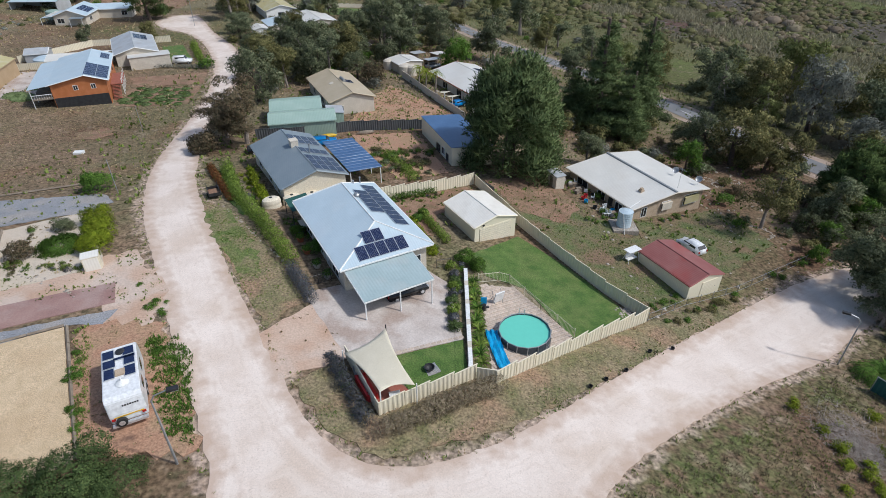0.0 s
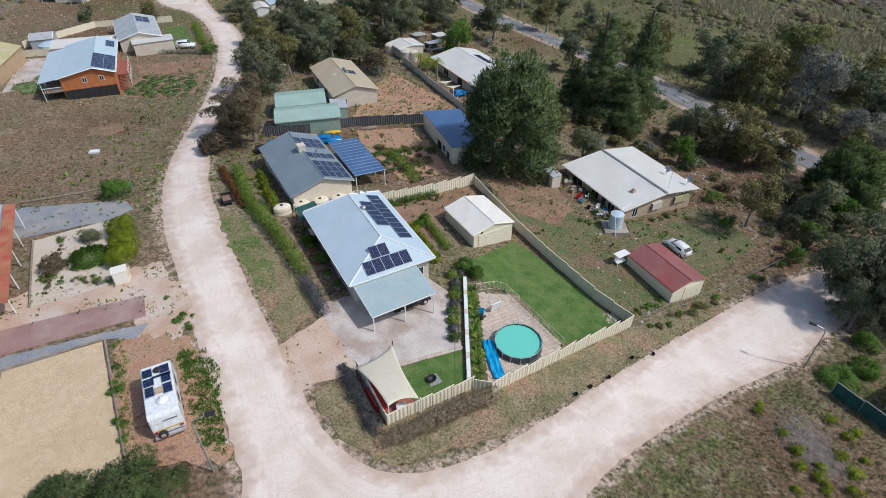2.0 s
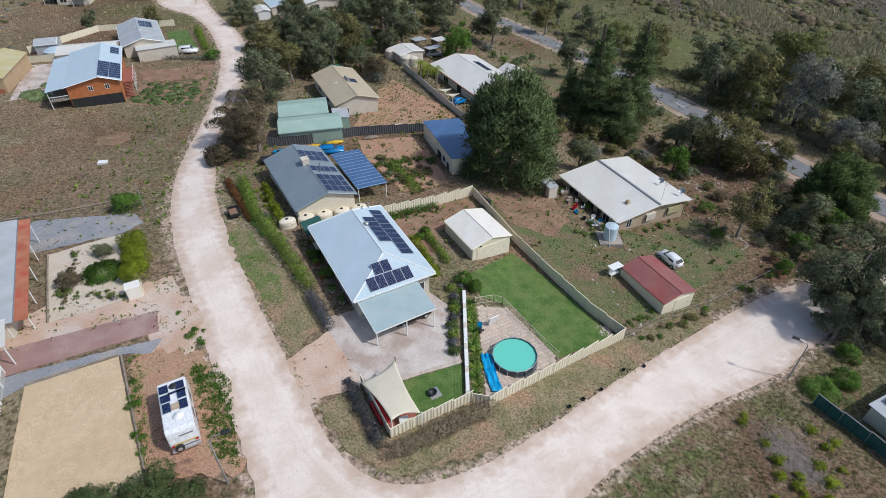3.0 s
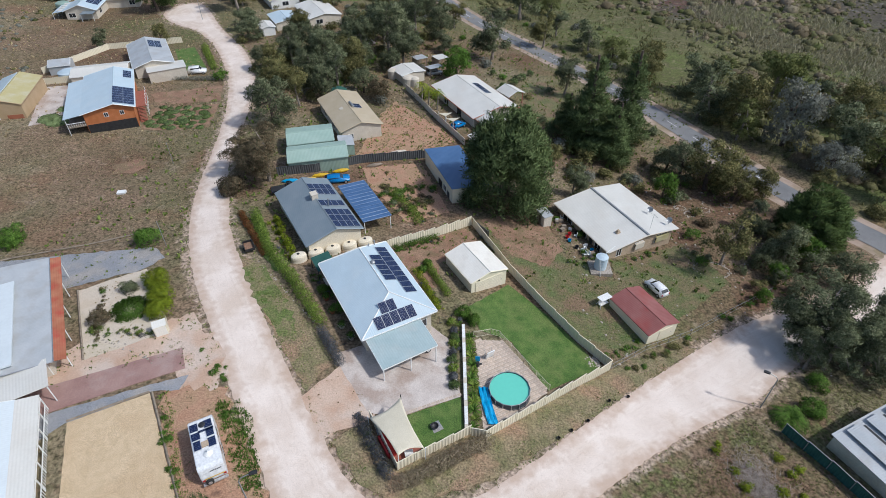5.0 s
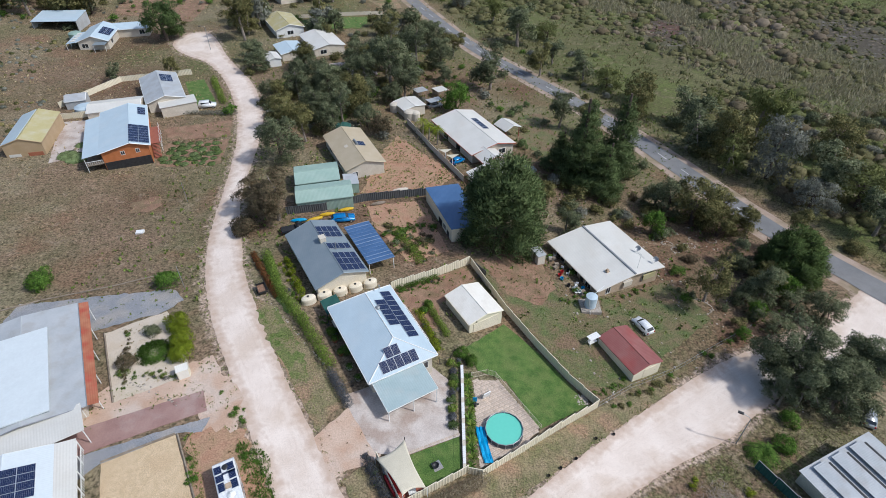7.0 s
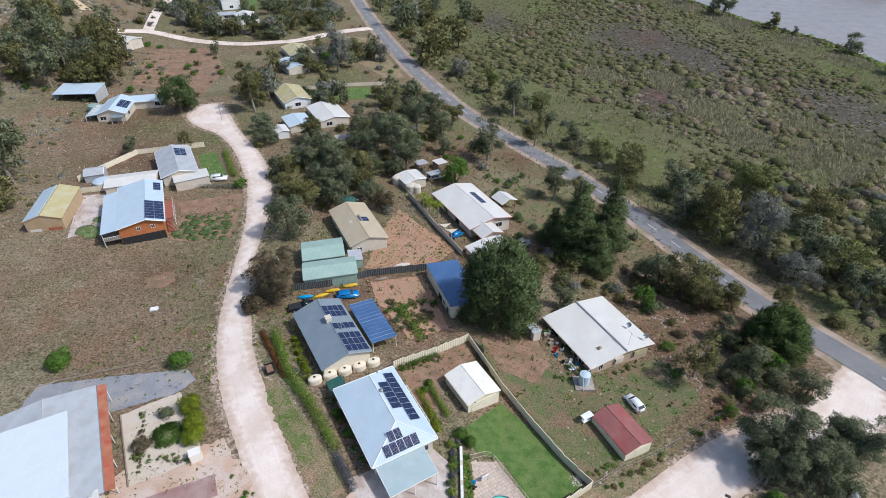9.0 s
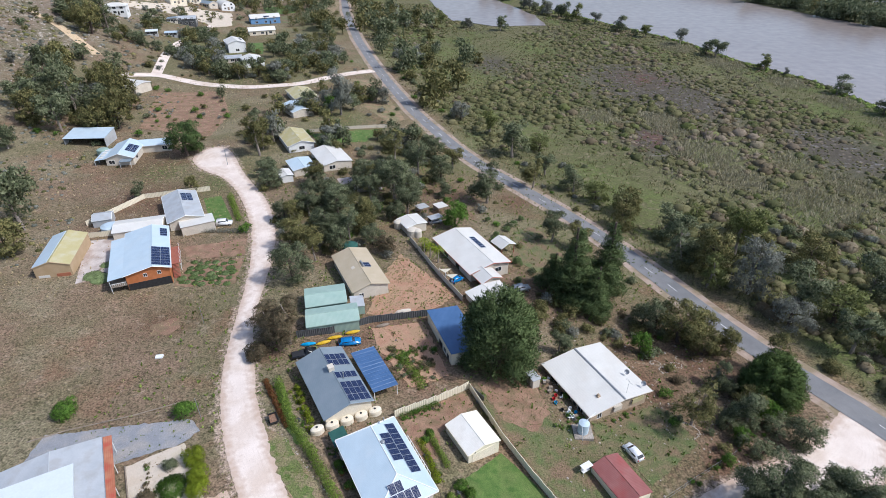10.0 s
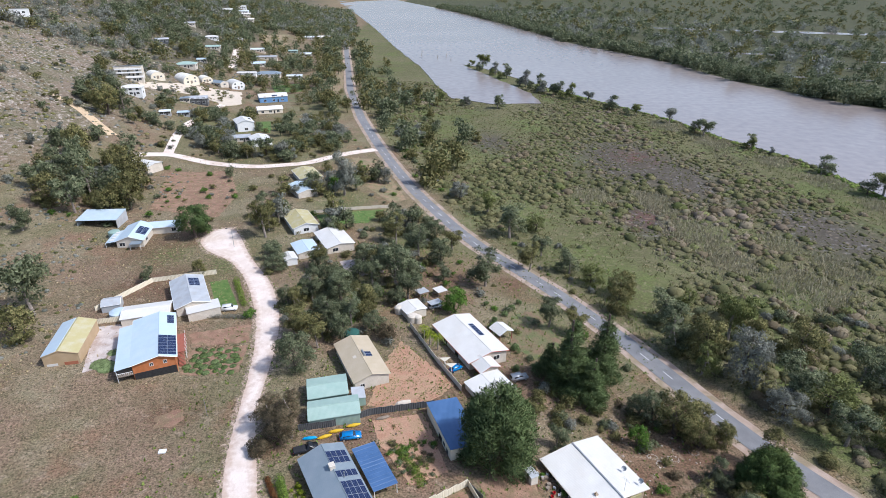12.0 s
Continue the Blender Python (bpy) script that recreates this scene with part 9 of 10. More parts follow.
part("frame", rods(((-0.5, -0.3, 0), (-0.5, 0.3, 1.5), 0.03), ((0.5, -0.3, 0), (0.5, 0.3, 1.5), 0.03), ((-0.5, 0.6, 0), (-0.5, 0.1, 1.0), 0.03), ((0.5, 0.6, 0), (0.5, 0.1, 1.0), 0.03)), M["grey"], lc)
pp = thing("pool_pump", "pool pump with blue towel on a rail", "pump", 4.2, 43.0, 0)
part("body", rods(((0, 0, 0), (0, 0, 0.7), 0.22), ((0, 0, 0.35), (0.5, 0.1, 0.35), 0.12), sides=10), M["dark"], pp)
part("towel", boxes((-0.3, 0.3, 0.5, 0.56, 0.3, 1.2)), M["bluetarp"], pp, "bright blue towel")

# ---- shade sail over the corner terrace ----
ss = thing("shade_sail", "cream four-cornered shade sail stretched over a terrace", "shade sail", -5.0, 31.6, 0)
z0 = gzf(-5.0, 31.6)
cor = [Vector((-8.0 + 5.0, 33.4 - 31.6, 1.7)), Vector((-4.7 + 5.0, 35.3 - 31.6, 2.75)), Vector((-2.0 + 5.0, 29.8 - 31.6, 1.9)), Vector((-4.55 + 5.0, 28.7 - 31.6, 2.3))]
bm = bmesh.new()
K = 14
grid = []
for j in range(K + 1):
    row = []
    for i in range(K + 1):
        u, v = i / K, j / K
        p = cor[0] * (1 - u) * (1 - v) + cor[1] * u * (1 - v) + cor[2] * u * v + cor[3] * (1 - u) * v
        c = (cor[0] + cor[1] + cor[2] + cor[3]) / 4
        # edges hollow in between the corners
        s = 4 * u * (1 - u) * (1 - 4 * v * (1 - v)) + 4 * v * (1 - v) * (1 - 4 * u * (1 - u))
        row.append(bm.verts.new(p.lerp(c, 0.14 * s)))
    grid.append(row)
for j in range(K):
    for i in range(K):
        bm.faces.new((grid[j][i], grid[j][i + 1], grid[j + 1][i + 1], grid[j + 1][i]))
for f in bm.faces:
    f.smooth = True
sl_ = part("canvas", bm, M["sail"], ss)
sl_.modifiers.new("thickness", "SOLIDIFY").thickness = 0.015
for p in cor:
    part("post", rods(((p.x * 1.04, p.y * 1.04, -0.9), (p.x * 1.04, p.y * 1.04, p.z + 0.25), 0.05)), M["dark"] if p.z > 2.5 else M["white"], ss)
so = thing("outdoor_sofa", "red cushioned outdoor sofa against the fence", "sofa", -5.9, 30.95, -60)
part("seat", boxes((-1.2, 1.2, -0.4, 0.4, 0.1, 0.42)), M["redpaint"], so)
part("backrest", boxes((-1.2, 1.2, -0.55, -0.38, 0.1, 0.8)), M["redpaint"], so)
for s in (-1.3, 1.2):
    part("armrest", boxes((s, s + 0.1, -0.5, 0.4, 0, 0.6)), M["redpaint"], so)
for k, (x, y) in enumerate(((-7.0, 33.3), (-6.7, 32.9), (-6.9, 32.4))):
    ch = thing("garden_chair", "grey stacking garden chair under the sail", "chair", x, y, 20, group="chairs under the sail")
    part("seat", boxes((-0.25, 0.25, -0.25, 0.25, 0.4, 0.45)), M["grey"], ch)
    part("backrest", boxes((-0.25, 0.25, 0.22, 0.27, 0.45, 0.9)), M["grey"], ch)
    for u in (-0.22, 0.22):
        for v in (-0.22, 0.22):
            part("leg", boxes((u - 0.02, u + 0.02, v - 0.02, v + 0.02, 0, 0.4)), M["dark"], ch)
tb = thing("side_table", "small white table on the terrace", "table", -3.6, 30.0, 15)
part("tabletop", boxes((-0.45, 0.45, -0.35, 0.35, 0.68, 0.72)), M["white"], tb)
for u in (-0.38, 0.38):
    for v in (-0.28, 0.28):
        part("leg", boxes((u - 0.025, u + 0.025, v - 0.025, v + 0.025, 0, 0.68)), M["white"], tb)
fp = thing("fire_pit", "round black fire pit on a grey mat on the lawn", "fire pit", -1.0, 33.6, 0)
part("mat", boxes((-0.8, 0.8, -0.6, 0.6, 0.02, 0.1)), M["bluestone"], fp).matrix_basis = pose(0, 0, 0, 0, 0, 30)
part("bowl", lathe(bmesh.new(), [(0.15, 0.1), (0.38, 0.3), (0.45, 0.5), (0.4, 0.5), (0.3, 0.32), (0.05, 0.2)], 16), M["dark"], fp)
# paved edging between drive and lawn
ed = thing("lawn_edging", "pale paver edging between drive and lawn", "edging", -4.6, 34.9, 0)
for k in range(14):
    x, y = -4.7 + k * 0.5, 35.0 + k * 0.255
    b = part("paver", boxes((-0.24, 0.24, -0.17, 0.17, -0.1, 0.1)), M["paver"], ed)
    b.matrix_basis = pose(x + 4.6, y - 34.9, gzf(x, y) - gzf(-4.6, 34.9), 0, 0, 27)

# ---- caravan ----
cv = thing("caravan", "white caravan with rooftop solar panels and rear spare wheel", "caravan", -23.55, 29.2, 118, gzf(-23.5, 29.2))
bm = bmesh.new()
prof = [(-3.05, 0.55), (-3.15, 1.3), (-2.95, 2.45), (-2.7, 2.72), (2.6, 2.78), (2.95, 2.5), (3.2, 1.5), (3.0, 0.55)]
f0, f1 = [bm.verts.new((x, -1.2, z)) for x, z in prof], [bm.verts.new((x, 1.2, z)) for x, z in prof]
bm.faces.new(f0); bm.faces.new(f1[::-1])
for k in range(len(prof)):
    j = (k + 1) % len(prof)
    bm.faces.new((f0[j], f0[k], f1[k], f1[j]))
bmesh.ops.recalc_face_normals(bm, faces=bm.faces[:])
bmesh.ops.bevel(bm, geom=[e_ for e_ in bm.edges], offset=0.06, segments=2, affect="EDGES")
part("body", bm, M["whitepaint"], cv)
for x0_, y0_, w_, h_ in ((1.35, -1.05, 0.95, 0.8), (1.35, 0.3, 0.95, 0.8), (0.25, -1.05, 1.0, 0.75), (0.3, 0.25, 0.9, 0.85), (-1.0, -1.05, 1.1, 0.75), (-0.9, 0.35, 1.1, 0.7), (1.0, -1.1, 0.3, 1.5)):
    s_ = part("solar_panel", boxes((x0_, x0_ + w_, y0_, y0_ + h_, 2.8, 2.84)), M["silver"], cv)
    part("glazing", boxes(*[(x0_ + 0.03 + i * (w_ - 0.06) / 5 + 0.005, x0_ + 0.03 + (i + 1) * (w_ - 0.06) / 5 - 0.005, y0_ + 0.03, y0_ + h_ - 0.03, 2.838, 2.848) for i in range(5)]), M["solar"], s_)
part("roof_hatch", boxes((-0.75, -0.15, -0.35, 0.3, 2.76, 2.92)), M["brick"], cv, "tinted roof hatch")
part("roof_vent", lathe(bmesh.new(), [(0.32, 0), (0.34, 0.1), (0.2, 0.16), (0.05, 0.17)], 16), M["dark"], cv).location = (1.9, -0.1, 2.77)
part("satellite_dish", lathe(bmesh.new(), [(0.45, 0), (0.45, 0.05), (0.2, 0.2), (0.08, 0.26), (0.02, 0.45)], 20), M["white"], cv).location = (-1.55, -0.1, 2.76)
for s in (-1.22, 1.19):
    for k in range(2):
        part("window", boxes((-1.4 + 2.0 * k, -0.4 + 2.0 * k, s, s + 0.03, 1.5, 2.1)), M["glass"], cv)
part("stripe", boxes((-3.17, -3.1, -1.0, 0.9, 1.12, 1.2)), M["yellow"], cv)
part("bumper", boxes((-3.45, -3.2, -1.15, 1.15, 0.5, 0.68)), M["silver"], cv)
for s in (-1.1, 0.85):
    part("tail_light", boxes((-3.22, -3.1, s, s + 0.25, 0.95, 1.1)), M["lamp"], cv)
sp = part("spare_wheel", rods(((-3.5, 0.5, 0.85), (-3.25, 0.5, 0.85), 0.36), sides=18), M["tyre"], cv)
part("rim", rods(((-3.53, 0.5, 0.85), (-3.4, 0.5, 0.85), 0.2), sides=14), M["silver"], sp)
for u in (-0.45, 0.45):
    for s in (-1.22, 0.98):
        w_ = part("wheel", rods(((u, s, 0.36), (u, s + 0.24, 0.36), 0.36), sides=18), M["tyre"], cv)
        part("rim", rods(((u, s - 0.01, 0.36), (u, s + 0.25, 0.36), 0.2), sides=14), M["silver"], w_)
part("drawbar", rods(((3.0, -0.6, 0.5), (4.4, 0, 0.5), 0.05), ((3.0, 0.6, 0.5), (4.4, 0, 0.5), 0.05)), M["dark"], cv)
for k in range(7):
    part("bar", boxes((-3.07, -3.02, 0.1 - 0.16 * k, 0.2 - 0.16 * k, 1.95, 2.05)), M["dark"], cv)


# ---- vehicles ----
def car(label, x, y, ang, paint, L=4.3, W=1.75, H=1.5, ute=False, z=None, boxy=False):
    e = thing("car", label, "car", x, y, ang, z)
    h = L / 2
    if ute:
        prof = [(-h, 0.45), (-h, 1.0), (0.1, 1.02), (0.15, 1.0), (0.35, H), (1.0, H), (1.5, 1.05), (h - 0.1, 0.95), (h, 0.6), (h - 0.1, 0.35), (-h + 0.1, 0.35)]
    elif boxy:
        prof = [(-h, 0.45), (-h, 1.05), (-h + 0.25, H), (0.5, H), (1.05, 1.08), (h - 0.1, 0.98), (h, 0.6), (h - 0.1, 0.35), (-h + 0.1, 0.35)]
    else:
        prof = [(-h, 0.45), (-h + 0.03, 0.95), (-h + 0.6, H - 0.05), (-0.2, H), (0.45, H - 0.08), (1.1, 0.98), (h - 0.15, 0.8), (h, 0.55), (h - 0.1, 0.3), (-h + 0.1, 0.3)]
    bm = bmesh.new()
    A = []
    for s in (-1, 1):
        A.append([bm.verts.new((px, s * (W / 2 - (0.16 if pz > 1.1 else 0.0)), pz)) for px, pz in prof])
    bm.faces.new(A[0]); bm.faces.new(A[1][::-1])
    for k in range(len(prof)):
        j = (k + 1) % len(prof)
        bm.faces.new((A[0][j], A[0][k], A[1][k], A[1][j]))
    bmesh.ops.recalc_face_normals(bm, faces=bm.faces[:])
    bmesh.ops.bevel(bm, geom=bm.edges[:], offset=0.07, segments=2, affect="EDGES")
    for f in bm.faces:
        f.smooth = True
    part("body", bm, M[paint], e)
    # glass on the slopes
    def pane(a, b, inset=0.16):
        (xa, za), (xb, zb) = a, b
        n = Vector((-(zb - za), 0, xb - xa)).normalized() * 0.012
        if n.z < 0:
            n = -n
        q = bmesh.new()
        w0, w1 = W / 2 - (0.26 if za > 1.1 else 0.2), W / 2 - (0.26 if zb > 1.1 else 0.2)
        lo = [Vector((xa, -w0, za)), Vector((xa, w0, za)), Vector((xb, w1, zb)), Vector((xb, -w1, zb))]
        t = [q.verts.new(v + n * 1.6) for v in lo]; u = [q.verts.new(v - n) for v in lo]
        q.faces.new(t); q.faces.new(u[::-1])
        for k in range(4):
            q.faces.new((u[k], u[(k + 1) % 4], t[(k + 1) % 4], t[k]))
        bmesh.ops.recalc_face_normals(q, faces=q.faces[:])
        part("windscreen", q, M["glass"], e)
    mixp = lambda a, b, f: (a[0] + (b[0] - a[0]) * f, a[1] + (b[1] - a[1]) * f)
    if ute:
        pane(mixp(prof[5], prof[6], 0.12), mixp(prof[5], prof[6], 0.92)); pane(mixp(prof[4], prof[3], 0.15), mixp(prof[4], prof[3], 0.85))
    elif boxy:
        pane(mixp(prof[3], prof[4], 0.12), mixp(prof[3], prof[4], 0.92)); pane(mixp(prof[1], prof[2], 0.2), mixp(prof[1], prof[2], 0.9))
    else:
        pane(mixp(prof[4], prof[5], 0.1), mixp(prof[4], prof[5], 0.92)); pane(mixp(prof[1], prof[2], 0.25), mixp(prof[1], prof[2], 0.92))
    x_a, x_b = (0.35, 1.1) if ute else (-h + 0.75, 0.7)
    for s in (-1, 1):
        yy = s * (W / 2 - 0.07)
        part("side_window", boxes((x_a, x_b, min(yy, yy - s * 0.05), max(yy, yy - s * 0.05), 1.02, H - 0.16)), M["glass"], e)
        part("headlight", boxes((h - 0.2, h - 0.03, s * W * 0.38 - 0.15, s * W * 0.38 + 0.15, 0.62, 0.76)), M["silver"], e)
        part("tail_light", boxes((-h - 0.01, -h + 0.08, s * W * 0.4 - 0.1, s * W * 0.4 + 0.1, 0.7, 0.95)), M["lamp"], e)
        for u in (-0.62 * h, 0.64 * h):
            w_ = part("wheel", rods(((u, s * (W / 2 - 0.2), 0.32), (u, s * (W / 2 + 0.02), 0.32), 0.32), sides=16), M["tyre"], e)
            part("rim", rods(((u, s * (W / 2 - 0.1), 0.32), (u, s * (W / 2 + 0.035), 0.32), 0.19), sides=12), M["silver"], w_)
    if ute:
        part("tray", boxes((-h + 0.1, 0.05, -W / 2 + 0.15, W / 2 - 0.15, 0.98, 1.04)), M["dark"], e)
    return e


car("white hatchback parked on shaded grass", 33.1, 61.9, 116, "whitepaint", 3.9, 1.7, 1.5)
car("bright blue sedan parked in a dirt court", -19.3, 84.9, 12, "bluepaint", 4.6, 1.8, 1.42)
car("black utility parked behind the grey-roofed house", -27.6, 80.6, 20, "blackpaint", 5.0, 1.85, 1.7, ute=True)
car("silver four-wheel drive beside a white shed", 19.0, 109.2, 20, "silverpaint", 4.8, 1.9, 1.85, boxy=True)
car("dark blue car under the carport", -3.6, 44.4, 30, "blackpaint", 4.5, 1.8, 1.5)
car("small blue car beside a white-roofed house", 3.2, 110.6, 40, "bluepaint", 3.4, 1.6, 1.4)
car("white van beside a pale garage", -62.0, 135.6, 10, "whitepaint", 4.4, 1.8, 1.8, boxy=True)
car("silver car beside the south-eastern house", 61.5, 45.5, 60, "silverpaint", 4.4, 1.8, 1.5)
car("pale car under a small shelter", -2.4, 141.4, 20, "silverpaint", 4.2, 1.75, 1.5)
for (x, y, a, mt, lab) in ((-22.6, 86.4, 15, "yellow", "yellow plastic kayak beside the dark fence"), (-19.2, 88.4, 18, "yellow", "second yellow kayak beside the dark fence"), (-24.6, 84.6, 25, "yellow", "yellow cover over stored gear"), (-27.6, 84.0, 10, "bluetarp", "blue cover over stored gear"), (-13.2, 91.2, 20, "timber", "stack of brown boards by the dark fence")):
    k_ = thing("stored_gear", lab, "gear", x, y, a)
    bm = lathe(bmesh.new(), [(0.02, -1.6), (0.28, -1.1), (0.4, 0), (0.28, 1.1), (0.02, 1.6)], 10)
    bmesh.ops.rotate(bm, verts=bm.verts[:], cent=(0, 0, 0), matrix=Matrix.Rotation(math.pi / 2, 3, "Y"))
    part("body", bm, M[mt], k_).location = (0, 0, 0.35)
bt = thing("dinghy", "pale upturned dinghy on weedy ground", "boat", -9.2, 96.6, 14)
bm = lathe(bmesh.new(), [(0.05, -1.9), (0.55, -1.2), (0.7, 0), (0.65, 1.3), (0.5, 1.8)], 12)
bmesh.ops.rotate(bm, verts=bm.verts[:], cent=(0, 0, 0), matrix=Matrix.Rotation(math.pi / 2, 3, "Y"))
part("hull", bm, M["palewall"], bt).location = (0, 0, 0.15)
tr_ = thing("trailer", "small dark box trailer with a rusty floor on a grass verge", "trailer", -28.9, 62.8, 118)
part("tray", boxes((-1.1, 1.1, -0.7, 0.7, 0.5, 0.56), (-1.1, 1.1, -0.7, -0.66, 0.5, 0.95), (-1.1, 1.1, 0.66, 0.7, 0.5, 0.95), (-1.1, -1.06, -0.66, 0.66, 0.5, 0.95), (1.06, 1.1, -0.66, 0.66, 0.5, 0.95)), M["dark"], tr_)
part("floor", boxes((-1.04, 1.04, -0.64, 0.64, 0.565, 0.58)), M["brownsoil"], tr_, "rusty tray floor")
part("drawbar", rods(((1.1, 0, 0.5), (2.2, 0, 0.45), 0.05)), M["dark"], tr_)
part("cage", rods(*[((u, v, 0.9), (u, v, 1.5), 0.02) for u in (-1.05, 1.05) for v in (-0.66, 0.66)], ((-1.05, -0.66, 1.5), (1.05, -0.66, 1.5), 0.02), ((-1.05, 0.66, 1.5), (1.05, 0.66, 1.5), 0.02)), M["dark"], tr_)
for s in (-0.85, 0.72):
    part("wheel", rods(((0, s, 0.3), (0, s + 0.14, 0.3), 0.3), sides=14), M["tyre"], tr_)
sw = thing("swing_seat", "white canopy swing seat beside the red-roofed shed", "swing seat", 23.6, 57.4, 30)
part("frame", rods(((-0.9, -0.6, 0), (-0.9, 0, 1.7), 0.03), ((-0.9, 0.6, 0), (-0.9, 0, 1.7), 0.03), ((0.9, -0.6, 0), (0.9, 0, 1.7), 0.03), ((0.9, 0.6, 0), (0.9, 0, 1.7), 0.03), ((-0.9, 0, 1.7), (0.9, 0, 1.7), 0.03)), M["white"], sw)
part("seat", boxes((-0.75, 0.75, -0.3, 0.25, 0.45, 0.55), (-0.75, 0.75, 0.22, 0.32, 0.5, 1.1)), M["white"], sw)
part("canopy", boxes((-1.0, 1.0, -0.55, 0.55, 1.72, 1.78)), M["white"], sw)
ub = thing("utility_box", "cream steel utility cabinet beside clipped shrubs", "cabinet", -34.7, 45.4, 28)
part("body", boxes((-0.75, 0.75, -0.6, 0.6, -0.2, 1.5)), M["cream"], ub)
part("lid", boxes((-0.8, 0.8, -0.65, 0.65, 1.5, 1.58)), M["creamroof"], ub)
part("door", boxes((-0.65, 0.65, -0.63, -0.6, 0.05, 1.4)), M["creamroof"], ub)


def street_lamp(label, x, y, h, ang, reach):
    e = thing("street_lamp", label, "street lamp", x, y, ang)
    part("pole", rods(((0, 0, -0.3), (0, 0, h), 0.09, 0.06), sides=8), M["grey"], e)
    part("arm", rods(((0, 0, h), (0.25, 0, h + 0.4), 0.05), ((0.25, 0, h + 0.4), (reach, 0, h + 0.6), 0.045), sides=8), M["grey"], e)
    hd_ = part("lamp_head", boxes((reach, reach + 0.7, -0.16, 0.16, h + 0.52, h + 0.7)), M["dark"], e)
    part("lens", boxes((reach + 0.28, reach + 0.68, -0.13, 0.13, h + 0.47, h + 0.515)), M["silver"], hd_)


street_lamp("grey curved-arm street lamp beside the caravan", -17.8, 23.4, 6.2, 20, 1.0)
street_lamp("grey curved-arm street lamp at the road junction", 40.1, 40.6, 5.6, 150, 1.0)
street_lamp("tall street lamp near the turning place", -75.5, 179.0, 7.0, 200, 1.2)
for x, y, lab in ((-41.5, 63.5, "thin grey service pole at a yard corner"), (-52.0, 92.0, "slender grey pole in a dry paddock")):
    e = thing("service_pole", lab, "pole", x, y)
    part("pole", rods(((0, 0, -0.3), (0, 0, 4.6), 0.06, 0.05)), M["grey"], e)
# clutter along the east house's veranda
for i in range(30):
    u, v = plant_rng.uniform(-6.5, 7.0), plant_rng.uniform(-10.5, -7.6)
    a = radians(-64)
    x, y = 29.9 + u * math.cos(a) - v * math.sin(a), 77.9 + u * math.sin(a) + v * math.cos(a)
    k = i % 5
    if k == 0:
        plant("pot_plant", "leafy plant among veranda clutter", "plant", "bush", "green", x, y, plant_rng.uniform(0.4, 0.9), 420, 0.14, group="veranda plants")
    elif k == 1:
        e = thing("tub", "old plastic tub beside a veranda", "tub", x, y, group="veranda tubs")
        part("body", lathe(bmesh.new(), [(0.25, 0), (0.33, 0.5), (0.3, 0.5), (0.22, 0.08)], 12), M[("dark", "redpaint", "bluetarp")[i % 3]], e)
    elif k == 2:
        e = thing("crate", "weathered timber crate beside a veranda", "crate", x, y, plant_rng.uniform(0, 90), group="veranda crates")
        part("body", boxes((-0.4, 0.4, -0.3, 0.3, 0, 0.15), (-0.4, 0.4, -0.3, 0.3, 0.2, 0.35), (-0.4, 0.4, -0.3, 0.3, 0.4, 0.55), (-0.38, -0.3, -0.28, -0.2, 0, 0.55), (0.3, 0.38, 0.2, 0.28, 0, 0.55)), M["timber"], e)
    else:
        e = thing("garden_chair", "white plastic garden chair beside a veranda", "chair", x, y, plant_rng.uniform(0, 360), group="veranda chairs")
        part("seat", boxes((-0.25, 0.25, -0.25, 0.25, 0.4, 0.45)), M["white"], e)
        part("backrest", boxes((-0.25, 0.25, 0.2, 0.25, 0.45, 0.9)), M["white"], e)
        for uu in (-0.22, 0.22):
            for vv in (-0.22, 0.22):
                part("leg", boxes((uu - 0.02, uu + 0.02, vv - 0.02, vv + 0.02, 0, 0.4)), M["white"], e)
for x, y, mt, lab in ((-11.6, 45.8, "concrete", "round concrete planter by the drive"), (-13.0, 47.6, "palewall", "pale pot beside the house wall"), (-14.6, 50.2, "rust", "terracotta pot beside the house wall"), (-15.8, 52.6, "rust", "terracotta pot with herbs beside the house")):
    e = thing("planter", lab, "planter", x, y)
    part("pot", lathe(bmesh.new(), [(0.3, 0), (0.42, 0.4), (0.46, 0.5), (0.38, 0.5), (0.3, 0.4), (0.05, 0.38)], 14), M[mt], e)
    v, f, nm = leaf_cards(np.random.default_rng(3), [(0, 0, 0.6, 0.4, 0.8)], 220, 0.12)
    o = new("foliage", raw_mesh("foliage", v, f, M["green"], normals=nm)); o.parent = e
for x, y in ((12.8, 33.4), (14.5, 34.6), (20.2, 39.6), (22.9, 40.6), (16.8, 36.2)):
    e = thing("bucket", "small black bucket standing on the verge", "bucket", x, y, group="buckets on the verge")
    part("body", lathe(bmesh.new(), [(0.14, 0), (0.2, 0.32), (0.18, 0.32), (0.12, 0.04)], 12), M["dark"], e)
stones("rubble_heap", "heap of orange rubble at the lawn's end", 19.6 + gr.normal(size=60) * 0.5, 46.0 + gr.normal(size=60) * 0.5, gr.uniform(0.08, 0.22, 60), 8)
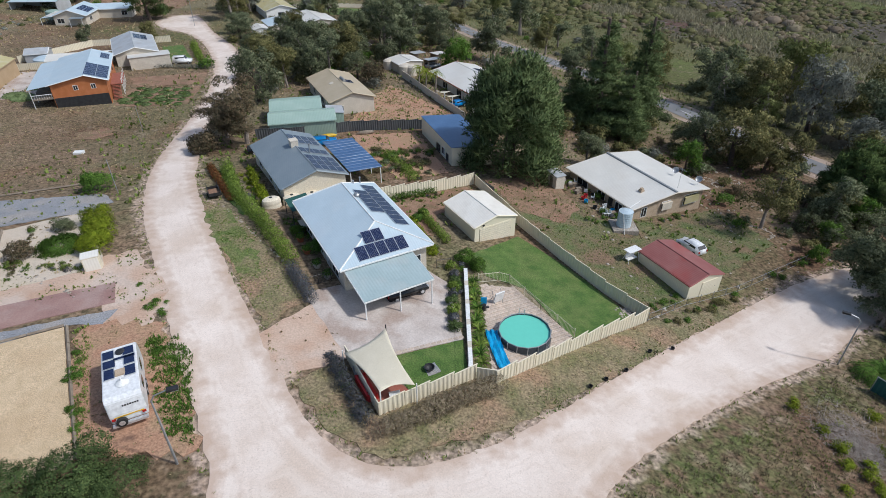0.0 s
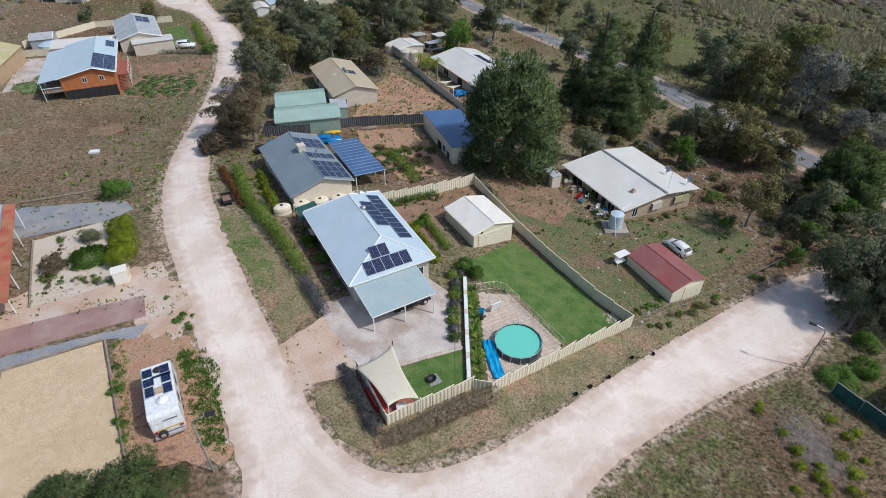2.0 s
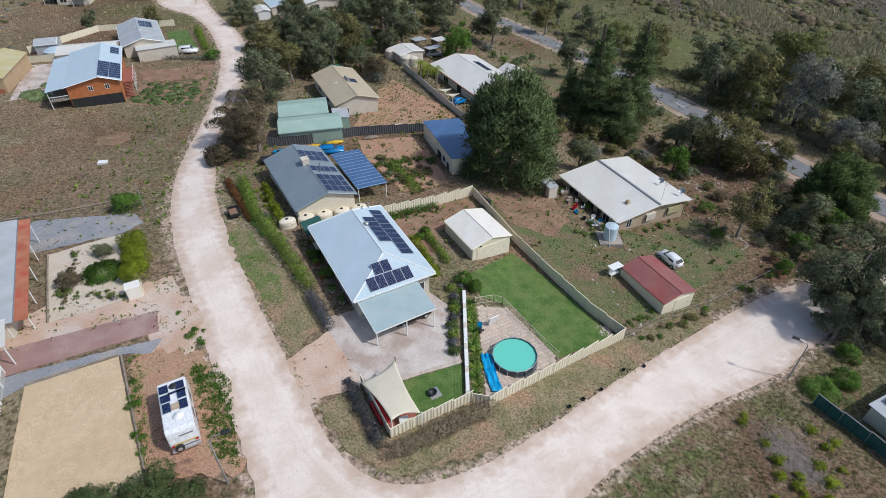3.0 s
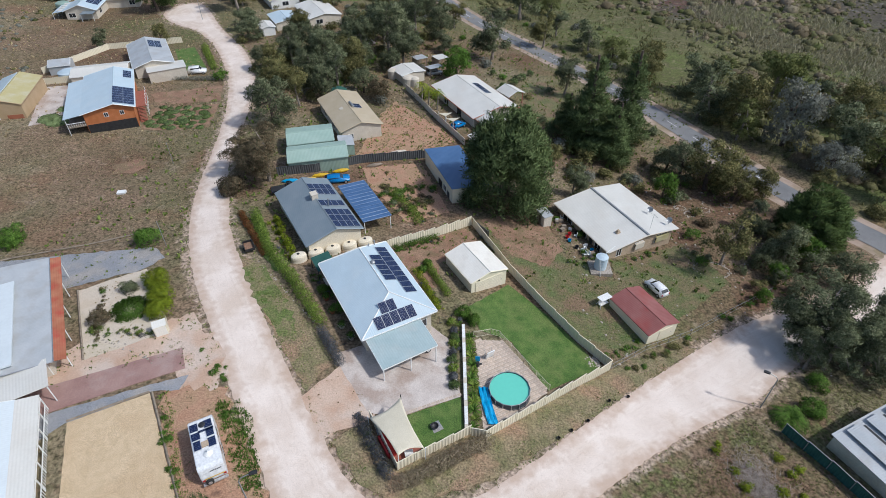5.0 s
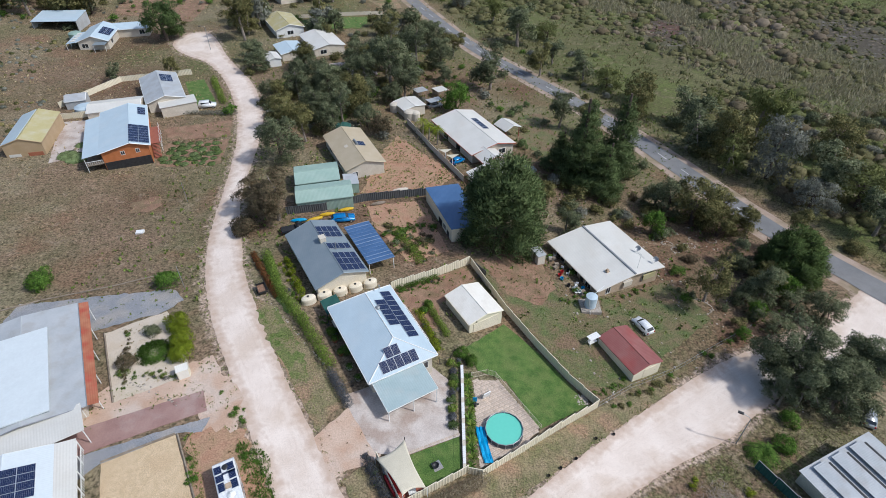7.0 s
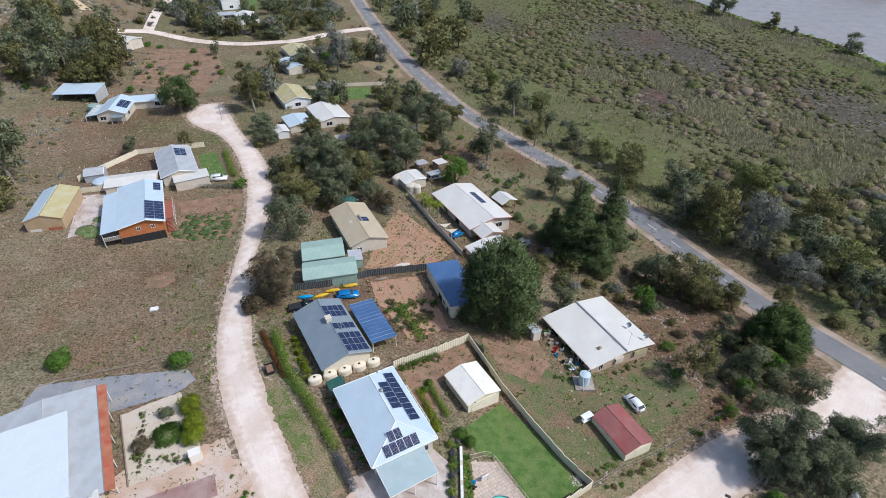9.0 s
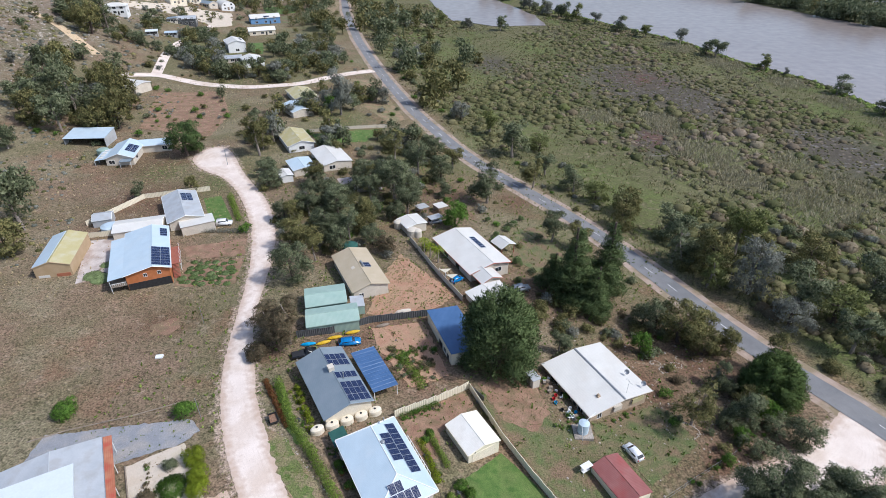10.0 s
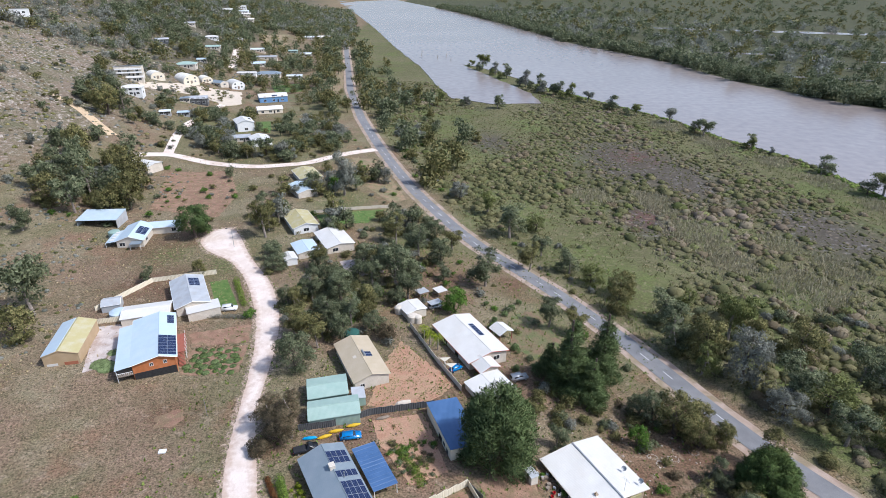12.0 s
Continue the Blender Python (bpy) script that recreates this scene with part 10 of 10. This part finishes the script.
# brush heap on the corner block
bh = thing("brush_heap", "heap of dead grey branches on dry grass", "brush heap", 34.2, 29.0, 0)
rb = random.Random(4)
for k in range(70):
    a, l_, x, y = rb.uniform(0, 6.28), rb.uniform(0.6, 2.2), rb.gauss(0, 1.3), rb.gauss(0, 1.9)
    part("branch", rods(((x, y, rb.uniform(0.05, 0.5)), (x + math.cos(a) * l_, y + math.sin(a) * l_, rb.uniform(0.05, 0.6)), 0.028, 0.01), sides=4), M["bark"], bh)
tw = np.random.default_rng(14)
ta, tl = tw.uniform(0, 6.28, 2600), tw.uniform(0.25, 0.9, 2600)
tp = np.stack([tw.normal(0, 1.25, 2600), tw.normal(0, 1.9, 2600), tw.uniform(0.03, 0.4, 2600)], 1)
td = np.stack([np.cos(ta) * tl, np.sin(ta) * tl, tw.normal(0, 0.12, 2600)], 1)
ts = np.stack([-np.sin(ta), np.cos(ta), np.zeros(2600)], 1) * 0.022
twigs = new("twig", raw_mesh("twig", np.stack([tp - ts, tp + ts, tp + td], 1).reshape(-1, 3), np.arange(7800).reshape(-1, 3), M["bark"]))
twigs.parent = bh
tagged(twigs, kind="stuff")
for i in range(9):
    plant("weed_clump", "bright yellow-green weed clump by dead branches", "plant", "bush", "bright", 34.2 + rb.gauss(0, 3), 28.6 + rb.gauss(0, 3), rb.uniform(0.3, 0.7), 320, 0.14, 0.9, group="yellow weeds")
# vines on a trellis beside the grey-roofed house
for k in range(7):
    x, y = -26.6 + 0.75 * k, 70.6 - 1.6 * k
    plant("vine", "leafy bright green vine on a trellis", "plant", "bush", "bright", x, y, plant_rng.uniform(0.6, 0.9), 420, 0.13, 1.7, group="trellis vines")
# teal shade cloth and table beside the middle house
tc = thing("shade_cloth", "teal shade cloth stretched beside the house", "shade cloth", -16.9, 58.4, -61)
slab("canvas", [(-1.6, -1.4, 2.0), (1.6, -1.4, 1.9), (1.6, 1.2, 2.4), (-1.6, 1.2, 2.3)], M["greencloth"], tc, 0.02)
posts(tc, [(-1.6, -1.4), (1.6, -1.4)], -0.2, 2.0, 0.04, "dark")
ot = thing("outdoor_table", "grey outdoor table beside the house", "table", -16.0, 55.6, -61)
part("tabletop", boxes((-0.9, 0.9, -0.5, 0.5, 0.7, 0.75)), M["palewall"], ot)
for u in (-0.8, 0.8):
    for v in (-0.4, 0.4):
        part("leg", boxes((u - 0.04, u + 0.04, v - 0.04, v + 0.04, 0, 0.7)), M["dark"], ot)
gt = thing("water_tank", "dark green rainwater tank behind the tan-roofed house", "water tank", -24.6, 122.6)
part("body", lathe(bmesh.new(), [(2.0, -0.4), (2.05, 0.6), (2.0, 1.2), (2.05, 1.9), (1.5, 2.3), (0.3, 2.5)], 24), M["greencloth"], gt)
for k in range(2):
    s_ = thing("shade_sail", "small cream shade sail beside a white-roofed house", "shade sail", 0.6 + 1.6 * k, 111.8 - 2.2 * k, -60)
    slab("canvas", [(-1.3, -1.2, 2.2), (1.3, -1.0, 2.6), (0.2, 1.4, 2.4)], M["sail"], s_, 0.02)
    posts(s_, [(-1.3, -1.2), (1.3, -1.0)], -0.2, 2.6, 0.04, "white")
# dead trunks in the backwater
for x, y, h in ((-30, 820, 9), (-8, 790, 6), (4, 800, 7), (10, 770, 4)):
    e = thing("dead_tree", "bare dead trunk standing in the backwater", "tree", x, y, 0, group="drowned trunks")
    part("trunk", rods(((0, 0, -1), (0.6, 0.2, h * 0.6), 0.5, 0.3), ((0.6, 0.2, h * 0.6), (0.1, 0.5, h), 0.3, 0.1), ((0.6, 0.2, h * 0.5), (2.0, 0.2, h * 0.85), 0.2, 0.06)), M["bark"], e)

wb = thing("pit_cover", "small white concrete pit cover in a dry paddock", "cover", -56.4, 80.4, 10)
part("lid", boxes((-0.7, 0.7, -0.5, 0.5, -0.1, 0.35)), M["white"], wb)
# timber edging round the sand yard
ye = thing("yard_edging", "grey timber sleeper edging round sand and gravel yards", "edging", -32.6, 36.6, 0)
for (xa, ya), (xb, yb) in (((-32.4, 36.5), (-24.5, 23.4)), ((-39.9, 32.8), (-32.6, 36.6)), ((-49.3, 53.2), (-42.2, 40.9)), ((-68.0, 58.4), (-63.1, 60.8)), ((-63.1, 60.8), (-53.4, 64.1)), ((-53.4, 64.1), (-46.5, 67.2))):
    n = int(math.hypot(xb - xa, yb - ya) / 2.4)
    for i in range(n):
        p, q = [(xa + (xb - xa) * f / n, ya + (yb - ya) * f / n) for f in (i, i + 0.97)]
        part("sleeper", rods((((p[0] + 32.6), p[1] - 36.6, gzf(*p) - gzf(-32.6, 36.6) + 0.12), (q[0] + 32.6, q[1] - 36.6, gzf(*q) - gzf(-32.6, 36.6) + 0.12), 0.14), sides=4), M["timber"], ye)
# ---- the village beyond ----
def arch_barn(name, label, c, ang, L, W, wall_h, roof_mat, wall_mat):
    """A shed whose roof is one round arch, with framed windows and a door in its near end."""
    e = thing(name, label, "barn", c[0], c[1], ang, group="arched barns")
    prof = [(-W / 2, -2.0), (-W / 2, wall_h * 0.55)] + [(-W / 2 * math.cos(t), wall_h * 0.55 + W * 0.36 * math.sin(t)) for t in np.linspace(0.15, math.pi - 0.15, 13)] + [(W / 2, wall_h * 0.55), (W / 2, -2.0)]
    bm = bmesh.new()
    rows = [[bm.verts.new((x, y, z)) for y, z in prof] for x in (-L / 2, L / 2)]
    for a_, b_, c_, d_ in zip(rows[0], rows[0][1:], rows[1][1:], rows[1]):
        bm.faces.new((a_, d_, c_, b_))
    part("roof", bm, roof_mat, e)
    for x in (-L / 2 + 0.15, L / 2 - 0.15):
        bm = bmesh.new()
        f = [bm.verts.new((x - 0.1, y * 0.985, z - 0.06)) for y, z in prof]
        g = [bm.verts.new((x + 0.1, y * 0.985, z - 0.06)) for y, z in prof]
        bm.faces.new(f[::-1]); bm.faces.new(g)
        part("wall", bm, wall_mat, e)
    for s_ in (-W * 0.24, W * 0.24):
        for z in ((0.8, 3.4) if wall_h > 3 else (0.8,)):
            window(e, "x+", s_, z, 1.3, 1.2, L - 0.1, W)
    door(e, "x+", 0.0, 0, 1.6, 2.2, L - 0.1, W, "timber")
    return e


for i, (x, y, ang, l_, w_, h_, rise, shape, mt, wl, sort) in enumerate(PLOTS):
    tone = {"greyroof": "grey", "greenroof": "pale green", "blueroof": "pale blue", "zinc": "dull tin", "creamroof": "cream"}.get(mt, "white")
    if shape == "arch":
        arch_barn("barn", "cream-white arched steel barn in the village", (x, y), ang, l_, w_, h_, M[mt], M[wl])
        continue
    side = [("y-", l_ * f, z, 1.8, 1.3) for z in ((0.9, 3.5) if h_ > 4 else (0.9,)) for f in (-0.3, 0.0, 0.3)]
    e, sh_ = building("house", ("two-storey " if h_ > 4 else "") + "village house with a " + tone + " roof among trees", (x, y), ang, l_, w_, h_, rise, shape, mt, wl, 0.35, wins=side + [("x+", 0, 0.9, 2.0, 1.3), ("x-", 0, 0.9, 2.0, 1.3)], doors=(("y-", l_ * 0.15, 0, 1.0, 2.05, "dark"),), group="village houses")
    if sort == "solar":
        solar(e, sh_["y+" if ang < 0 else "y-"], l_ * 0.45, 1.0, 4, 1, 1.0, 1.65)
    if sort == "flats":
        solar(e, sh_["top"], 1.5, 1.5, 10, 3, 1.0, 1.65)
        for z in (2.6, 5.0):
            part("balcony", boxes((-8.6, 8.9, -6.6, -4.7, z, z + 0.18), (-8.6, 8.9, -6.6, -6.5, z + 0.18, z + 1.0)), M["white"], e, "white balcony along the front")
        for k in range(5):
            part("post", boxes((-8.5 + 4.3 * k, -8.35 + 4.3 * k, -6.55, -6.4, -2.5, 6.4)), M["white"], e)
hs, _ = building("shed", "pale roofed house half hidden by dark trees", (-147, 262), -20, 14, 10, 3.0, 0.8, "gx", "whiteroof", "palewall", 0.3, category="house")

# ---- paving by the pool, piece by piece ----
pv = thing("pool_paving", "square pale pavers round the pool, some uneven", "paving", 7.5, 41.5, 0, kind="structure")
pav = [s[2] for s in SHEETS if s[0] == "pool_bed"][0]
mp_ = boxes((-0.235, 0.235, -0.235, 0.235, -0.06, 0.06))
pme = bpy.data.meshes.new("paver"); mp_.to_mesh(pme); mp_.free(); pme.materials.append(M["paver"])
for i in range(-16, 17):
    for j in range(-22, 23):
        a = radians(34)
        x, y = 7.5 + 0.5 * (i * math.cos(a) - j * math.sin(a)), 41.5 + 0.5 * (i * math.sin(a) + j * math.cos(a))
        if inside(np.array([x]), np.array([y]), pav)[0] and math.hypot(x - 7.75, y - 39.1) > 2.3:
            o = new("paver", pme)
            o.parent = pv
            o.matrix_basis = pose(x - 7.5, y - 41.5, gzf(x, y) - gzf(7.5, 41.5) + 0.04 + rb.uniform(-0.008, 0.008), -3, 4, 34 + rb.uniform(-1, 1))
